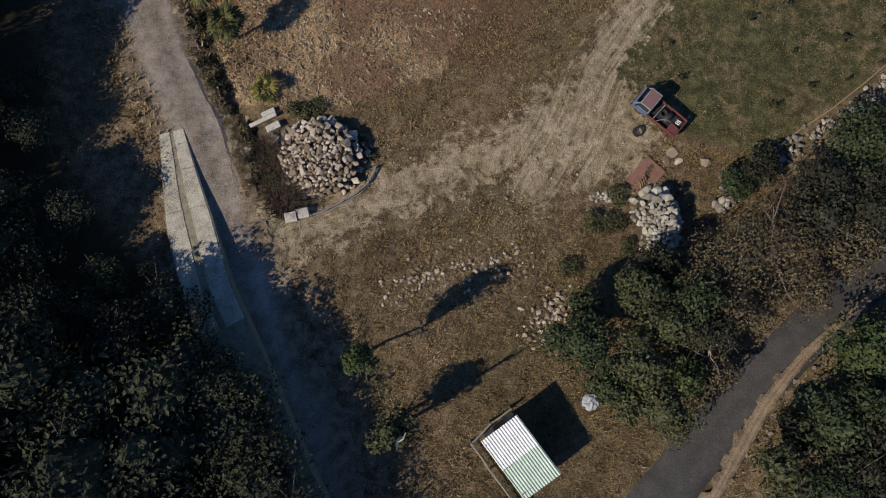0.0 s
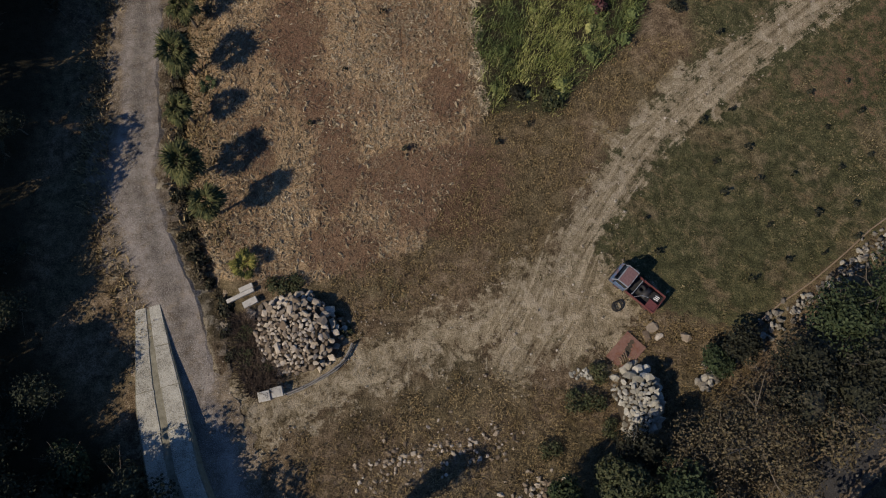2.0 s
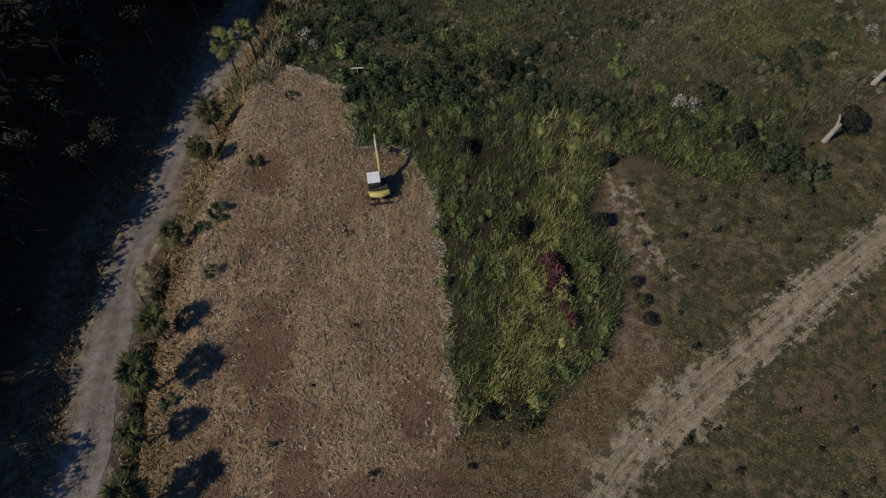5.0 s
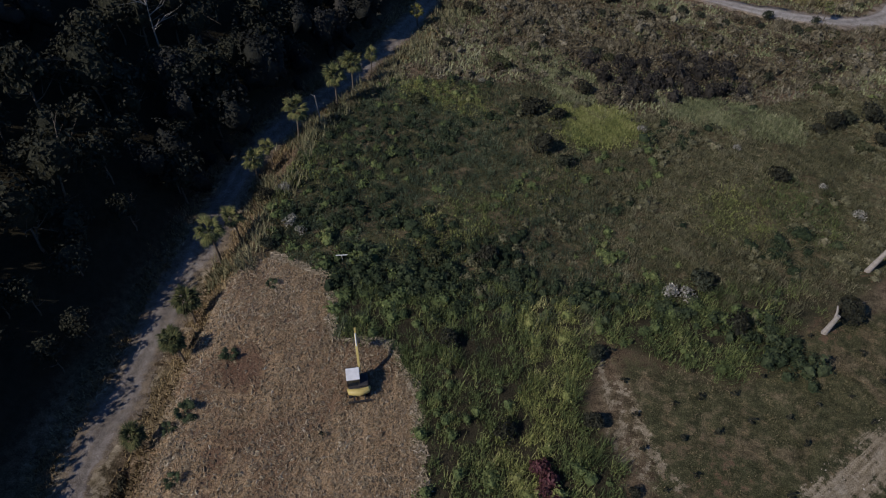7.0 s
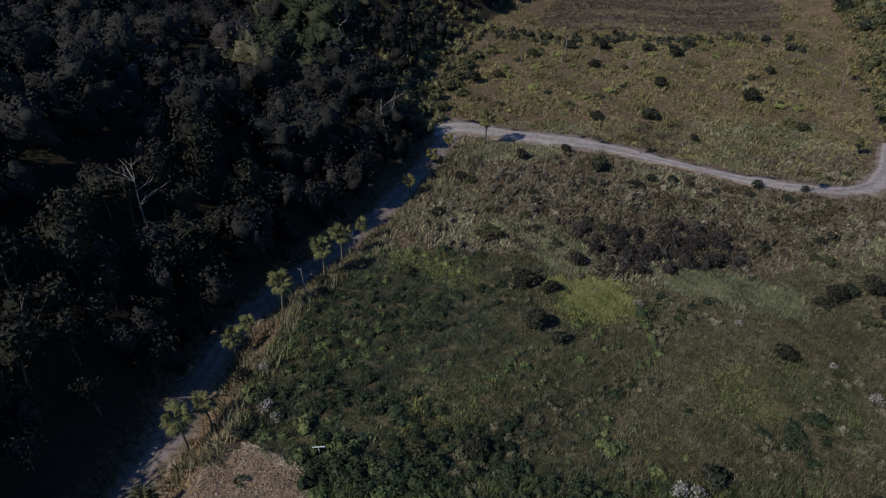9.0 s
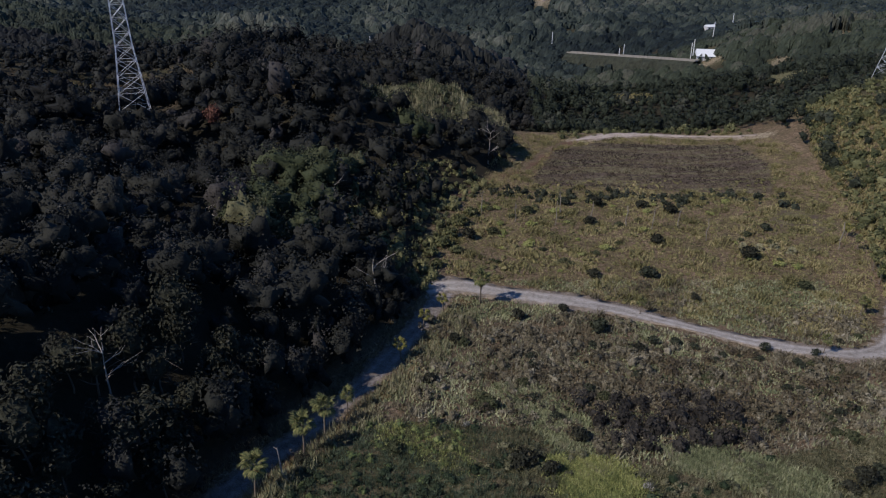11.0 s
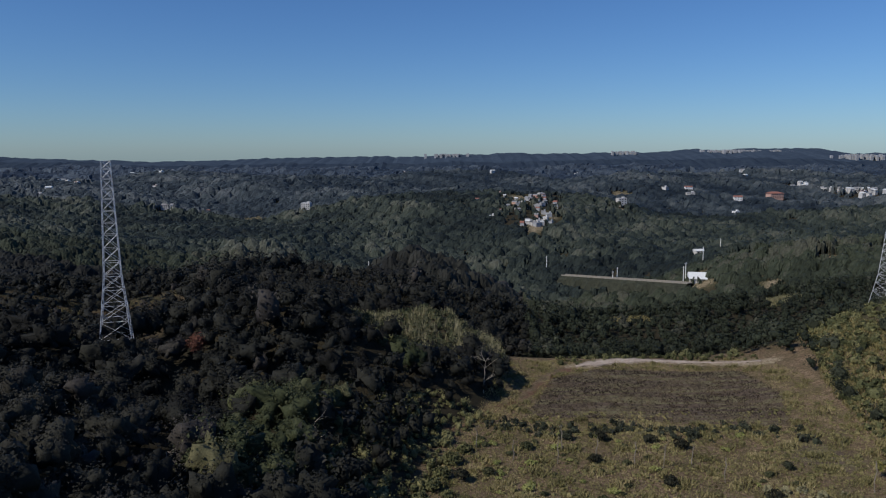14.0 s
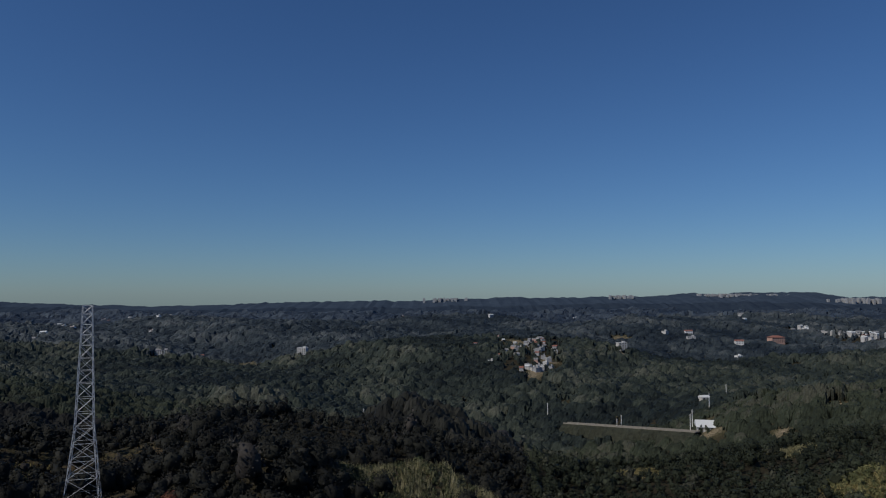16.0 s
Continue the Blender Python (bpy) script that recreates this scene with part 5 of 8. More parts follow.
woods("tawny_brushwood", (bv, bf, 0.8 * bt + 0.08), M_BRUSH, "tawny dry brushwood on the slope", "brush")
bx, by = places(rng, 520, 24, 52, 94, 117, lambda x, y: poly_inside(x, y, THICKET))
bv, bf, bt = merged_crowns(rng, bx[:150], by[:150], 1.25, 1.7, 8, 130, 0.12, 0.5)
woods("dark_brushwood", (bv, bf, 0.7 * bt - 0.1), M_DARK_BRUSH, "thicket of dark grey-brown brushwood on the slope", "brush")
for name, mat, label, n, bed, tall in (
    ("yellow_belt", M_YELLOW_WEED, "belt of yellow-green grass below the brushwood", 2600, [(16, 117), (23, 115), (27.5, 101), (26, 97.5), (22, 99), (19, 108)], 0.5),
    ("lime_patch", M_LIME_WEED, "bright patch of lime-green low weeds", 3600, [(20.5, 96.5), (28.8, 96), (30.5, 90.5), (26, 86.8), (21.5, 89.5)], 0.34),
    ("pale_belt", M_YELLOW_WEED, "pale dry yellow grass below the brushwood", 3000, [(35, 98.6), (44, 97.5), (52, 91.5), (50, 87.5), (43, 90), (36, 94)], 0.5)):
    gx, gy = places(rng, 3 * n, min(q[0] for q in bed) - 1, max(q[0] for q in bed) + 1, min(q[1] for q in bed) - 1, max(q[1] for q in bed) + 1, lambda x, y: poly_inside(x + rng.normal(0, 0.7, len(x)), y + rng.normal(0, 0.7, len(x)), bed))
    gv, gf = tufts(rng, gx[:n], gy[:n], tall, 6, 0.07, 0.8, 0.3, zoff=0.1)
    woods(name, (gv, gf, drift(gv[:, 0], gv[:, 1]) * 0.8 + (0.05 if name == "lime_patch" else -0.05)), mat, label, "grass")
blanket("yellow_grass", tufts(rng, x[sel >= -0.1], y[sel >= -0.1], 0.5, 6, 0.12, 0.8, 0.4), M_YELLOW_WEED, "yellowish green grass in patches on the slope", "grass")
x, y = places(rng, 36000, 0, 125, 132, 282, lambda x, y: poly_inside(x, y, MEADOW) & ~poly_inside(x, y, FALLOW) & (line_dist(x, y, CROSS) > 2.5 + 0.02 * (90 - x) + 0.5 * np.sin(x * 0.9)) & (line_dist(x, y, RIM) > 3.5) & (line_dist(x, y, [(33, 236), (42, 258), (52, 272)]) > 1.6))
blanket("meadow_grass", tufts(rng, x, y, 0.3 + 0.95 * np.clip(np.sin(x * 0.5 + 1.4 * np.sin(y * 0.3)) * np.sin(y * 0.45), 0, 1), 6, 0.13, 0.9, 0.5), M_MEADOW, "yellow-green meadow grass beyond the track", "grass")
x, y = places(rng, 5200, 2, 120, 128, 225, lambda x, y: poly_inside(x, y, MEADOW) & (line_dist(x, y, CROSS) > 2.8 + 0.02 * (90 - x)) & (np.sin(x * 0.23 + 1.6 * np.sin(y * 0.19)) + np.sin(y * 0.31 + 1.2 * np.sin(x * 0.13)) + rng.normal(0, 0.5, len(x)) > -0.2))
v, f, tone = merged_crowns(rng, x, y, 0.7, 0.55, 5, 26, 0.155, 0.05, (0.5, 0.75))
woods("meadow_tussocks", (v, f, 0.45 * tone - 0.1 + 0.1 * np.sin(v[:, 0] * 0.11 + 2 * np.sin(v[:, 1] * 0.07)).astype(np.float32)), M_MEADOW, "yellow-green tussocks crowding the meadow", "grass")
x, y = places(rng, 1500, 14, 100, 194, 224, lambda x, y: poly_inside(x, y, MEADOW) & (np.abs(y - 213 + 0.1 * (x - 30) + 3 * np.sin(x * 0.2)) < 4.5))
v, f, tone = merged_crowns(rng, x[:150], y[:150], 1.0, 1.2, 6, 60, 0.2, 0.3)
woods("meadow_thicket", (v, f, tone), M_EDGE_LEAF, "ragged belt of dark low bushes across the meadow", "bushes")
x, y = places(rng, 9000, 28, 112, 205, 275, lambda x, y: poly_inside(x, y, FALLOW))
v, f = tufts(rng, x, y, 0.4, 4, 0.2, 0.8, 0.5)
bands = 0.22 * np.sin((v[:, 1] + 0.12 * v[:, 0]) * 0.5 + np.sin(v[:, 0] * 0.09)) + 0.2 * np.sin(v[:, 0] * 0.11 + 2 * np.sin(v[:, 1] * 0.17))
woods("fallow_stubble", (v, f, bands.astype(np.float32)), M_STUBBLE, "dark brown stubble in bands on the fallow field", "stubble")


def verge(x, y):
    u = x - np.interp(y, ROAD_Y, ROAD_X)
    return ((u > 2.6) & (u < 6.5) & (y > 16)) | ((u < -2.4) & (u > -4.6) & (x > np.interp(y, FOOT_Y, FOOT_X) - 2))


x, y = places(rng, 40000, -34, 16, 9, 150, verge)
blanket("verge_grass", tufts(rng, x, y, 0.45, 6, 0.07, 0.8, 0.25), M_DRY_WEED, "withered grass along the gravel track", "grass")
x, y = places(rng, 17000, -12, 24, -16, 10, lambda x, y: (x > np.interp(y, ROAD_Y, ROAD_X) + 6) & (line_dist(x, y, LANE) > 2.4) & (line_dist(x, y, DRIVE) > 3.2 + 0.8 * np.sin(x * 1.7)) & (np.hypot(x - 10, y - 11) > 5.5))
blanket("rough_grass", tufts(rng, x, y, 0.27, 7, 0.03, 0.9, 0.24), M_DRY_WEED, "rough brown grass round the shed", "grass")
x, y = places(rng, 48000, 11, 60, 9, 60, lambda x, y: poly_inside(x, y, GRASS) & (rng.random(len(x)) > 0.5 * bell(x, y, 21, 46, 5, 9)) & (line_dist(x, y, TRACK) > 2.0))
blanket("short_grass", tufts(rng, x, y, 0.14, 3, 0.05, 0.9, 0.2), M_SHORT_GRASS, "short grass on the open field", "grass")
x, y = places(rng, 30000, -8, 25, 9, 34, lambda x, y: ~poly_inside(x, y, STRAW) & ~poly_inside(x, y, WEEDS) & ~poly_inside(x, y, GRASS) & (line_dist(x, y, TRACK) > 1.8) & (line_dist(x, y, DRIVE) > 3) & (np.hypot(x - 11, y - 11) > 5))
tagged(soup("thin_grass", *tufts(rng, x, y, 0.18, 4, 0.045, 0.9, 0.2), M_DRY_WEED), "thin dry grass on bare ground", "grass", kind="stuff")
x, y = places(rng, 5200, -13, 14, 2, 20, lambda x, y: ((line_dist(x, y, DRIVE) < 5) | (np.hypot(x - 9, y - 12) < 7)) & (np.sin(x * 0.9 + 2 * np.sin(y * 0.7)) + np.sin(y * 1.1 + x * 0.4) + rng.normal(0, 0.5, len(x)) > 0.1))
tagged(soup("clod_tufts", *tufts(rng, x, y, 0.1, 6, 0.03, 1.2, 0.09), M_SHORT_GRASS), "scattered dark tufts and clods on the bare yard", "grass", kind="stuff")
x, y = places(rng, 9000, 16, 72, 100, 130, lambda x, y: (np.hypot((x - 42) / 26, (y - 114) / 12) < 1) & (np.sin(x * 0.5 + 2 * np.sin(y * 0.35)) + np.sin(y * 0.6 + x * 0.2) > -0.2))
tagged(soup("dark_brush", *carpet(rng, x, y, 1.3, 0.26, 0.8), M_BROWN_LEAF), "dark leafy brush in clumps on the slope", "brush", kind="stuff")
x, y = places(rng, 900, -132, -104, 250, 288, lambda x, y: np.hypot(x + 118, (y - 268) * 0.6) < 11)
tagged(soup("clearing_grass", *tufts(rng, x, y, 0.7, 5, 0.3, 0.8, 0.6), M_MEADOW), "light green grass in a clearing of the woods", "grass", kind="stuff")
x, y = places(rng, 2600, 92, 130, 392, 440, lambda x, y: np.hypot(x - 110, (y - 412) * 0.75) < 13)
tagged(soup("hill_field", *tufts(rng, x, y, 0.5, 5, 0.25, 0.8, 0.5), M_MEADOW), "small light green field among the valley woods", "grass", kind="stuff")
x, y = scatter(rng, -34, 36, 242, 336, 3.2, shoulder)
woods("shoulder_scrub", merged_crowns(rng, x, y, 1.9, 2.2, 6, 80, 0.3, 0.9), M_OLIVE_LEAF, "olive scrub on the sunlit shoulder of the hill", "scrub")
x, y = places(rng, 7000, -34, 36, 242, 336, lambda x, y: shoulder(x, y) & (np.sin(x * 0.5 + np.sin(y * 0.4)) > -0.2))
tagged(soup("shoulder_reeds", *tufts(rng, x, y, 3.2, 5, 0.12, 0.35, 0.4), M_PLUME_GRASS), "tan reeds on the sunlit shoulder of the hill", "grass", kind="stuff")
x, y = places(rng, 2600, 170, 210, 395, 440, lambda x, y: np.hypot((x - 190) * 0.8, y - 409) < 12)
tagged(soup("hill_reeds", *tufts(rng, x, y, 2.2, 6, 0.2, 0.4, 0.5), M_PLUME_GRASS), "tan tall reeds on a bare scarp among the woods", "grass", kind="stuff")
x, y = scatter(rng, 92, 230, 150, 300, 3.0, scrub_slope)
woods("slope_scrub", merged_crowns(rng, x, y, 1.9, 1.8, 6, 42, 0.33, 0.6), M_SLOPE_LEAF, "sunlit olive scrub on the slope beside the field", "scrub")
x, y = scatter(rng, -20, 40, 152, 240, 2.4, lambda x, y: (np.interp(y, FOOT_Y, FOOT_X) - x > -3.5) & poly_inside(x, y, HOLLOW))
v, f, tone = merged_crowns(rng, x, y, 1.7, 1.9, 6, 110, 0.17, 0.8)
ex, ey = scatter(rng, 50, 116, 268, 300, 2.6, lambda x, y: (line_dist(x, y, RIM) < 13) & (y > 2.5 + np.interp(x, [q[0] for q in RIM], [q[1] for q in RIM])) & (np.sin(x * 0.5 + y) > -0.7))
woods("rim_scrub", merged_crowns(rng, ex, ey, 1.5, 1.5, 6, 70, 0.2, 0.5), M_SLOPE_LEAF, "low light green scrub behind the bare bank", "scrub")
# Tone raised as well, to colour in the sunlight on the hollow.
woods("corner_scrub", (v, f, 0.7 * tone + 0.12), M_SLOPE_LEAF, "lighter green scrub between the woods and the meadow", "scrub")
x, y = places(rng, 400, 112, 190, 150, 296, scrub_slope)
woods("slope_bushes", merged_crowns(rng, x[:110], y[:110], 2.3, 2.6, 8, 150, 0.22, 1.2), M_EDGE_LEAF, "dark green bushes among the scrub of the sunny slope", "bushes")
x, y = places(rng, 16000, 90, 150, 150, 290, lambda x, y: x > np.interp(y, [150, 200, 240, 262, 300], [94, 112, 121, 130, 140]))
tagged(soup("slope_grass", *tufts(rng, x, y, 0.9, 4, 0.25, 0.8, 0.5), M_MEADOW), "yellow-green tall grass on the slope beside the field", "grass", kind="stuff")
x, y = places(rng, 5000, 8, 60, -18, 24, lambda x, y: (np.abs(line_dist(x, y, LANE) - 2.4) < 0.55))
tagged(soup("lane_grass", *tufts(rng, x, y, 0.3, 5, 0.06, 0.9, 0.2), M_DRY_WEED), "withered grass along the lane edges", "grass", kind="stuff")
x, y = places(rng, 9000, -24, 16, 64, 146, lambda x, y: (x - np.interp(y, ROAD_Y, ROAD_X) > 3.0) & (x - np.interp(y, ROAD_Y, ROAD_X) < 9.5) & (np.sin(y * 0.5) + np.sin(x * 0.9 + y * 0.21) > -0.5))
tagged(soup("reed_grass", *tufts(rng, x, y, 1.15, 6, 0.07, 0.7, 0.35), M_PLUME_GRASS), "tall pale reed grass on the bank above the track", "grass", kind="stuff")
x, y = places(rng, 16000, -16, 62, 2, 60, lambda x, y: ((line_dist(x, y, TRACK) < 2.4) | (line_dist(x, y, DRIVE) < 4.5) | (np.hypot(x - 11, y - 11) < 6.5) | (line_dist(x, y, list(zip(ROAD_X, ROAD_Y))) < 3.4)) & (np.sin(x * 1.3 + 2 * np.sin(y)) + np.sin(y * 1.7 + x) > -0.4))
s = rng.uniform(0.025, 0.065, len(x)) * np.where(rng.random(len(x)) < 0.08, 1.9, 1)
bv, bf = ico(1)
v = bv[None] * s[:, None, None] * rng.uniform(0.7, 1.2, (len(x), len(bv), 1)) * (1, 1, 0.7) + np.stack([x, y, land(x, y) + 0.1], 1)[:, None]
tagged(soup("loose_gravel", v.reshape(-1, 3), (bf[None] + 12 * np.arange(len(x))[:, None, None]).reshape(-1, 3), M_HEAP_STONE), "loose gravel and clods on the tracks", "gravel", kind="stuff")


# ---- building kit ----
class Form:
    """Shapes gathered into one mesh."""

    def __init__(self):
        self.bm = bmesh.new()

    def box(self, size, at=(0, 0, 0), rot=(0, 0, 0), bevel=0.0, taper=None):
        m = pose(*at, *rot) @ Matrix.Diagonal((*size, 1))
        made = bmesh.ops.create_cube(self.bm, size=1.0, matrix=m)["verts"]
        if taper:
            up = (pose(0, 0, 0, *rot) @ Vector((0, 0, 1))).normalized()
            c = Vector(at)
            for v in made:
                if (v.co - c).dot(up) > 0:
                    side = v.co - c - up * (v.co - c).dot(up)
                    v.co -= side * (1 - taper)
        if bevel:
            edges = list({e for v in made for e in v.link_edges})
            bmesh.ops.bevel(self.bm, geom=edges, offset=bevel, segments=2, affect="EDGES", profile=0.6)
        return self

    def tube(self, pts, radius, sides=8, close=True):
        rs = radius if isinstance(radius, (list, tuple)) else [radius] * len(pts)
        rings = []
        for j, p in enumerate(pts):
            d = Vector(pts[min(j + 1, len(pts) - 1)]) - Vector(pts[max(j - 1, 0)])
            q = d.to_track_quat("Z", "Y")
            rings.append([self.bm.verts.new(Vector(p) + q @ Vector((rs[j] * math.cos(a), rs[j] * math.sin(a), 0))) for a in (6.28318 * i / sides for i in range(sides))])
        for a, b in zip(rings, rings[1:]):
            for i in range(sides):
                self.bm.faces.new((a[i], a[(i + 1) % sides], b[(i + 1) % sides], b[i]))
        if close:
            self.bm.faces.new(rings[0][::-1]), self.bm.faces.new(rings[-1])
        return self

    def ring(self, at, big, small, axis="z", n=20, k=8):
        """A torus."""
        rows = []
        for i in range(n):
            a = 6.28318 * i / n
            row = []
            for j in range(k):
                b = 6.28318 * j / k
                p = ((big + small * math.cos(b)) * math.cos(a), (big + small * math.cos(b)) * math.sin(a), small * math.sin(b))
                p = p if axis == "z" else (p[2], p[0], p[1])
                row.append(self.bm.verts.new(Vector(at) + Vector(p)))
            rows.append(row)
        for i in range(n):
            for j in range(k):
                self.bm.faces.new((rows[i][j], rows[(i + 1) % n][j], rows[(i + 1) % n][(j + 1) % k], rows[i][(j + 1) % k]))
        return self

    def slab(self, pts, thick):
        """A flat outline of (x, y, z) corners with a thickness upwards."""
        lo = [self.bm.verts.new(p) for p in pts]
        hi = [self.bm.verts.new((p[0], p[1], p[2] + thick)) for p in pts]
        self.bm.faces.new(lo[::-1]), self.bm.faces.new(hi)
        for i in range(len(pts)):
            j = (i + 1) % len(pts)
            self.bm.faces.new((lo[i], lo[j], hi[j], hi[i]))
        return self

    def done(self, name, material, parent=None, label="", smooth=False, at=None):
        bmesh.ops.recalc_face_normals(self.bm, faces=self.bm.faces)
        me = bpy.data.meshes.new(name)
        self.bm.to_mesh(me)
        self.bm.free()
        me.materials.append(material)
        if smooth:
            me.polygons.foreach_set("use_smooth", [True] * len(me.polygons))
        ob = new(name, me)
        ob.parent = parent
        if at:
            ob.matrix_basis = at
        return tagged(ob, label)


def shared(name, me, parent, m, label=""):
    """An object of its own on a mesh that others use too."""
    ob = new(name, me)
    ob.parent = parent
    ob.matrix_basis = m
    return tagged(ob, label)


def stone_mesh(seed, count=15):
    """A broken fieldstone: flat faces that meet at worn corners."""
    r = random.Random(seed)
    bm = bmesh.new()
    sx, sy, sz = r.uniform(0.95, 1.3), r.uniform(0.75, 1.0), r.uniform(0.6, 0.85)
    for _ in range(count):
        v = Vector((r.gauss(0, 1), r.gauss(0, 1), r.gauss(0, 1))).normalized() * r.uniform(0.5, 0.62)
        bm.verts.new((v.x * sx, v.y * sy, v.z * sz))
    made = bmesh.ops.convex_hull(bm, input=bm.verts)
    loose = [v for v in bm.verts if not v.link_faces]
    bmesh.ops.delete(bm, geom=loose, context="VERTS")
    bmesh.ops.dissolve_limit(bm, angle_limit=0.3, verts=bm.verts, edges=bm.edges)
    bmesh.ops.triangulate(bm, faces=bm.faces)
    me = bpy.data.meshes.new("stone")
    bm.to_mesh(me)
    bm.free()
    return me


STONES = {}


def stones(mat):
    if mat.name not in STONES:
        STONES[mat.name] = [stone_mesh(i + 3, 13 + i % 6) for i in range(12)]
        for me in STONES[mat.name]:
            me.materials.append(mat)
    return STONES[mat.name]


def lay_stones(parent, spots, mat, rnd):
    """Stones at (x, y, z, size) as parts of their heap or wall."""
    for x, y, z, s in spots:
        m = pose(x, y, z, rnd.uniform(-25, 25), rnd.uniform(-25, 25), rnd.uniform(0, 360)) @ Matrix.Diagonal((s * rnd.uniform(0.85, 1.3), s, s * rnd.uniform(0.55, 0.9), 1))
        shared("stone", rnd.choice(stones(mat)), parent, m)


def steel_paint(name, a, b, rust=(0.11, 0.05, 0.034), amount=0.5, rough=0.5):
    m = Nodes(name, rough, 0, 0.4)
    at = m.coords(local=True)
    f = m.noise(2.2, 6, 0.7, at)
    c = m.ramp(m.noise(9, 3, 0.6, at), (0.3, a), (0.7, b))
    m.bump(f, 0.2, 0.01)
    r = m.remap(f, amount, amount + 0.1)
    return m.done(m.mix(r, c, m.ramp(m.noise(14, 3, 0.6, at), (0.3, rust), (0.7, tuple(1.8 * v for v in rust)))), m.remap(f, amount, amount + 0.1, rough, 0.9))


M_RUST = steel_paint("rusty_steel", (0.11, 0.052, 0.04), (0.17, 0.08, 0.06), rust=(0.09, 0.04, 0.028), amount=0.45, rough=0.85)
M_TRUCK_BLUE = steel_paint("weathered_blue_paint", (0.05, 0.09, 0.17), (0.12, 0.18, 0.27), amount=0.54)
M_TRUCK_ROOF = steel_paint("faded_maroon_paint", (0.12, 0.065, 0.065), (0.2, 0.12, 0.115), amount=0.62)
M_BLACK = plain("black_rubber", (0.012, 0.012, 0.013), (0.035, 0.034, 0.034), 9, 0.75)
M_DARK_STEEL = plain("dark_steel", (0.03, 0.03, 0.032), (0.075, 0.07, 0.068), 6, 0.55, 0.3)
M_STEEL = plain("galvanised_steel", (0.42, 0.43, 0.44), (0.62, 0.63, 0.64), 5, 0.45, 0.6)
M_WHITE = plain("white_paint", (0.6, 0.6, 0.59), (0.8, 0.8, 0.79), 2, 0.6)
M_YELLOW = steel_paint("yellow_machine_paint", (0.46, 0.36, 0.11), (0.6, 0.48, 0.17), amount=0.62)
M_GREEN_SHEET = plain("pale_green_sheet", (0.36, 0.46, 0.38), (0.5, 0.6, 0.51), 1.5, 0.5, bump=0.1)
M_WHITE_SHEET = plain("off_white_sheet", (0.6, 0.62, 0.6), (0.78, 0.8, 0.78), 1.5, 0.5, bump=0.1)
M_WOOD = plain("grey_timber", (0.15, 0.14, 0.125), (0.3, 0.28, 0.25), 5, 0.9, bump=0.5)
M_BLOCK = plain("cast_concrete", (0.34, 0.32, 0.28), (0.52, 0.5, 0.45), 4, 0.9, bump=0.4)
M_MOSSY = plain("mossy_concrete", (0.13, 0.12, 0.085), (0.27, 0.25, 0.185), 3, 0.95, bump=0.5)
M_HOSE = plain("brown_hose", (0.2, 0.14, 0.09), (0.32, 0.24, 0.16), 8, 0.7)
M_WALL_PALE = plain("rendered_wall", (0.4, 0.4, 0.39), (0.58, 0.57, 0.55), 0.6, 0.85)
M_WALL_PINK = plain("pink_wall", (0.42, 0.27, 0.22), (0.52, 0.35, 0.29), 0.6, 0.85)
M_ROOF_RED = plain("red_roof", (0.22, 0.1, 0.075), (0.32, 0.15, 0.11), 1.2, 0.85)
M_ROOF_GREY = plain("grey_roof", (0.2, 0.2, 0.2), (0.34, 0.34, 0.34), 1.2, 0.8)


def glass(name, tone):
    m = Nodes(name, 0.06, 0, 0.5)
    m.bump(m.noise(3, 2, 0.5, m.coords(local=True)), 0.03, 0.01)
    return m.done(m.ramp(m.noise(1.5, 2, 0.5, m.coords(local=True)), (0.4, tone), (0.6, tuple(1.4 * v for v in tone))))


M_GLASS = glass("dark_glass", (0.02, 0.025, 0.03))


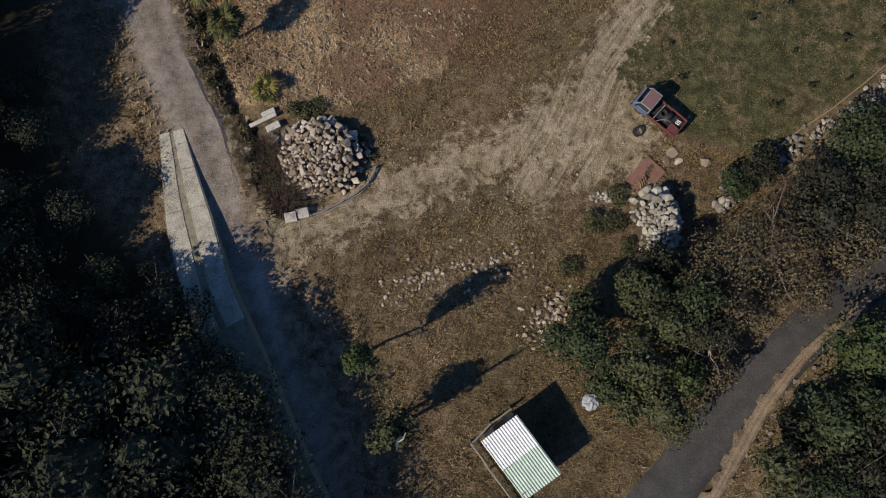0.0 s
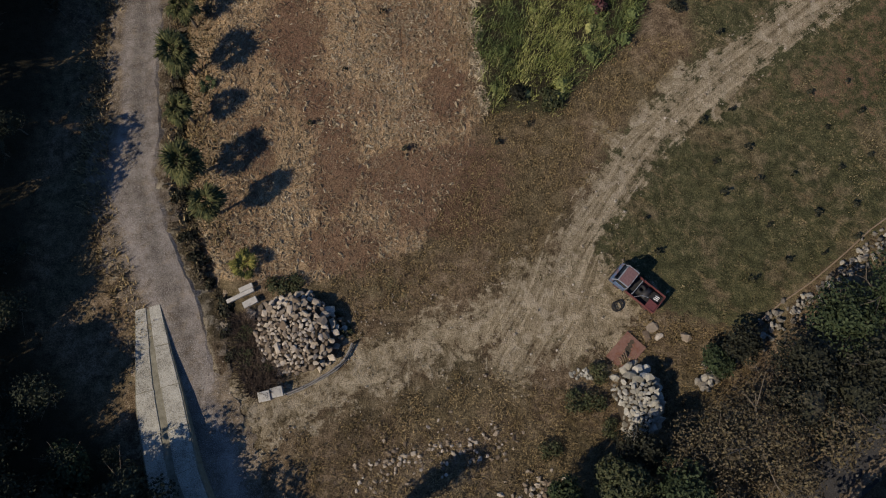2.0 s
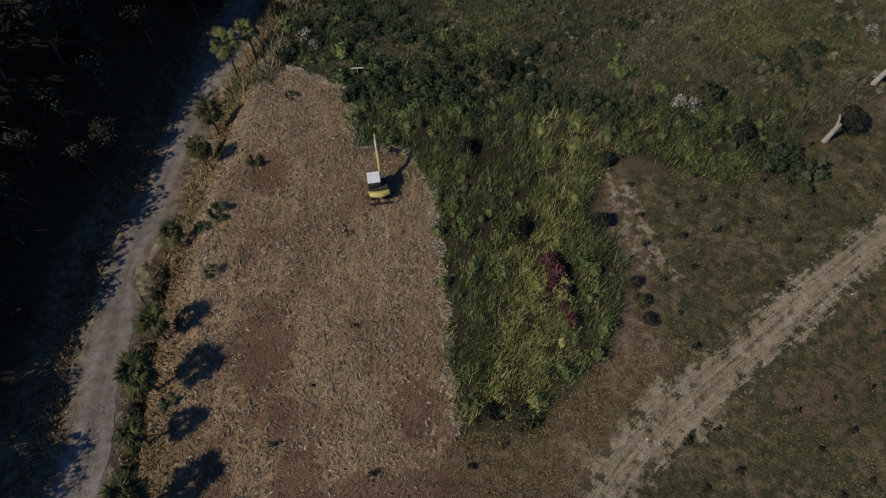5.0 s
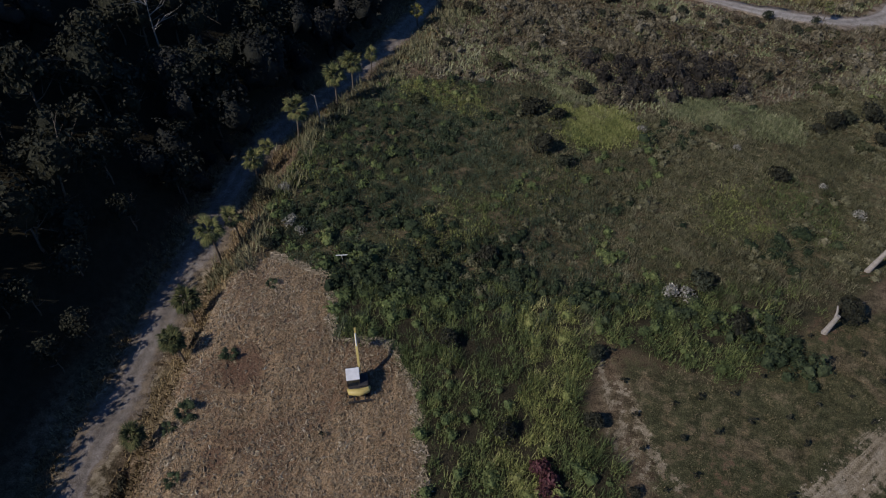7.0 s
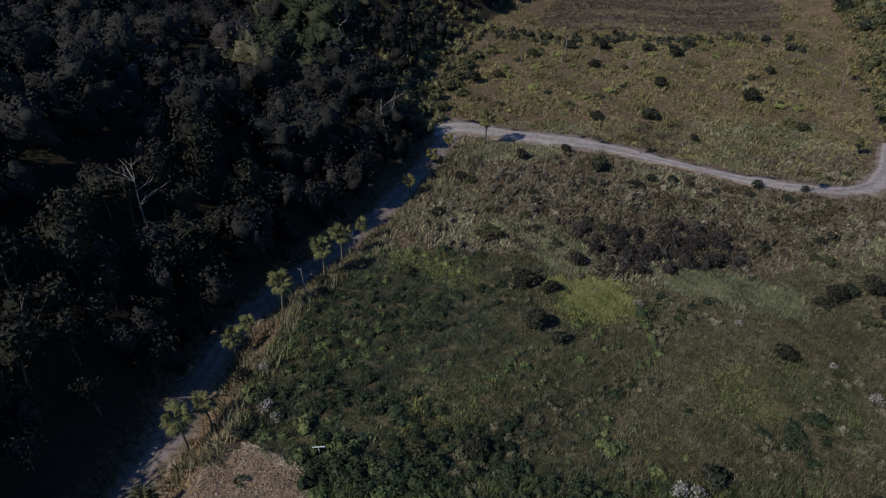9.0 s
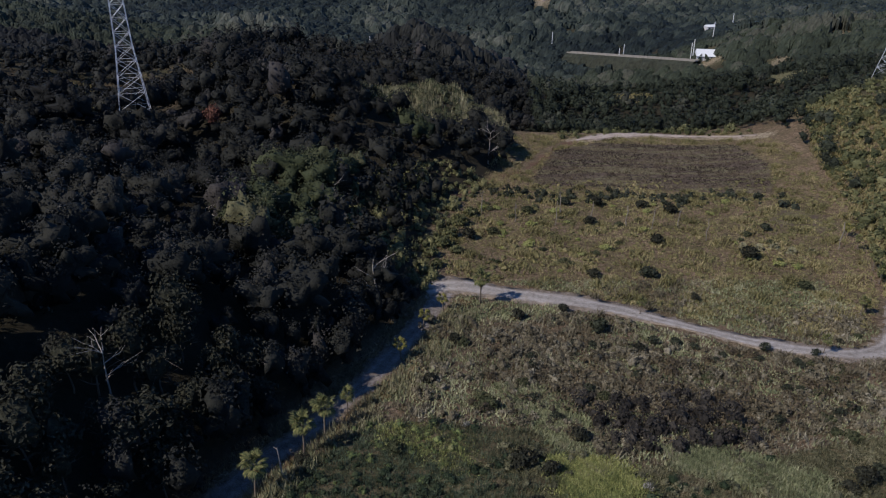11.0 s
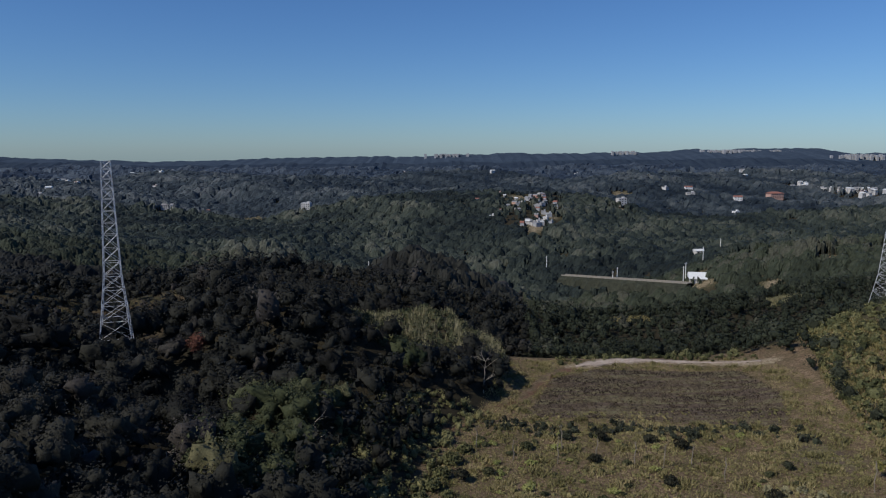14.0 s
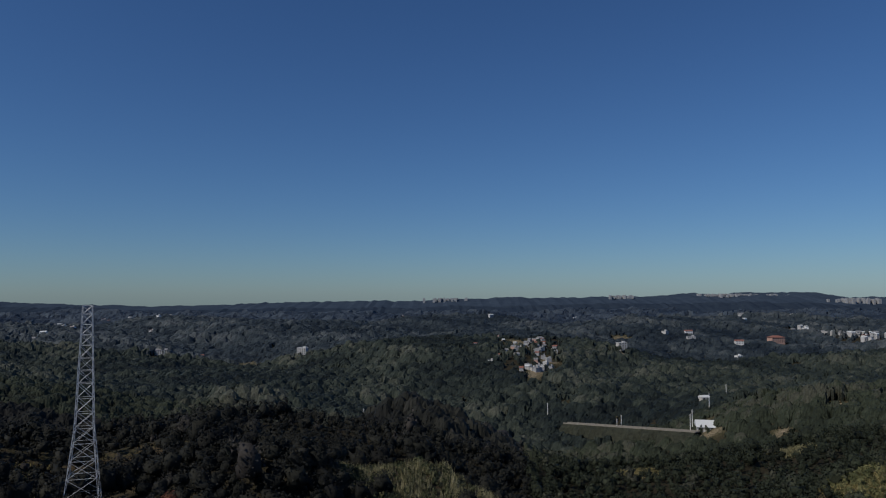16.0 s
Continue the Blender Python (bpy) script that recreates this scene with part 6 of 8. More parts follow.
# ---- concrete ramp, heap, walls ----
def concrete_ramp():
    top = tagged(new("road_concrete"), "old concrete ramp with two pale wheel strips", "road", kind="structure")
    line = [(-20.1, 11.5), (-19.15, 7.7), (-18.35, 4.8), (-16.6, -0.5), (-14.1, -5.2), (-10.2, -13.4), (-4, -24)]
    rise = [0.1, 0.35, 0.62, 1.1, 1.25, 1.3, 1.3]
    wide = [1.9, 2.7, 3.4, 3.6, 3.4, 3.3, 3.3]
    p = np.array(line)
    s = np.concatenate([[0], np.cumsum(np.hypot(*np.diff(p, axis=0).T))])

    def at(t, off):
        x, y = np.interp(t, s, p[:, 0]), np.interp(t, s, p[:, 1])
        x2, y2 = np.interp(t + 0.5, s, p[:, 0]), np.interp(t + 0.5, s, p[:, 1])
        if t + 0.5 > s[-1]:
            x2, y2 = x + 0.27, y - 0.42
        d = Vector((x2 - x, y2 - y)).normalized()
        z = float(land(x, y)) + np.interp(t, s, rise)
        return x - d.y * off, y + d.x * off, z

    def sweep(name, lo, hi, t0, t1, up, deep, mat, label=""):
        V, F = [], []
        ts = np.arange(t0, t1 + 0.01, (t1 - t0) / max(2, round((t1 - t0) / 0.8)))
        for t in ts:
            w = np.interp(t, s, wide) / 2
            a, b = at(t, lo * w), at(t, hi * w)
            V += [(a[0], a[1], a[2] + up), (b[0], b[1], b[2] + up), (b[0], b[1], b[2] - deep), (a[0], a[1], a[2] - deep)]
        for i in range(len(ts) - 1):
            for j in range(4):
                k = (j + 1) % 4
                F.append((4 * i + j, 4 * i + k, 4 * i + 4 + k, 4 * i + 4 + j))
        F += [(0, 1, 2, 3), (len(V) - 1, len(V) - 2, len(V) - 3, len(V) - 4)]
        tagged(soup(name, V, F, mat, parent=top), label)

    sweep("ramp_body", -1, 1, 0, s[-1], -0.05, 2.2, M_MOSSY)
    for k in range(5):
        t0, t1 = 0.05 + k * 3.05, min(0.05 + k * 3.05 + 3.0, s[-1])
        if t1 - t0 > 0.5:
            sweep("slab", -0.94, -0.16 - 0.03 * (k % 2), t0, t1, 0.0, 0.2, M_CONCRETE)
            sweep("slab", 0.12 + 0.03 * (k % 3), 0.94, t0, t1, 0.0, 0.2, M_CONCRETE)


concrete_ramp()
rnd = random.Random(5)


def mound(cx, cy, rx, ry, h, n, sizes, mat, label, rnd, steep=4.0, lean=0.0, gap_at=0.36):
    """A heap: its top broad, its sides steep; sizes(u, v, rnd) gives a stone's size at a place of the unit disc."""
    top = tagged(new("stone_heap"), label, "stone heap")
    top.matrix_basis = pose(cx, cy, 0)

    def crest(u, v):
        return h * (1 - min(1, math.hypot(u, v)) ** steep) * (1 + lean * u)

    spots, tries = [], 0
    while len(spots) < n and tries < n * 80:
        tries += 1
        a, r = rnd.uniform(0, 6.283), math.sqrt(rnd.uniform(0, 1))
        wob = 1 + 0.07 * math.sin(3 * a + 1) + 0.08 * math.sin(5 * a)
        u, v = r * math.cos(a) * wob, r * math.sin(a) * wob
        x, y, size = rx * u, ry * v, sizes(u, v, rnd)
        gap = min((math.hypot(x - q[0], y - q[1]) / (size + q[3]) for q in spots), default=9)
        if gap < gap_at:
            continue
        spots.append((x, y, stand(cx + x, cy + y) + crest(u, v) + rnd.uniform(-0.12, 0.1), size))
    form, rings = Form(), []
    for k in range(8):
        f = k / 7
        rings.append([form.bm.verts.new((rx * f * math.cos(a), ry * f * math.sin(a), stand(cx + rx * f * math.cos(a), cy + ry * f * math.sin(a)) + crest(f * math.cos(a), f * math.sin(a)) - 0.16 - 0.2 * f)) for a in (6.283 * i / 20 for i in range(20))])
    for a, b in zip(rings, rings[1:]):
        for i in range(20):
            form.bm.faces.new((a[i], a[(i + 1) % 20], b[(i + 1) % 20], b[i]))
    # Core added beneath the stones; its dark tone shows in the gaps.
    form.done("earth_core", M_SOIL, top, "dark core below the gaps between stones")
    lay_stones(top, spots, mat, rnd)
    return top


def heap_size(u, v, rnd):
    big = 0.27 + 0.2 * min(1, math.hypot(u + 0.1, v + 0.3)) ** 2 + 0.14 * max(0, u)
    return big * rnd.uniform(0.6, 1.35) * (1.5 if rnd.random() < 0.22 else 1)


def pile_size(u, v, rnd):
    return rnd.uniform(0.6, 0.95) if v > 0.5 else rnd.uniform(0.4, 0.7) if u > 0.3 else rnd.uniform(0.28, 0.5)


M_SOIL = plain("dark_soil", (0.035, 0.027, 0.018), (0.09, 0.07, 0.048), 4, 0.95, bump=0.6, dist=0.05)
mound(-9.0, 9.6, 3.45, 3.1, 1.75, 290, heap_size, M_HEAP_STONE, "heap of sun-bleached buff fieldstones beside the gravel track", rnd, 3.2, 0.25, 0.37)
mound(15.5, 4.7, 1.6, 2.6, 1.9, 150, pile_size, M_PALE_STONE, "heap of pale boulders beside the rusty plate", rnd, 5.0, 0.15, 0.32)


def stone_row(name, pts, label, category, mat, n, wide, s0, s1, lift, rnd):
    top = tagged(new(name), label, category)
    p = np.array(pts, float)
    s = np.concatenate([[0], np.cumsum(np.hypot(*np.diff(p, axis=0).T))])
    spots = []
    for k in range(n):
        t = s[-1] * (k + rnd.random()) / n
        x, y = np.interp(t, s, p[:, 0]) + rnd.gauss(0, wide), np.interp(t, s, p[:, 1]) + rnd.gauss(0, wide)
        q = rnd.uniform(s0, s1)
        spots.append((x, y, stand(x, y) + q * 0.12 + rnd.uniform(0, lift), q))
    lay_stones(top, spots, mat, rnd)
    return top


stone_row("stone_wall", [(24.2, 9.0), (27.6, 10.9), (31, 13.6), (35.7, 17.1), (40, 20.5), (46, 24.5)], "dry-stone retaining wall of grey stones along the field edge", "stone wall", M_WALL_STONE, 300, 0.48, 0.22, 0.46, 0.35, rnd)
stone_row("stone_wall", [(20.3, 5.8), (21.6, 7.0), (22.8, 7.8)], "short tumbled stretch of dry-stone wall by the shrubs", "stone wall", M_WALL_STONE, 44, 0.3, 0.3, 0.6, 0.3, rnd)
stone_row("rubble_bank", [(-4.2, -0.6), (-1, 0.5), (0.7, 1.4), (4.7, 2.0), (6.2, 1.3)], "line of loose rubble along the grassy bank", "rubble", M_HEAP_STONE, 190, 0.75, 0.1, 0.36, 0.08, rnd)
stone_row("rubble_bank", [(8.6, -0.6), (7.6, -2.0), (6.2, -3.5)], "spill of buff rubble below the bank", "rubble", M_HEAP_STONE, 120, 0.7, 0.12, 0.42, 0.1, rnd)
stone_row("rubble_bank", [(10.9, 6.7), (12.4, 6.3)], "few pale stones in the weeds", "rubble", M_PALE_STONE, 22, 0.3, 0.15, 0.35, 0.05, rnd)
stone_row("stone_kerb", [(28.5, -1.9), (24.8, -6.0), (22.2, -9.5), (20.2, -13)], "rough stone edging along the asphalt lane", "kerb", M_GREY_STONE, 48, 0.3, 0.12, 0.36, 0.1, rnd)
stone_row("stone_kerb", [(28.5, -1.9), (33, 1.5), (38, 5)], "rough stone edging along the bend of the lane", "kerb", M_GREY_STONE, 26, 0.3, 0.12, 0.36, 0.1, rnd)
for x, y, s in ((17.0, 9.9, 1.0), (16.6, 9.4, 0.75), (19.5, 9.4, 0.95), (-12.6, 10.9, 0.95), (-14.5, 10.1, 1.0), (-10.9, 6.0, 0.7), (17.5, 9.3, 0.6)):
    ob = shared("boulder", rnd.choice(stones(M_HEAP_STONE)), None, pose(x, y, stand(x, y, -0.06), 0, 0, rnd.uniform(0, 360)) @ Matrix.Diagonal((s, s, 0.55 * s, 1)))
    tagged(ob, "single buff slab of stone lying in the grass", "boulder", "loose boulders")

for x, y, a, ln, w, h in ((-13.35, 12.35, 26, 2.15, 0.3, 0.34), (-13.0, 12.95, 26, 1.05, 0.36, 0.3), (-12.6, 11.85, 28, 1.1, 0.5, 0.36)):
    f = Form().box((ln, w, h), bevel=0.03)
    tagged(f.done("concrete_beam", M_BLOCK, at=pose(x, y, stand(x, y) + h / 2 - 0.02, 0, 0, a)), "weathered concrete beam lying beside the stone heap", "beam", "concrete beams")
for x, y, a in ((-11.05, 5.05, 12), (-10.2, 5.35, 14)):
    f = Form().box((0.86, 0.72, 0.5), bevel=0.04)
    f.box((0.5, 0.3, 0.05), (0, 0, 0.26))
    tagged(f.done("concrete_block", M_BLOCK, at=pose(x, y, stand(x, y) + 0.22, 0, 0, a)), "grey concrete block at the corner of the heap", "block", "concrete blocks")


def rail_fence(pts, label, height=0.45, mat=None):
    top = tagged(new("rail_fence"), label, "fence")
    for (x0, y0), (x1, y1) in zip(pts, pts[1:]):
        z0, z1 = stand(x0, y0), stand(x1, y1)
        Form().tube([(x0, y0, z0 - 0.2), (x0, y0, z0 + height + 0.1)], 0.07, 6).done("post", mat or M_WOOD, top)
        Form().tube([(x0, y0, z0 + height), ((x0 + x1) / 2 + 0.05, (y0 + y1) / 2, (z0 + z1) / 2 + height - 0.04), (x1, y1, z1 + height)], 0.065, 6).done("rail", mat or M_WOOD, top)
        Form().tube([(x0 + 0.1, y0 - 0.1, z0 + height * 0.4), (x1 + 0.1, y1 - 0.1, z1 + height * 0.4)], 0.055, 6).done("rail", mat or M_WOOD, top)
    x1, y1 = pts[-1]
    Form().tube([(x1, y1, stand(x1, y1) - 0.2), (x1, y1, stand(x1, y1) + height + 0.1)], 0.07, 6).done("post", mat or M_WOOD, top)


rail_fence([(-9.6, 5.2), (-8.4, 5.7), (-7.3, 6.3), (-6.2, 7.0), (-5.5, 7.7), (-5.0, 8.8)], "low grey timber rails round the stone heap")
hose = [(24.0 + 2.6 * k, 9.6 + 1.95 * k + 0.15 * math.sin(2 * k)) for k in range(9)]
tagged(Form().tube([(x, y, stand(x, y) + 0.06) for x, y in hose], 0.06, 6).done("hose", M_HOSE), "long brown hose lying along the wall top", "hose")


# ---- rusty plate, coil, tub ----
def rust_plate():
    top = tagged(new("steel_plate"), "rusty steel plate with dark holes lying on the ground", "steel plate")
    Form().box((2.2, 1.6, 0.05), bevel=0.01).done("plate", M_RUST_PALE, top, at=pose(0, 0, 0.12))
    for k, (x, y, r) in enumerate(((0.75, 0.15, 0.16), (0.5, 0.1, 0.2), (0.2, 0.0, 0.24), (0.05, -0.1, 0.17), (-0.3, -0.15, 0.2), (-0.5, -0.3, 0.26))):
        q = random.Random(k)
        pts = [(x + r * q.uniform(0.6, 1.3) * math.cos(a), y + r * q.uniform(0.6, 1.2) * math.sin(a), 0.148) for a in (6.283 * i / 11 for i in range(11))]
        Form().slab(pts, 0.004 + 0.001 * k).done("hole", M_SOIL, top, "dark rusted-through patch")
    for k in range(4):
        Form().tube([(-0.85 + 0.2 * k, -0.3, 0.16), (-0.7 + 0.16 * k, -0.1, 0.42), (-0.6 + 0.2 * k, 0.1, 0.17)], 0.035, 5).done("scrap_bar", M_HOSE, top, "bent pale bar")
    for y in (-0.45, 0.45):
        Form().box((1.9, 0.1, 0.12), (0, y, 0.04)).done("bearer", M_WOOD, top)
    top.matrix_basis = pose(15.0, 8.2, stand(15.0, 8.2), 0, 0, 47) @ Matrix.Scale(1.12, 4)


M_RUST_PALE = steel_paint("pale_rust", (0.15, 0.078, 0.058), (0.22, 0.122, 0.092), rust=(0.12, 0.055, 0.036), amount=0.5, rough=0.9)
rust_plate()
f = Form()
for k in range(4):
    f.ring((0.03 * k, 0.02 * (k % 2), 0.05 + 0.075 * k), 0.36 - 0.03 * (k % 2), 0.035, n=22, k=6)
tagged(f.done("cable_coil", M_BLACK, at=pose(14.5, 11.55, stand(14.5, 11.5), 4, 3, 20)), "coil of black cable lying beside the truck", "cable coil")


def tub():
    top = tagged(new("water_tank"), "grey-blue tub under a crumpled cover on the dry grass", "tub")
    f = Form().tube([(0, 0, 0), (0, 0, 0.12), (0, 0, 0.7), (0, 0, 0.75)], [0.42, 0.46, 0.5, 0.48], 18)
    f.done("body", M_TUB, top, smooth=True)
    f = Form().tube([(0, 0, 0.72), (0, 0, 0.78), (0, 0, 0.86), (0, 0, 0.92)], [0.56, 0.5, 0.32, 0.1], 18)
    q = random.Random(4)
    for v in f.bm.verts:
        v.co += Vector((q.uniform(-0.07, 0.07), q.uniform(-0.07, 0.07), q.uniform(-0.06, 0.06)))
    f.done("cover", M_TUB, top, "crumpled grey cover")
    top.matrix_basis = pose(10.1, -7.9, stand(10.1, -7.9, 0.02))


M_TUB = plain("grey_plastic", (0.2, 0.22, 0.25), (0.42, 0.44, 0.47), 5, 0.6, bump=0.5, dist=0.03)
tub()


# ---- pickup truck ----
def wheel(parent, x, y, r=0.29, w=0.2):
    tyre = Form().ring((0, 0, 0), r - 0.09, 0.095, axis="x", n=18, k=8).done("tyre", M_BLACK)
    top = new("wheel")
    top.parent = parent
    top.matrix_basis = pose(x, y, r)
    tyre.parent = top
    Form().tube([(-w / 2, 0, 0), (-w / 2 + 0.03, 0, 0), (w / 2 - 0.03, 0, 0), (w / 2, 0, 0)], [r * 0.35, r * 0.62, r * 0.62, r * 0.35], 14).done("rim", M_RUST, top)


def truck():
    top = tagged(new("pickup_truck"), "old rusty small pickup truck with blue cab and black bed", "truck")
    for sx in (-0.66, 0.66):
        for y in (1.3, -1.25):
            wheel(top, sx, y, 0.33)
    f = Form()
    for sx in (-0.35, 0.35):
        f.box((0.1, 3.9, 0.14), (sx, 0, 0.5))
    f.box((1.2, 0.1, 0.1), (0, 1.3, 0.36)).box((1.2, 0.1, 0.1), (0, -1.25, 0.36))
    f.done("chassis", M_DARK_STEEL, top)
    Form().box((1.56, 1.3, 0.75), (0, 1.35, 0.9), bevel=0.08).done("cab_body", M_TRUCK_BLUE, top)
    Form().box((1.5, 0.2, 0.12), (0, 1.95, 1.24), (-20, 0, 0), bevel=0.04).done("bonnet", M_TRUCK_BLUE, top)
    for sx in (-0.7, 0.7):
        Form().tube([(sx, 1.92, 1.25), (sx * 0.95, 1.6, 1.95)], 0.045, 6).done("pillar", M_TRUCK_PALE, top)
        Form().tube([(sx, 0.72, 1.2), (sx * 0.95, 0.74, 1.95)], 0.05, 6).done("pillar", M_TRUCK_PALE, top)
        Form().box((0.07, 0.95, 0.07), (sx * 0.96, 1.17, 1.97), bevel=0.02).done("roof_rail", M_TRUCK_PALE, top, "pale grey-blue roof edge")
    for y in (0.72, 1.62):
        Form().box((1.36, 0.06, 0.07), (0, y, 1.97), bevel=0.02).done("roof_rail", M_TRUCK_PALE, top, "pale grey-blue roof edge")
    Form().box((1.26, 0.82, 0.06), (0, 1.17, 1.99), bevel=0.025).done("cab_roof", M_TRUCK_ROOF, top, "faded maroon roof panel")
    Form().box((1.28, 0.02, 0.74), (0, 1.77, 1.6), (-24, 0, 0)).done("windscreen", M_GLASS, top)
    for sx in (-0.69, 0.69):
        Form().box((0.02, 0.86, 0.62), (sx, 1.2, 1.6), (0, 3 if sx < 0 else -3, 0)).done("side_window", M_GLASS, top)
        Form().box((0.16, 0.08, 0.2), (sx * 1.22, 1.75, 1.42), bevel=0.02).done("wing_mirror", M_BLACK, top)
    Form().box((1.2, 0.02, 0.5), (0, 0.71, 1.6)).done("rear_window", M_GLASS, top)
    for sx in (-0.55, 0.55):
        Form().tube([(sx, 2.0, 0.95), (sx, 2.03, 0.95)], 0.11, 12).done("headlight", M_STEEL, top)
    Form().box((1.54, 0.1, 0.18), (0, 2.05, 0.6), bevel=0.02).done("bumper", M_DARK_STEEL, top)
    Form().box((1.5, 2.5, 0.06), (0, -0.62, 0.8)).done("bed_floor", M_BLACK, top, "black bed floor")
    for sx in (-0.76, 0.76):
        Form().box((0.06, 2.5, 0.42), (sx, -0.62, 0.98), bevel=0.015).done("bed_side", M_MAROON, top, "dull maroon bed side")
    Form().box((1.5, 0.06, 0.6), (0, 0.62, 1.08)).done("bed_front", M_BLACK, top)
    Form().box((1.5, 0.06, 0.42), (0, -1.88, 0.98), bevel=0.015).done("tailgate", M_MAROON, top, "dull maroon tailgate")
    Form().box((0.62, 0.75, 0.05), (-0.4, -1.45, 1.12), (6, 0, 0)).done("loose_panel", M_MAROON, top, "maroon panel lying on the bed")
    Form().tube([(-0.72, 0.18, 1.15), (-0.62, 0.16, 1.4), (0.55, 0.12, 1.42), (0.72, 0.14, 1.15)], 0.03, 6).done("bed_bow", M_TRUCK_PALE, top, "pale bent bow across the bed")
    Form().tube([(-0.72, -0.1, 1.15), (-0.3, -0.5, 1.3), (-0.1, -0.95, 1.2)], 0.02, 6).done("bed_bow", M_TRUCK_PALE, top, "pale bent bow across the bed")
    Form().ring((0.12, -0.2, 1.02), 0.25, 0.12, n=20, k=8).done("spare_tyre", M_BLACK, top, smooth=True)
    Form().tube([(-0.35, -0.55, 1.02), (0.45, -0.72, 1.04)], 0.24, 14).done("oil_drum", M_DARK_STEEL, top, smooth=True)
    Form().box((0.8, 0.5, 0.2), (0.2, -1.3, 0.95), (0, 0, 8), bevel=0.04).done("load_box", M_BLACK, top)
    for k in range(3):
        Form().tube([(0.15 + 0.13 * k, -1.62, 1.1), (0.1 + 0.13 * k, -1.28, 1.12)], 0.035, 6).done("pipe", M_WHITE, top, "short white pipe")
    top.matrix_basis = pose(15.95, 12.75, stand(15.95, 12.75, 0.02), 0, 0, 50)


M_MAROON = steel_paint("dull_maroon_paint", (0.1, 0.03, 0.03), (0.16, 0.055, 0.05), amount=0.62)
M_TRUCK_PALE = steel_paint("pale_grey_blue_paint", (0.17, 0.19, 0.225), (0.3, 0.325, 0.35), amount=0.54)
truck()


# ---- excavator ----
def excavator():
    top = tagged(new("excavator"), "small yellow excavator with white-roofed cab at the straw edge", "excavator")
    for sx in (-0.72, 0.72):
        f = Form().box((0.38, 2.05, 0.42), (0, 0, 0.3), bevel=0.16)
        for k in range(12):
            f.box((0.4, 0.06, 0.05), (0, -0.88 + 0.16 * k, 0.53)).box((0.4, 0.06, 0.05), (0, -0.88 + 0.16 * k, 0.07))
        f.done("track", M_BLACK, top, at=pose(sx, 0, 0))
    Form().box((1.1, 1.2, 0.3), (0, 0, 0.42), bevel=0.05).tube([(0, 0, 0.5), (0, 0, 0.72)], 0.42, 18).done("undercarriage", M_DARK_STEEL, top)
    f = Form().box((1.95, 0.08, 0.38), (0, -1.5, 0.26), bevel=0.02).box((0.12, 0.7, 0.12), (-0.45, -1.15, 0.35)).box((0.12, 0.7, 0.12), (0.45, -1.15, 0.35))
    f.done("dozer_blade", M_DARK_STEEL, top)
    Form().box((1.75, 1.7, 0.55), (0, -0.1, 1.0), bevel=0.16).done("house", M_DARK_STEEL, top)
    Form().tube([(-0.8, -0.55, 0.98), (-0.72, -0.85, 1.05), (0, -1.02, 1.08), (0.72, -0.85, 1.05), (0.8, -0.55, 0.98)], [0.22, 0.3, 0.34, 0.3, 0.22], 10).done("counterweight", M_YELLOW, top, "curved yellow counterweight", smooth=True)
    Form().box((0.8, 0.55, 0.28), (0.42, -0.35, 1.38), bevel=0.08).done("engine_hood", M_DARK_STEEL, top)
    cabin = Form().box((0.98, 1.25, 1.15), (-0.36, 0.22, 1.8), bevel=0.06).done("cabin", M_GLASS, top, "dark glazed cabin")
    f = Form()
    for sx in (-0.86, 0.13):
        for y in (-0.4, 0.84):
            f.box((0.07, 0.07, 1.2), (sx, y, 1.82))
    f.done("cabin_frame", M_DARK_STEEL, top)
    Form().box((1.12, 1.2, 0.1), (-0.36, 0.12, 2.44), bevel=0.04).done("cabin_roof", M_WHITE, top, "white cabin roof")
    boom = Form().box((0.2, 1.9, 0.3), (0.22, 1.35, 2.45), (58, 0, 0), bevel=0.03).box((0.2, 1.7, 0.26), (0.22, 2.55, 3.65), (30, 0, 0), bevel=0.03).done("boom", M_YELLOW, top)
    Form().tube([(0.22, 0.95, 1.1), (0.22, 1.75, 2.75)], 0.07, 8).done("boom_ram", M_STEEL, top)
    Form().box((0.17, 0.24, 2.1), (0.22, 3.55, 3.1), (-12, 0, 0), bevel=0.03).done("stick", M_YELLOW, top)
    Form().tube([(0.22, 2.1, 3.75), (0.22, 3.2, 4.2)], 0.055, 8).done("stick_ram", M_STEEL, top)
    f = Form().box((0.55, 0.5, 0.5), (0.22, 3.85, 1.85), (25, 0, 0), bevel=0.08)
    for k in range(4):
        f.box((0.06, 0.06, 0.2), (0.02 + 0.135 * k, 4.0, 1.58), (20, 0, 0))
    f.done("bucket", M_DARK_STEEL, top)
    top.matrix_basis = pose(-1.85, 49.75, stand(-1.85, 49.75, -0.03), 0, 0, 9) @ Matrix.Diagonal((1.02, 1.0, 0.86, 1))


excavator()


# ---- shed ----
def corrugated(width, length, pitch=0.2, depth=0.035):
    n = int(width / pitch * 6)
    xs = np.linspace(0, width, n)
    zs = depth * np.sin(xs / pitch * 6.283)
    V = [(x, y, z) for y in (0, length) for x, z in zip(xs, zs)] + [(x, y, z - 0.012) for y in (0, length) for x, z in zip(xs, zs)]
    F = [(i, i + 1, n + i + 1, n + i) for i in range(n - 1)] + [(2 * n + i + 1, 2 * n + i, 3 * n + i, 3 * n + i + 1) for i in range(n - 1)]
    return V, F


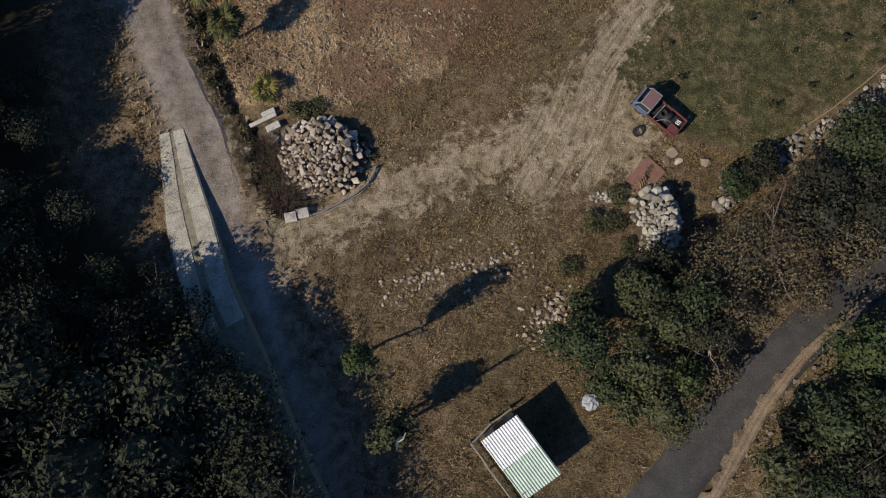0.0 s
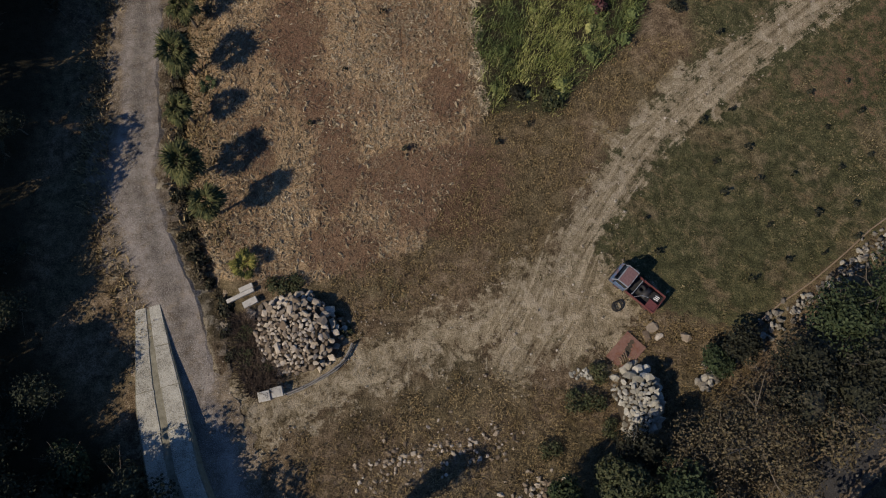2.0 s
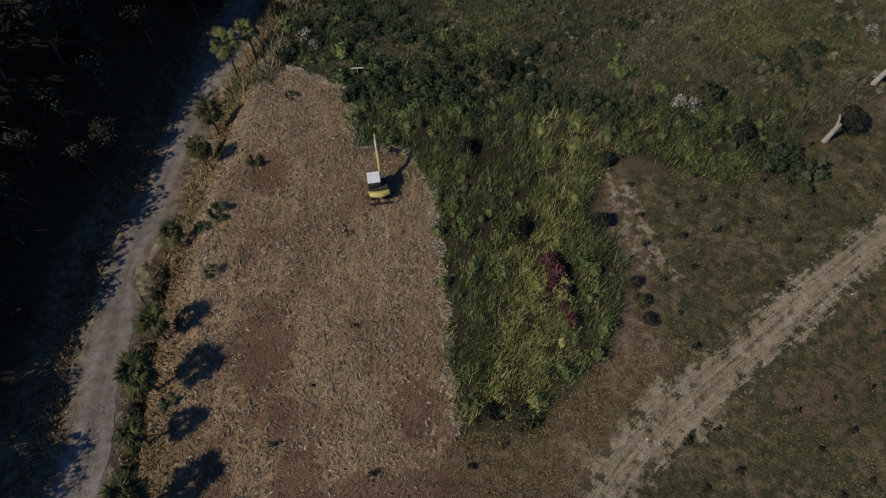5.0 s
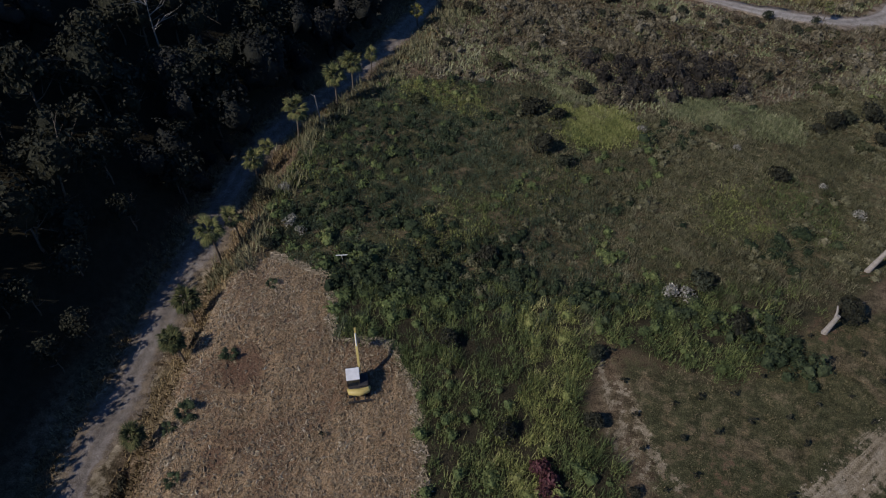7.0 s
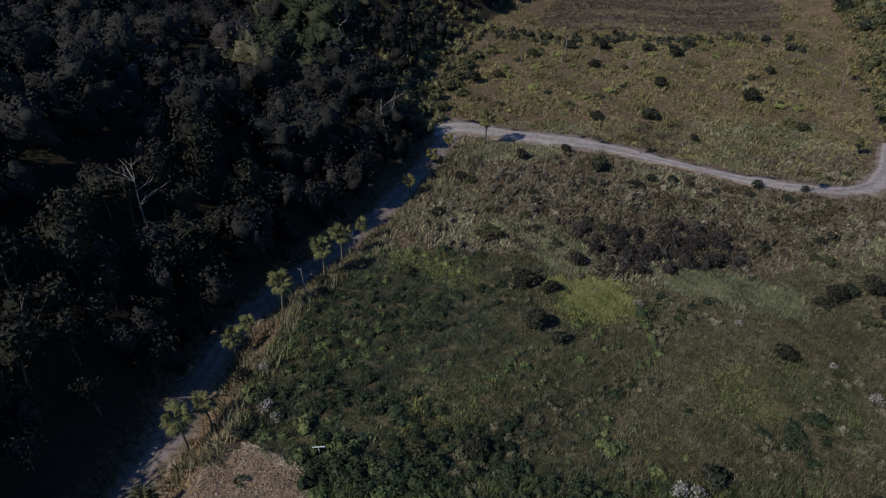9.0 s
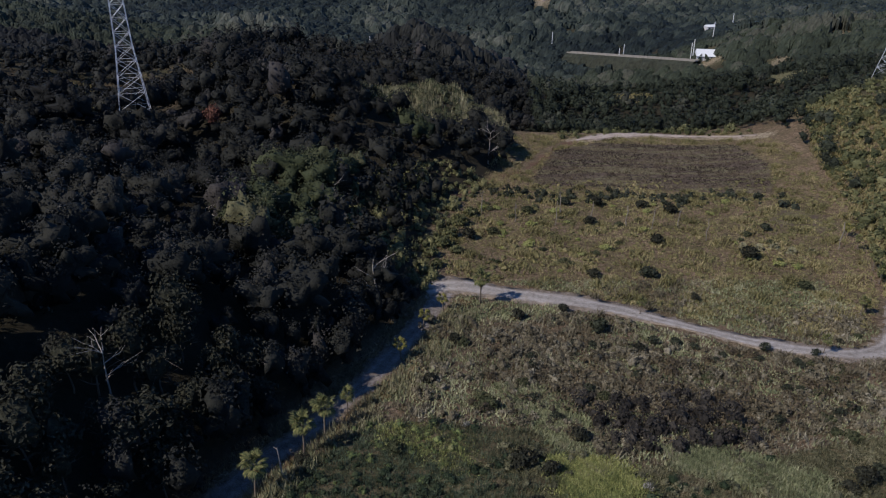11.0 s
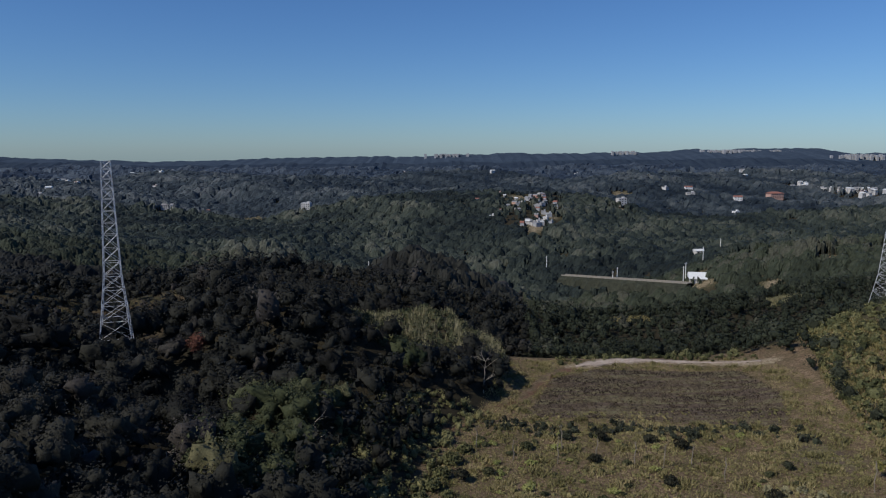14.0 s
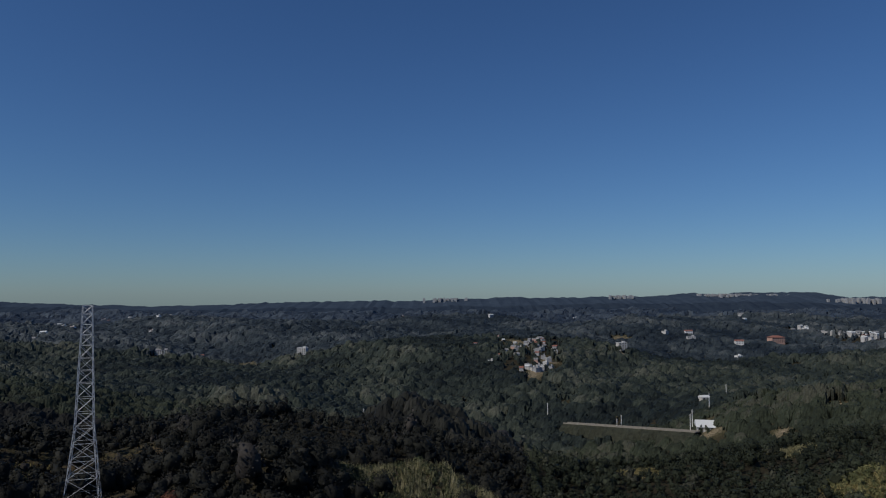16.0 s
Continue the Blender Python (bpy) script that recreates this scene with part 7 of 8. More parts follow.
def shed():
    top = tagged(new("shed"), "small shed with corrugated roof, half white half pale green", "shed")
    W, L, H = 2.75, 4.55, 2.5
    for name, a, b, x, y in (("wall", W - 0.3, 0.08, W / 2, 0.15), ("wall", W - 0.3, 0.08, W / 2, L - 0.15), ("wall", 0.08, L - 0.38, 0.15, L / 2), ("wall", 0.08, L - 0.38, W - 0.15, L / 2)):
        Form().box((a, b, H), (x, y, H / 2 - 0.1)).done(name, M_WOOD, top)
    for y0, y1, mat, lab in ((-0.1, 2.35, M_GREEN_SHEET, "pale green corrugated sheets"), (2.3, L + 0.1, M_WHITE_SHEET, "white corrugated sheets")):
        V, F = corrugated(W + 0.2, y1 - y0)
        lift = 0.03 if mat == M_WHITE_SHEET else 0
        V = [(x - 0.1, y + y0, z + H + lift + 0.08 * x) for x, y, z in V]
        tagged(soup("roof_sheet", V, F, mat, parent=top), lab)
    for y in (0.3, L / 2, L - 0.3):
        Form().box((W, 0.08, 0.1), (W / 2, y, H - 0.0)).done("purlin", M_WOOD, top)
    Form().box((0.9, 0.05, 1.9), (W / 2, L - 0.1, 0.95)).done("door", M_DARK_STEEL, top)
    top.matrix_basis = pose(5.35, -13.75, stand(5, -11.5, 0.05) + 0.05, 0, 0, 37)


shed()
rail_fence([(7.2, -17.5), (5.0, -14.8), (3.2, -12.4), (1.9, -10.6), (3.2, -9.3), (4.6, -8.3)], "grey rail fence beside the shed", 1.0)


# ---- palms ----
def frond_mesh(mat, seed, length=1.25):
    """A fan leaf on a long bare stalk; it points along +x, split into strips that droop."""
    r = random.Random(seed)
    stalk = length * 0.5
    V, F = [(0, -0.03, 0), (0, 0.03, 0), (stalk, 0.02, -0.02), (stalk, -0.02, -0.02)], [(0, 1, 2, 3)]
    k = 15
    for i in range(k):
        a = (i - (k - 1) / 2) * 0.17 + r.uniform(-0.06, 0.06)
        l = length * (0.78 - 0.2 * abs(a)) * r.uniform(0.75, 1.12)
        c, s = math.cos(a), math.sin(a)
        b, w, sag = len(V), 0.055, 0.1 + 0.12 * abs(a)
        V += [(stalk - 0.06, 0, 0), (stalk + c * l * 0.5 - s * w, s * l * 0.5 + c * w, 0.02 - sag * 0.4), (stalk + c * l * 0.5 + s * w, s * l * 0.5 - c * w, 0.02 - sag * 0.4), (stalk + c * l * 0.85, s * l * 0.85, -sag * l - 0.3 * r.random())]
        F += [(b, b + 2, b + 3, b + 1)]
    me = bpy.data.meshes.new("frond")
    me.from_pydata(V, [], F)
    me.materials.append(mat)
    return me


def make_palm(height, fronds, mat, seed, size=1.0, skirt=0):
    r = random.Random(seed)
    top = new("palm_tree")
    lean = (r.uniform(-0.4, 0.4), r.uniform(-0.4, 0.4))
    if height > 0.6:
        pts = [(lean[0] * f * f, lean[1] * f * f, -0.3 + (height + 0.3) * f) for f in (0, 0.2, 0.4, 0.6, 0.8, 1)]
        Form().tube(pts, [0.19, 0.14, 0.12, 0.115, 0.12, 0.14], 8).done("trunk", M_BARK, top, smooth=True)
    kinds = [frond_mesh(mat, seed + i, 1.3 * size) for i in range(4)]
    dead = frond_mesh(M_DRY_WEED, seed + 9, 1.0 * size) if skirt else None
    heart = Matrix.Translation((lean[0], lean[1], max(height, 0.25)))
    for i in range(fronds):
        up = 82 - 118 * ((i + r.random()) / fronds) ** 0.8 + r.uniform(-12, 12)
        turn = pose(0, 0, 0, 0, 0, (i * 137.5 + r.uniform(-30, 30)) % 360)
        shared("frond", r.choice(kinds), top, heart @ turn @ pose(0, 0, 0, r.uniform(-18, 18), -up, 0) @ Matrix.Scale(r.uniform(0.7, 1.12), 4))
    for i in range(skirt):
        shared("dead_frond", dead, top, Matrix.Translation((lean[0], lean[1], height - 0.15)) @ pose(0, 0, 0, 0, 0, i * 97) @ pose(0, 0, 0, 0, 62, 0))
    return top


palm_kinds = [make_palm(3.2, 40, M_PALM_LEAF, 21, 1.12, 5), make_palm(4.0, 42, M_PALM_LEAF, 33, 1.2, 6), make_palm(3.6, 38, M_PALM_LEAF, 47, 1.1, 4)]
palm_spots = [(-19.0, 35.4, 1.0), (-18.7, 31.0, 1.1), (-18.4, 26.7, 0.95), (-17.3, 22.2, 1.15), (-15.5, 18.9, 0.9), (-18.3, 53.6, 0.9), (-19.8, 45.1, 0.8), (-19.3, 59.8, 0.95), (-19.7, 55.4, 0.9)]
tall_spots = [(-18.8, 69.8, 1.09), (-17.4, 84.0, 0.9), (-13.2, 91.4, 1.04), (-9.0, 99.0, 1.09), (-7.4, 104.5, 1.04), (-5.3, 111.0, 0.76), (15.2, 148.4, 1.19), (44.3, 143.2, 0.85), (70.3, 127.8, 0.85), (-17.0, 72.5, 0.85), (84.5, 142.5, 0.95), (95.5, 156, 1.04), (97.5, 162, 0.95), (99.5, 172, 0.95), (-16.0, 87.0, 0.66)]


def plant(kinds, spots, label, category, group, rnd, sink=0.05):
    for j, (x, y, s) in enumerate(spots):
        m = pose(x, y, stand(x, y, sink), rnd.uniform(-3, 3), rnd.uniform(-3, 3), rnd.uniform(0, 360)) @ Matrix.Scale(s, 4)
        src = kinds[j % len(kinds)]
        ob = copy_thing_scaled(src, m) if j >= len(kinds) else src
        ob.matrix_basis = m
        tagged(ob, label, category, group)


plant(palm_kinds, palm_spots, "fan palm with slender trunk beside the gravel track", "palm tree", "palms along the track", rnd)
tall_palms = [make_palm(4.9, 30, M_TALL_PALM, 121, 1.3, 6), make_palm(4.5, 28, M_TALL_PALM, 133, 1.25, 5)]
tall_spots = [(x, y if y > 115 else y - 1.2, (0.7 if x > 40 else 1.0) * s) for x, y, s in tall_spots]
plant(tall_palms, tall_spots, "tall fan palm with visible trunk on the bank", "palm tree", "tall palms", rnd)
yellow_palms = [make_palm(2.6, 20, M_PALM_YELLOW, 61, 0.95, 3)]
plant(yellow_palms, [(1.3, 126.6, 1.15), (4.7, 138.6, 1.0), (8.2, 145.2, 1.0), (85.5, 143, 0.9), (101, 180, 1.0)], "young yellow-green fan palm on the verge", "palm tree", "yellow palms", rnd)
low_palm = [make_palm(0.5, 18, M_PALM_YELLOW, 77, 0.9)]
plant(low_palm, [(-13.1, 14.4, 1.05)], "low yellowing palm beside the concrete beams", "palm tree", "low palms", rnd)
dark_palm = [make_palm(0.35, 12, M_SHRUB_LEAF, 81, 0.75)]
plant(dark_palm, [(-16.3, 47.2, 1.1), (-15.7, 41.3, 0.8), (-13.6, 53.0, 0.9), (-17.4, 45.9, 0.7), (-17.2, 29.8, 0.8), (-11.5, 62, 0.7)], "small dark young palm in the cut straw", "palm tree", "young palms", rnd)


def make_sapling(seed, n=12):
    r = np.random.default_rng(seed)
    top = new("sapling")
    Form().tube([(0, 0, -0.1), (0.02, 0, 0.35), (0.0, 0.03, 0.6)], [0.025, 0.02, 0.01], 5).done("stem", M_BARK, top)
    d = unit(r.normal(0, 1, (n, 3)) + (0, 0, 0.6))
    v, f = leaves_at(r, d * r.uniform(0.1, 0.32, (n, 1)) + (0, 0, 0.4), d, 0.17)
    soup("foliage", v, f, M_WOOD_LEAF, parent=top)
    return top


sap_kinds = [make_sapling(i) for i in (4, 5, 6)]
sap = []
for i in range(-2, 12):
    for j in range(0, 13):
        x, y = 17.5 + 3.1 * j - 0.6 * i + rnd.uniform(-0.5, 0.5), 15.2 + 3.2 * i + 0.9 * j + rnd.uniform(-0.5, 0.5)
        ok = bool(poly_inside(np.array([x]), np.array([y]), GRASS)[0]) and line_dist(np.array([x]), np.array([y]), TRACK)[0] > 1.6 and rnd.random() < 0.8
        if ok and math.hypot(x - 16, y - 12.7) > 3:
            sap.append((x, y, rnd.uniform(0.8, 1.25)))
sap += [(-1.3, 24.2, 1.1), (-3.3, 36.1, 1.1), (-4.6, 45.2, 1.1), (-8.9, 26.4, 1.0), (-6.3, 31.0, 0.8), (6.0, 24.6, 1.1), (8.5, 26.2, 0.9)]
plant(sap_kinds, sap, "small dark sapling planted in the grass", "sapling", "planted saplings", rnd)


# ---- trees and shrubs round the yard ----
g = np.random.default_rng(23)


def one_tree(x, y, height, radius, mat, n, leaf, label, lobes=10, bark=None, stem=0.16, name="tree", category="tree", group=""):
    t = make_tree(g, height, radius, int(1.45 * n), 0.75 * leaf, mat, bark, lobes, name, stem)
    t.matrix_basis = pose(x, y, stand(x, y, 0.05), 0, 0, float(g.uniform(0, 360)))
    return tagged(t, label, category, group)


one_tree(-5.0, -4.4, 10.0, 1.15, M_BRIGHT_LEAF, 620, 0.2, "tall slender tree with a small bright green crown", 8)
one_tree(-3.3, -9.2, 6.5, 1.5, M_OLIVE_LEAF, 520, 0.22, "slim tree with thin olive crown near the fence", 8)
snag = tagged(new("dead_tree"), "bare dead trunk with one stub branch", "dead tree")
soup("trunk", *limb_mesh(g, [[((0, 0, -0.2), 0.14), ((0.1, 0, 3), 0.12), ((0, 0.1, 6), 0.1), ((0.05, 0, 8.6), 0.05)], [((0, 0.1, 6.8), 0.07), ((0.35, 0.4, 7.2), 0.05), ((0.5, 0.8, 7.3), 0.03)]]), M_PALE_BARK, parent=snag)
snag.matrix_basis = pose(-2.7, -9.4, stand(-2.7, -9.4))
one_tree(8.9, -3.4, 7.0, 2.2, M_SHRUB_LEAF, 1900, 0.19, "dense bright green tree above the shed yard", 14)
one_tree(13.2, -0.2, 6.8, 1.9, M_OLIVE_LEAF, 1500, 0.18, "rounded olive-green tree among the clump", 12)
one_tree(12.5, -4.8, 6.5, 2.0, M_OLIVE_LEAF, 1500, 0.18, "olive-green tree in the clump beside the lane", 12)
one_tree(16.4, -0.8, 6.8, 2.0, M_SHRUB_LEAF, 1100, 0.2, "blue-green tree in the dark clump", 12)
one_tree(14.4, -8.0, 5.5, 2.3, M_OLIVE_LEAF, 1300, 0.18, "spreading olive tree beside the asphalt lane", 12)
one_tree(15.6, -6.0, 5.0, 1.6, M_BRIGHT_LEAF, 800, 0.18, "yellow-green tree overhanging the lane", 9)
one_tree(9.7, -1.0, 4.6, 1.2, M_SHRUB_LEAF, 700, 0.18, "small dark green tree beside the rubble", 9)
one_tree(22.0, 1.9, 6.8, 4.3, M_BROWN_LEAF, 4200, 0.12, "broad thinly leaved brown tree between wall and lane", 18, stem=0.22)
one_tree(19.0, 1.0, 6.0, 2.6, M_BROWN_LEAF, 2000, 0.12, "withering brown tree beside the pale boulders", 12)
one_tree(25.8, 4.5, 6.0, 2.8, M_WOOD_LEAF, 1400, 0.2, "dark tree above the stone wall", 12)
one_tree(29.8, 10.4, 5.0, 2.6, M_SHRUB_LEAF, 1500, 0.2, "dark green tree leaning over the stone wall", 12)
one_tree(33.5, 12.0, 5.5, 3.0, M_SHRUB_LEAF, 1500, 0.2, "dark green tree behind the stone wall", 12)
one_tree(37.5, 14.5, 6.0, 3.0, M_SHRUB_LEAF, 1300, 0.22, "dark green tree at the field corner", 12)
one_tree(31.0, 6.5, 6.0, 2.6, M_WOOD_LEAF, 1200, 0.22, "dark tree beside the lane bend", 12)
for x, y, h, r, m in ((14.8, 1.6, 5.5, 1.6, M_WOOD_LEAF), (16.8, -3.0, 6.0, 2.0, M_WOOD_LEAF), (14.6, -2.6, 6.5, 1.9, M_OLIVE_LEAF), (10.8, -6.4, 4.5, 1.6, M_SHRUB_LEAF), (12.3, -7.6, 4.0, 1.5, M_OLIVE_LEAF), (19.8, -1.6, 5.5, 2.0, M_BROWN_LEAF), (24.2, 0.2, 5.5, 2.2, M_BROWN_LEAF), (27.8, 2.6, 5.5, 2.4, M_BROWN_LEAF), (26.6, 7.4, 5.5, 2.4, M_WOOD_LEAF), (29.4, 5.0, 6.0, 2.4, M_WOOD_LEAF), (34.6, 8.4, 6.0, 2.6, M_SHRUB_LEAF), (39.5, 11.5, 6.0, 2.8, M_SHRUB_LEAF), (17.9, -5.6, 4.0, 1.5, M_BROWN_LEAF)):
    one_tree(x, y, h, r, m, 1000, 0.18, "tree in the tangled clump between yard and lane", 11, group="trees of the clump")
one_tree(21.0, 7.4, 2.2, 1.4, M_SHRUB_LEAF, 800, 0.17, "low dark green shrub against the wall end", 9, name="shrub", category="shrub")
one_tree(23.2, 8.6, 2.6, 1.5, M_WOOD_LEAF, 800, 0.18, "dark shrub at the wall end", 9, name="shrub", category="shrub")
for x, y, h, r, m in ((27.2, -4.2, 7, 2.4, M_BRIGHT_LEAF), (25.0, -8.8, 7, 2.3, M_SHRUB_LEAF), (21.6, -11.8, 6, 2.1, M_OLIVE_LEAF), (28.5, -9.5, 8, 2.6, M_WOOD_LEAF), (24.5, -13.0, 7, 2.4, M_SHRUB_LEAF), (30.5, -6.5, 8, 2.5, M_BRIGHT_LEAF),
                      (32.5, -2.5, 7, 2.4, M_OLIVE_LEAF), (29.0, -14, 8, 2.7, M_WOOD_LEAF), (35.5, 0.0, 7, 2.5, M_WOOD_LEAF), (34.5, -8, 8, 2.7, M_SHRUB_LEAF), (22.5, -16, 7, 2.3, M_WOOD_LEAF),
                      (27.2, -7.2, 7, 2.2, M_SHRUB_LEAF), (26.4, -11.4, 7, 2.4, M_WOOD_LEAF), (31.8, -10.4, 8, 2.5, M_SHRUB_LEAF), (30.4, -3.7, 6.5, 2.0, M_WOOD_LEAF), (33.4, -5.4, 7, 2.4, M_SHRUB_LEAF), (37.0, -3.4, 8, 2.6, M_WOOD_LEAF), (38.4, 2.2, 7, 2.4, M_SHRUB_LEAF), (32.2, -14, 8, 2.6, M_WOOD_LEAF), (26, -16.6, 7, 2.5, M_SHRUB_LEAF), (23.2, -9.6, 4, 1.3, M_WOOD_LEAF)):
    one_tree(x, y, h, r, m, 1100, 0.21, "leafy green tree on the bank across the lane", 12, group="trees across the lane")
for x, y, h, r, m in ((-17.5, -9.5, 7.5, 2.6, M_WOOD_LEAF), (-20.4, -3.5, 7.0, 2.5, M_WOOD_LEAF), (-22.9, 0.2, 3.0, 1.7, M_SHRUB_LEAF), (-18.4, -1.2, 6.0, 2.2, M_EDGE_LEAF), (-16.6, -5.0, 6.5, 2.7, M_EDGE_LEAF)):
    one_tree(x, y, h, r, m, 1300, 0.2, "dark broadleaf tree overhanging the concrete ramp", 12, group="trees by the ramp")
for x, y, r in ((-14.5, -7.0, 3.2), (-13.3, -9.4, 4.0), (-11.9, -12.4, 4.4), (-10.2, -15.8, 4.4), (-8.4, -19.5, 4.4)):
    one_tree(x, y, 7.5, r, M_EDGE_LEAF, 2100, 0.2, "wide dark tree spreading above the concrete ramp", 16, group="trees by the ramp")


def dead_tree(x, y, h, label, seed, size=0.12):
    r = np.random.default_rng(seed)
    top = tagged(new("dead_tree"), label, "dead tree", "dead trees")
    runs = grow(r, h * 0.75, size, h * 0.22, 7, 0.15)
    soup("trunk", *limb_mesh(r, runs[:1]), M_PALE_BARK, smooth=True, parent=top)
    for run in runs[1:]:
        soup("bough", *limb_mesh(r, [run], 4), M_PALE_BARK, smooth=True, parent=top)
    top.matrix_basis = pose(x, y, stand(x, y))


dead_tree(17.6, -4.2, 5.5, "bleached bare tree beside the lane", 3, 0.09)
dead_tree(18.9, -3.0, 4.5, "bleached bare branches beside the lane", 5, 0.07)
dead_tree(-3.4, 143, 13.5, "bare white tree standing before the dark woods", 8, 0.22)
dead_tree(-25, 160, 13, "bare pale tree among the dark woods", 12, 0.1)
dead_tree(-44, 118, 12, "bare pale tree in the shaded woods", 14, 0.1)
dead_tree(-34, 148, 13, "bare leaning tree in the shaded woods", 15, 0.1)
dead_tree(-15, 172, 13, "bare pale tree above the field edge", 16, 0.1)
dead_tree(22, 236, 14, "leafless grey tree at the field corner", 18, 0.18)
dead_tree(-30, 96, 12, "bare pale tree on the shaded slope", 19, 0.15)


def cut_trunk(x, y, h, lean, turn, label):
    top = tagged(new("tree_stump"), label, "stump", "cut trunks")
    Form().tube([(0, 0, -0.2), (lean * 0.5, 0, h * 0.5), (lean, 0, h)], [0.3, 0.24, 0.2], 9).done("trunk", M_PALE_BARK, top)
    Form().tube([(lean * 0.7, 0, h * 0.7), (lean * 0.9 + 0.4, 0.5, h * 0.95), (lean + 0.6, 0.9, h * 1.05)], [0.14, 0.1, 0.07], 7).done("branch_stub", M_PALE_BARK, top)
    top.matrix_basis = pose(x, y, stand(x, y), 0, 0, turn)


cut_trunk(40.6, 55.6, 2.4, 0.5, 20, "pruned pale trunk standing in a ring of chips")
cut_trunk(48.4, 64.0, 4.0, 1.4, 15, "tall pruned trunk with cut boughs")
one_tree(43.2, 57.4, 2.6, 1.7, M_WOOD_LEAF, 700, 0.22, "dark green shrub beside the pruned trunk", 9, name="shrub", category="shrub")


def shrub_kind(seed, radius, height, mat, n=420, leaf=0.2):
    r = np.random.default_rng(seed)
    top = new("shrub")
    runs = grow(r, height * 0.6, 0.05, radius * 0.7, 2)
    soup("stem", *limb_mesh(r, runs, 4), M_BARK, parent=top)
    p, d = crown_points(r, n, radius, height * 0.6, 8)
    soup("foliage", *leaves_at(r, p + (0, 0, height * 0.42), d, leaf), mat, parent=top)
    return top


dark_shrubs = [shrub_kind(i, 1.0, h, mt, 560, 0.14) for i, h, mt in ((31, 1.5, M_WOOD_LEAF), (32, 1.2, M_EDGE_LEAF), (33, 1.7, M_WOOD_LEAF), (34, 1.0, M_OLIVE_LEAF), (35, 1.3, M_WOOD_LEAF))]
shrub_spots = [(17.6, 189.9, 1.5), (24.9, 202.6, 1.5), (52.6, 185.6, 1.5), (54.8, 173, 1.3), (62.5, 171, 1.1), (74.1, 168.8, 1.6), (50.3, 159.7, 1.6), (56.2, 149.1, 1.1), (80, 154.6, 1.2), (39.1, 159.8, 1.2), (21.4, 141.2, 1.4), (35.3, 136.2, 2.1), (30.3, 143.8, 1.2),
               (14.2, 109.6, 1.6), (17.6, 95.1, 1.7), (20.6, 92.9, 1.2), (20.2, 82.7, 1.3), (18, 85.8, 1.6), (4.7, 65.8, 1.2), (10, 65.8, 1.3), (32.8, 56, 1.2), (30.9, 61.9, 1.5), (5.8, 54.3, 1.1), (20.6, 38.4, 0.75), (20.9, 36.6, 0.7), (20.3, 40, 0.6), (19.1, 53, 1.1), (17.9, 46, 1.0), (10.3, 28.3, 1.1),
               (10.5, 45.4, 1.1), (7.5, 28.6, 0.8), (40, 205, 1.5), (48, 204, 1.4), (30, 199, 1.4), (60, 203, 1.3), (66, 199, 1.3), (71, 206, 1.2), (14, 180, 1.5), (20, 184, 1.3), (57, 178, 1.4), (44, 190, 1.2), (85, 186, 1.2), (25, 100, 1.4), (31, 112, 1.3), (6, 118, 1.2), (40, 128, 1.3), (47, 131, 1.2), (10, 132, 1.2), (2, 98, 1.3), (-9, 96, 1.0), (45, 80, 1.2), (-13, 68, 0.9), (-15, 77, 1.1)]
shrub_spots = [(x, y, s * (1.3 if y > 150 else 1.0)) for x, y, s in shrub_spots]
plant(dark_shrubs, shrub_spots, "rounded dark green shrub in the grass", "shrub", "dark shrubs", rnd)
plant([shrub_kind(71, 1.3, 1.6, M_SLOPE_LEAF, 420, 0.2)], [(5.5, 170, 1.6), (8, 176, 1.8), (10, 182, 1.7), (7, 164.5, 1.3), (12.5, 190, 1.8), (15, 197, 1.5), (11, 172, 1.3)], "bright green bush at the meadow corner", "bush", "corner bushes", rnd)
plant(dark_shrubs, [(56, 91, 1.5), (58.5, 92.5, 1.3), (61, 92.5, 1.7), (57.5, 86, 1.2), (53.6, 90, 1.0), (63, 90, 1.4), (66, 93, 1.5), (60, 87, 1.1), (84.5, 126, 1.5), (87, 130, 1.7), (83, 122.5, 1.4), (89.5, 133.5, 1.6), (86.5, 124, 1.2), (79, 133.5, 0.8), (75, 131.6, 0.7)], "dark green bush in the old field", "bush", "dark field bushes", rnd)
lime = [shrub_kind(73, 1.0, 0.9, M_LIME_WEED, 220, 0.2), shrub_kind(74, 0.9, 0.8, M_OLIVE_LEAF, 220, 0.2)]
plant(lime, [(float(a), float(b), float(c)) for a, b, c in zip(g.uniform(18, 84, 60), g.uniform(162, 208, 60), g.uniform(0.6, 1.4, 60))], "low yellow-green bush in the meadow", "bush", "meadow bushes", rnd)
red_shrub = [shrub_kind(41, 1.0, 1.3, M_RED_LEAF, 460, 0.17)]
plant(red_shrub, [(13.0, 42.1, 0.9), (13.5, 41.0, 1.0), (13.2, 39.9, 0.8), (13.9, 39.1, 0.85), (14.0, 37.8, 0.6), (14.4, 36.4, 0.8), (14.2, 40.6, 0.55)], "shrub with wine-red leaves among the weeds", "shrub", "red shrubs", rnd)
plume = [shrub_kind(43, 1.0, 1.8, M_PLUME, 170, 0.16)]
plant(plume, [(27.6, 60.4, 0.9), (29.0, 60.0, 0.8), (32.6, 57.2, 0.45), (51.2, 72.4, 0.75), (49.5, 78, 0.5), (-11.2, 71.5, 0.8), (-12.8, 78, 0.7), (-9.8, 70.0, 0.6), (31, 90, 0.6), (42, 86, 0.5), (11, 104, 0.5)], "shrub with pale seed plumes", "shrub", "plumed shrubs", rnd)
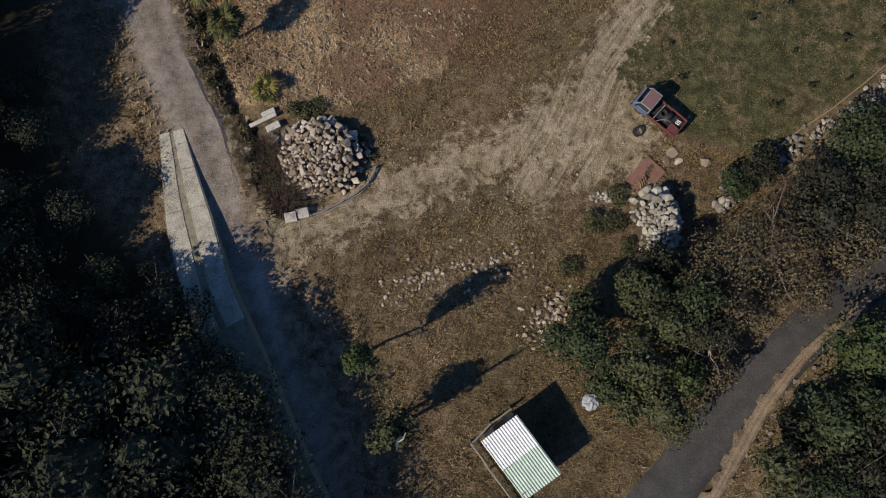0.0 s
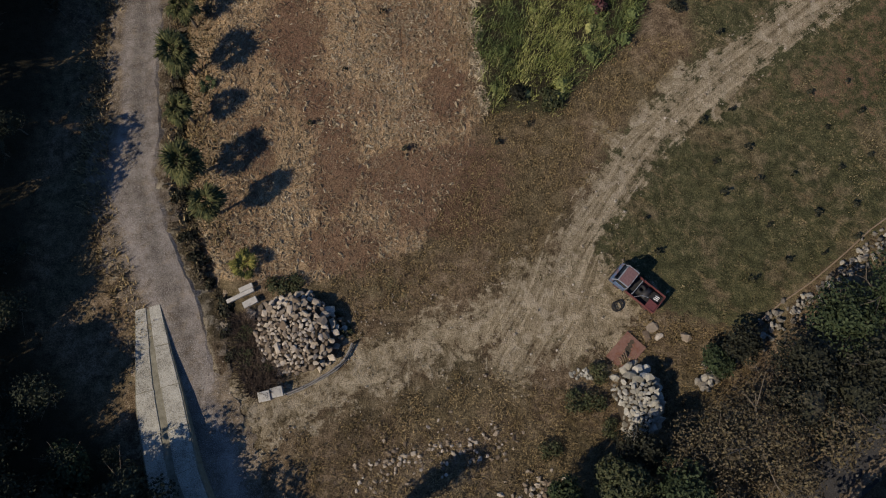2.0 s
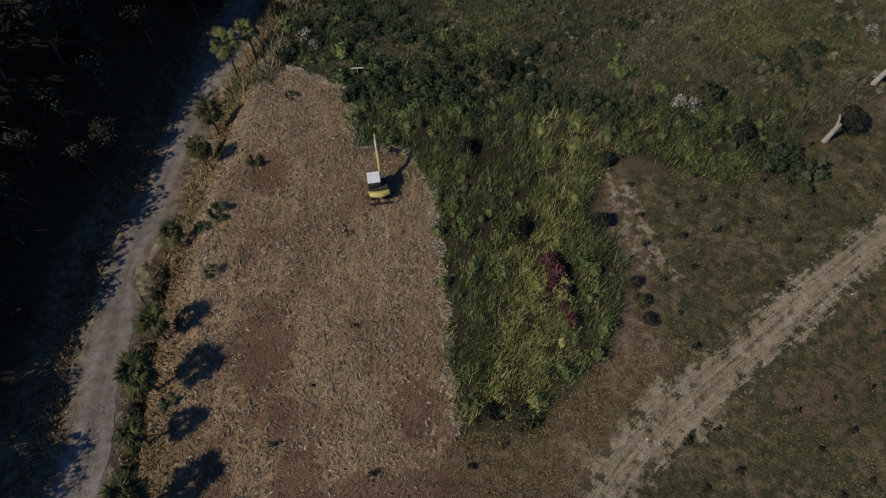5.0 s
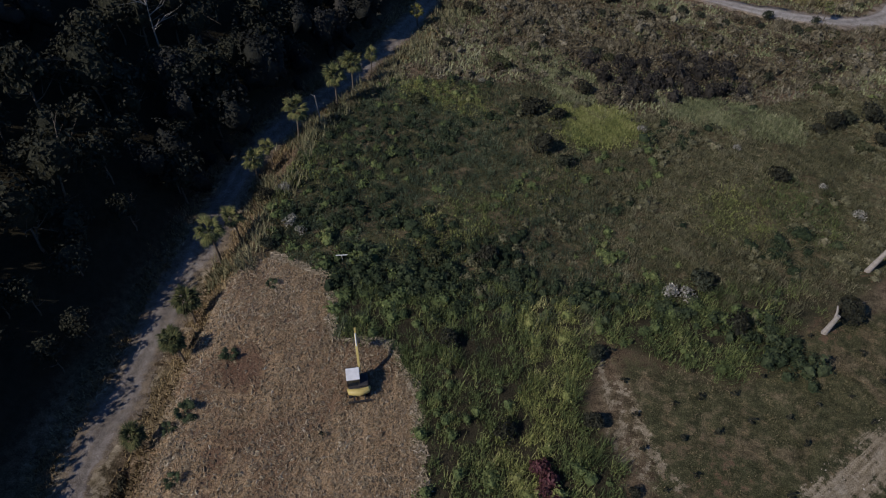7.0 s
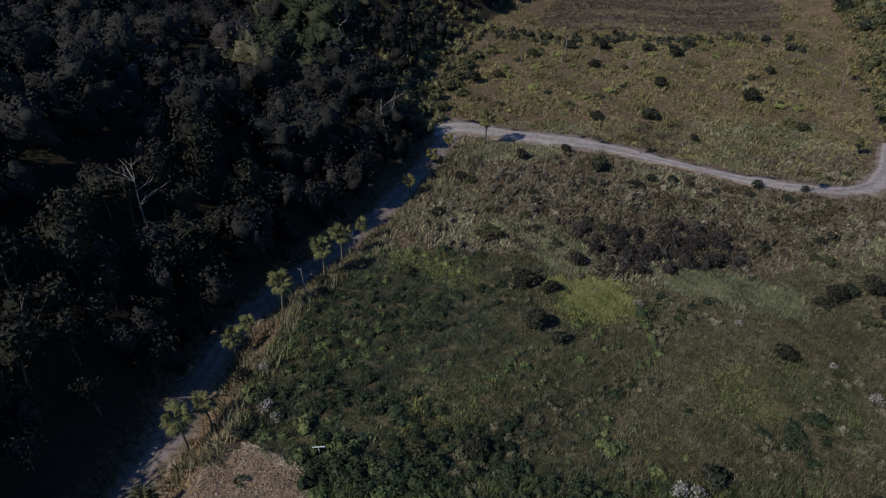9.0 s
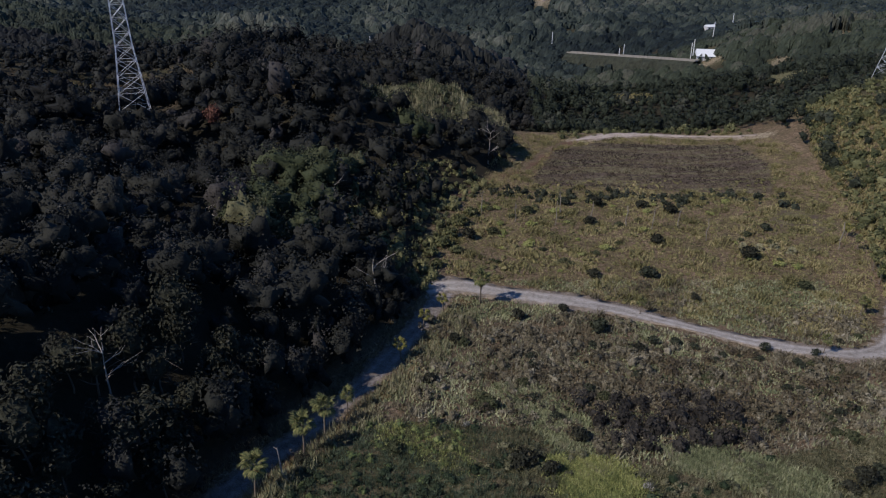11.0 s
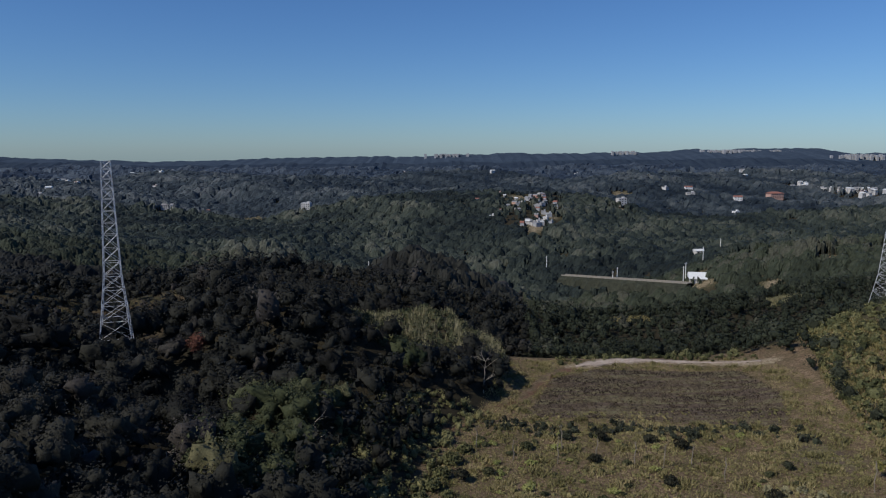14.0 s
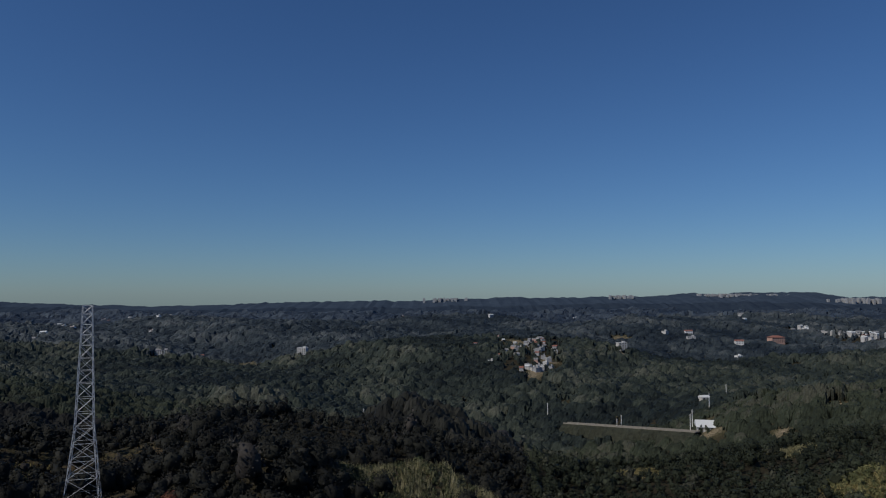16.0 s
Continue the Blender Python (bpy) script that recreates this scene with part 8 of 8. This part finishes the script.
brown_shrub = [shrub_kind(51, 1.1, 1.3, M_EDGE_LEAF, 300, 0.15), shrub_kind(52, 1.0, 1.1, M_OLIVE_LEAF, 300, 0.15), shrub_kind(53, 1.1, 1.2, M_BROWN_LEAF, 300, 0.15)]
plant(brown_shrub, [(float(a), float(b), float(c)) for a, b, c in zip(g.uniform(10, 72, 90), g.uniform(100, 132, 90), g.uniform(0.45, 1.25, 90))], "low brownish shrub on the overgrown slope", "shrub", "brushy shrubs", rnd)
hedge = [shrub_kind(61, 0.8, 1.0, M_WOOD_LEAF, 300, 0.15), shrub_kind(62, 0.7, 0.9, M_BROWN_LEAF, 300, 0.13)]
hy = [8 + 0.9 * k for k in range(40)]
# Dark brambles added to deepen the shaded strip of the ditch.
plant(hedge, [(float(np.interp(v, ROAD_Y, ROAD_X)) + 3.3 + rnd.uniform(-0.4, 0.4), v, rnd.uniform(0.6, 1.1)) for v in hy], "dark bramble added along the shaded ditch beside the track", "bramble", "brambles in the ditch", rnd)
plant([shrub_kind(64, 0.9, 0.7, M_OLIVE_LEAF, 420, 0.11)], [(-10.6, 12.9, 1.0), (-9.2, 13.2, 0.9), (-12.6, 9.5, 0.8), (-12.4, 7.8, 0.9), (-11.2, 7.0, 0.8), (-6.0, 10.8, 0.6), (-5.4, 9.6, 0.6), (13.0, 6.8, 0.9), (12.3, 4.8, 1.0), (10.8, 4.6, 1.0), (13.2, 2.8, 0.8), (9.0, 1.5, 0.9)], "weedy green shrub round the stones", "shrub", "weedy shrubs", rnd)

for x, y, h in ((52.8, 189.6, 5), (58.4, 187.4, 5.5), (65, 188.9, 5), (68.8, 179.3, 5.5), (35.6, 189.9, 6), (38.2, 198.2, 6), (18.1, 198.3, 6), (96.2, 173.2, 6.5), (26, 192, 5), (45, 193, 5)):
    top = tagged(new("bare_stem"), "bare pale stem of a palm without crown", "dead trunk", "bare stems")
    lean = rnd.uniform(-0.8, 0.8)
    Form().tube([(0, 0, -0.2), (lean * 0.3, 0.25, h * 0.35), (lean * 0.7, -0.1, h * 0.7), (lean, 0.2, h)], [0.13, 0.11, 0.1, 0.07], 7).done("trunk", M_GREY_BARK, top)
    Form().tube([(lean * 0.7, 0.15, h * 0.75), (lean * 0.7 + 0.5, 0.3, h * 0.95)], [0.07, 0.03], 5).done("branch_stub", M_GREY_BARK, top)
    Form().tube([(lean * 0.9, 0.1, h * 0.9), (lean * 0.9 - 0.4, -0.2, h * 1.04)], [0.05, 0.02], 5).done("branch_stub", M_GREY_BARK, top)
    top.matrix_basis = pose(x, y, stand(x, y), 0, 0, rnd.uniform(0, 360))
agave = [make_palm(0.3, 22, M_PLUME_GRASS, 91, 0.75)]
plant(agave, [(75.8, 175.1, 1.1), (79.1, 173.7, 1.2), (82.3, 174, 1.2), (85.4, 171.5, 1.2), (88.9, 171.6, 1.0)], "pale spiky rosette plant in a row", "agave", "row of agaves", rnd)
tagged(Form().tube([(-5.5, 65.6, stand(-5.5, 65.6) + 0.9), (-4.3, 65.7, stand(-4.3, 65.7) + 0.9)], 0.05, 8).tube([(-4.9, 65.65, stand(-4.9, 65.6) - 0.1), (-4.9, 65.65, stand(-4.9, 65.6) + 0.9)], 0.04, 6).done("pipe", M_WHITE), "short white pipe on a peg at the straw edge", "pipe")
tagged(Form().tube([(-10.6, 93, stand(-10.6, 93) - 0.2), (-10.9, 93, stand(-10.6, 93) + 4.4)], [0.09, 0.06], 7).tube([(-10.85, 93, stand(-10.6, 93) + 4.2), (-11.3, 93, stand(-10.6, 93) + 4.5)], 0.04, 5).done("post", M_PALE_BARK), "leaning bare pole beside the track", "pole")
one_tree(-56, 228, 9.5, 3.2, M_RUST_LEAF, 420, 0.5, "tree with rust-red leaves on the ridge", 9)
x, y = places(g, 5200, -15, -8, 4, 14, lambda x, y: poly_inside(x, y, [(-13.9, 10.6), (-13.2, 8.0), (-12.0, 5.2), (-10.2, 5.9), (-10.9, 7.4), (-12.3, 9.0), (-12.4, 10.8)]))
tagged(soup("bramble_thicket", *tufts(g, x, y, 0.75, 6, 0.03, 1.2, 0.2), M_BRAMBLE), "dead dark brown brambles round the stone heap", "bramble", kind="stuff")


# ---- pylons, poles and houses ----
M_PYLON = plain("weathered_zinc", (0.42, 0.43, 0.44), (0.66, 0.67, 0.68), 0.5, 0.6)


def pylon(x, y, height, foot, head, label, panels=9, waist=0.42):
    top = tagged(new("pylon"), label, "pylon", "pylons")

    def half(f):
        return np.interp(f, [0, waist, 1], [foot / 2, foot * 0.24, head / 2])

    marks = [0, 0.1, 0.19, 0.27, 0.35, 0.42, 0.49, 0.56, 0.63, 0.69, 0.75, 0.81, 0.86, 0.91, 0.96, 1.0]
    for sx, sy in ((1, 1), (1, -1), (-1, 1), (-1, -1)):
        Form().tube([(sx * half(f), sy * half(f), -1 if f == 0 else f * height) for f in (0, waist, 1)], 0.1, 4).done("leg", M_PYLON, top)
    sides = (((1, 1), (1, -1)), ((1, -1), (-1, -1)), ((-1, -1), (-1, 1)), ((-1, 1), (1, 1)))
    for a, b in zip(marks, marks[1:]):
        ha, hb, za, zb = half(a), half(b), a * height, b * height
        for (px, py), (qx, qy) in sides:
            Form().tube([(px * ha, py * ha, za), (qx * hb, qy * hb, zb)], 0.055, 4).done("brace", M_PYLON, top)
            Form().tube([(qx * ha, qy * ha, za), (px * hb, py * hb, zb)], 0.055, 4).done("brace", M_PYLON, top)
            Form().tube([(px * hb, py * hb, zb), (qx * hb, qy * hb, zb)], 0.05, 4).done("strut", M_PYLON, top)
    top.matrix_basis = pose(x, y, stand(x, y), 0, 0, 20)


pylon(-78.2, 229, 52.5, 9, 2.2, "tall galvanised lattice pylon on the wooded ridge")
pylon(184.2, 313, 44, 11.5, 2.2, "galvanised lattice pylon on the slope beside the fields")


# Pale wall greyed down; the dulling by distance haze is in its colour.
M_FAR_WALL = plain("far_wall", (0.24, 0.25, 0.26), (0.4, 0.41, 0.42), 0.02, 0.9)


def house(x, y, w, d, floors, turn, wall, roof, label, style="flat", lift=0.0, group=""):
    top = tagged(new("house"), label, "house", group)
    h = 3.1 * floors
    Form().box((w, d, h + 3), (0, 0, h / 2 - 1.5)).done("wall", wall, top)
    if style == "hip":
        Form().box((w * 1.1, d * 1.12, h * 0.32), (0, 0, h + h * 0.16), taper=0.35).done("roof", roof, top)
    elif style == "gable":
        f = Form()
        a = [f.bm.verts.new(p) for p in ((-w * 0.54, -d * 0.56, h - 0.1), (w * 0.54, -d * 0.56, h - 0.1), (w * 0.54, d * 0.56, h - 0.1), (-w * 0.54, d * 0.56, h - 0.1), (-w * 0.54, 0, h + d * 0.22), (w * 0.54, 0, h + d * 0.22))]
        for q in ((0, 1, 5, 4), (2, 3, 4, 5), (0, 4, 3), (1, 2, 5), (3, 2, 1, 0)):
            f.bm.faces.new([a[i] for i in q])
        f.done("roof", roof, top)
    else:
        Form().box((w * 1.04, d * 1.04, 0.35), (0, 0, h + 0.15)).done("roof", roof, top)
        Form().box((w * 0.3, d * 0.4, 2.2), (w * 0.25, 0, h + 1.2)).done("stair_head", wall, top)
    if w > 7:
        n = max(2, int(w / 3.4))
        for k in range(floors):
            for i in range(n):
                Form().box((1.5, 0.14, 1.5), (-w / 2 + w * (i + 0.5) / n, -d / 2 - 0.03, 1.7 + 3.1 * k)).done("window", M_GLASS, top)
    top.matrix_basis = pose(x, y, stand(x, y) + lift, 0, 0, turn)
    return top


house(278.5, 1106, 13, 10, 3, 12, M_WALL_PALE, M_WALL_PALE, "white three-storey house on a terrace above the valley", lift=4.5)
house(602, 1313, 24, 16, 3, 8, M_WALL_PINK, M_ROOF_RED, "pink house with red hipped roof on the hill", "hip", 3)
house(-196, 1151, 14, 12, 4, -10, M_WALL_PALE, M_WHITE, "pale four-storey house on the hillside", lift=3)
house(-419, 1174, 18, 10, 2, 6, M_WALL_PALE, M_ROOF_GREY, "pale grey low house on the hillside", "gable", 2)
house(214, 602, 13, 18, 1, -14, M_WALL_PALE, M_WHITE_SHEET, "low building with broad white sheet roof", "gable", -1.4)
house(253, 709, 8, 7, 1, 10, M_WALL_PALE, M_WHITE_SHEET, "small white-roofed building near the road", "gable", 1)
house(-169, 684, 8, 6, 1, 20, M_WALL_PALE, M_WHITE_SHEET, "small white-roofed hut among the woods", "gable", 2)
hr = random.Random(9)
for k in range(58):
    y = hr.uniform(880, 1135)
    x = y * (0.132 + hr.gauss(0, 0.023))
    house(x, y, hr.uniform(4, 7), hr.uniform(4, 8), 1, hr.uniform(-30, 30), hr.choice((M_WALL_PALE, M_FAR_WALL, M_WALL_PINK, M_FAR_WALL)), hr.choice((M_ROOF_GREY, M_ROOF_GREY, M_WHITE_SHEET, M_ROOF_GREY, M_ROOF_RED)), "small pale house in the hillside village", hr.choice(("flat", "gable", "gable")), hr.uniform(0.2, 1.4), "hillside village")
for k in range(64):
    t = hr.random()
    x, y = 804 - 55 * t + hr.uniform(-30, 30), 1620 - 350 * t + hr.uniform(-60, 60)
    house(x, y, hr.uniform(5, 9), hr.uniform(6, 9), 2, hr.uniform(-25, 25), M_WALL_PALE, hr.choice((M_ROOF_GREY, M_WHITE_SHEET)), "white terraced house in a far row", "gable", 3, "far white terraces")
for k in range(60):
    x, y = hr.uniform(-1100, 1300), hr.uniform(1150, 2600)
    if abs(x - 10) < 0.6 * y:
        house(x, y, hr.uniform(8, 14), hr.uniform(7, 10), hr.choice((1, 2, 2)), hr.uniform(-40, 40), hr.choice((M_WALL_PALE, M_WHITE)), hr.choice((M_ROOF_GREY, M_WHITE_SHEET, M_ROOF_RED)), "scattered pale house among the far woods", hr.choice(("flat", "gable")), 3, "scattered far houses")


def pole(x, y, h):
    top = tagged(new("utility_pole"), "white concrete utility pole beside the valley road", "pole", "utility poles")
    Form().tube([(0, 0, -2), (0, 0, h)], [0.35, 0.25], 8).done("shaft", M_WHITE, top)
    Form().box((2.4, 0.15, 0.15), (0, 0, h - 1)).done("crossarm", M_STEEL, top)
    top.matrix_basis = pose(x, y, stand(x, y))


for x, y, h in ((112, 722, 16), (159, 652, 16), (163.5, 655, 17), (203, 602, 15), (206, 606, 16), (232, 640, 15), (-40, 640, 14), (-52, 655, 14), (262, 680, 15)):
    pole(x, y, h)
M_MEADOW_BANK = leafy("bank_grass", (0.1, (0.016, 0.019, 0.014)), (0.5, (0.034, 0.038, 0.026)), (0.95, (0.075, 0.075, 0.045)), grain_at=0.3, deep=0.3)
M_BLOCK_DARK = plain("stained_concrete", (0.16, 0.15, 0.13), (0.28, 0.26, 0.22), 0.4, 0.9)
valley = tagged(new("road_valley"), "straight grey valley road on a grassy embankment", "road", kind="structure")
a, b = Vector((124, 697, -60.2)), Vector((203.5, 588, -48.0))
run = Matrix.Translation((a + b) / 2) @ (b - a).to_track_quat("X", "Z").to_matrix().to_4x4()
Form().box(((b - a).length, 5.6, 0.8), (0, 0, -0.4), bevel=0.1).done("deck", M_BLOCK_DARK, valley, at=run)
for side in (-2.6, 2.6):
    Form().box(((b - a).length, 0.25, 0.7), (0, side, 0.3)).done("parapet", M_BLOCK_DARK, valley, at=run)
run_dir = (b - a).normalized()
span = Vector((run_dir.y, -run_dir.x, 0))
V, F = [], []
for k in range(29):
    p = a.lerp(b, k / 28)
    w = 6.5 + 1.4 * math.sin(k * 1.7) + 0.9 * math.sin(k * 4.1)
    V += [p - span * 2.9 + Vector((0, 0, -0.5)), p + span * 2.9 + Vector((0, 0, -0.5)), p + span * w - Vector((0, 0, 2.8)), p + span * 1.9 * w - Vector((0, 0, 13)), p - span * 1.9 * w - Vector((0, 0, 13)), p - span * w - Vector((0, 0, 3.6))]
    if k:
        F += [(6 * k - 6 + j, 6 * k - 6 + (j + 1) % 6, 6 * k + (j + 1) % 6, 6 * k + j) for j in range(6)]
tagged(soup("embankment", V, F, M_MEADOW_BANK, parent=valley), "grassy green embankment")


def town(cx, cy, spread, n, seed, top_z, label):
    r = random.Random(seed)
    f = Form()
    for _ in range(2 * n):
        x, y = cx + r.gauss(0, spread), cy + r.gauss(0, 25)
        w, h = r.uniform(5, 13), r.choice((2, 3, 4, 5, 8))
        f.box((w, r.uniform(12, 22), h + 40), (x, y, top_z + h / 2 - 20))
    tagged(f.done("distant_town", M_FAR_WALL), label, "town", kind="stuff")


town(1560, 3900, 70, 42, 3, 50, "pale blocks of a distant town on the ridge")
town(1830, 3900, 60, 18, 4, 48, "pale blocks along the far ridge")
town(2080, 3600, 60, 36, 5, 26, "pale blocks of a distant town beyond the ridge")
town(60, 3900, 45, 14, 6, 34, "few pale blocks on the far ridge")
town(1010, 3900, 40, 12, 7, 44, "scattered pale blocks on the far ridge")


def backdrop(name, dist, knots_x, knots_z, depth, mat, label, seed):
    """A far wooded ridge: an uneven crest whose near slope runs down to the plain."""
    r = np.random.default_rng(seed)
    xs = np.linspace(-1.0, 1.0, 420) * dist * 1.15
    crest = np.interp(xs / dist, knots_x, knots_z) + np.convolve(r.normal(0, 9, 428), np.ones(9) / 9, "valid")[:420] + r.normal(0, 1.6, 420)
    V = []
    for j in range(8):
        f = j / 7
        V.append(np.stack([xs, dist - depth * (1 - f) + r.normal(0, depth * 0.004, 420), -70 + (crest + 70) * f ** 0.8 + r.normal(0, 0.8, 420) * (f < 1)], 1))
    n = len(xs)
    i = (np.arange(7)[:, None] * n + np.arange(n - 1)).ravel()
    tagged(soup(name, np.concatenate(V), np.stack([i, i + 1, i + n + 1, i + n], 1), mat), label, "hills", kind="structure")


# Ridge material with the blue distance haze mixed into its base colour.
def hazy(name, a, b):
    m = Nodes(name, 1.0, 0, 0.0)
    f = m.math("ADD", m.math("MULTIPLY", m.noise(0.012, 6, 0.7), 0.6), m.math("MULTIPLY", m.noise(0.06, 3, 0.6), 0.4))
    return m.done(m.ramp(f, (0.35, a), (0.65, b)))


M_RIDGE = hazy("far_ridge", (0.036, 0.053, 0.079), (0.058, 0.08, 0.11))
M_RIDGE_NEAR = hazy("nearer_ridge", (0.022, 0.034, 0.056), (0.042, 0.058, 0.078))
AZ = [-0.7, -0.61, -0.5, -0.38, -0.2, -0.02, 0.1, 0.24, 0.4, 0.52, 0.56, 0.62, 0.7]
backdrop("backdrop_ridge", 4000, AZ, [30, 23, 12, -2, 20, 26, 40, 45, 64, 62, 40, 38, 36], 900, M_RIDGE, "long far ridge along the horizon, coloured with blue haze", 2)
backdrop("backdrop_hills", 3450, AZ, [6, 4, 0, -14, -6, -2, 2, 8, 14, 14, 4, 6, 2], 300, M_RIDGE_NEAR, "wooded hills before the far ridge, coloured with haze", 4)
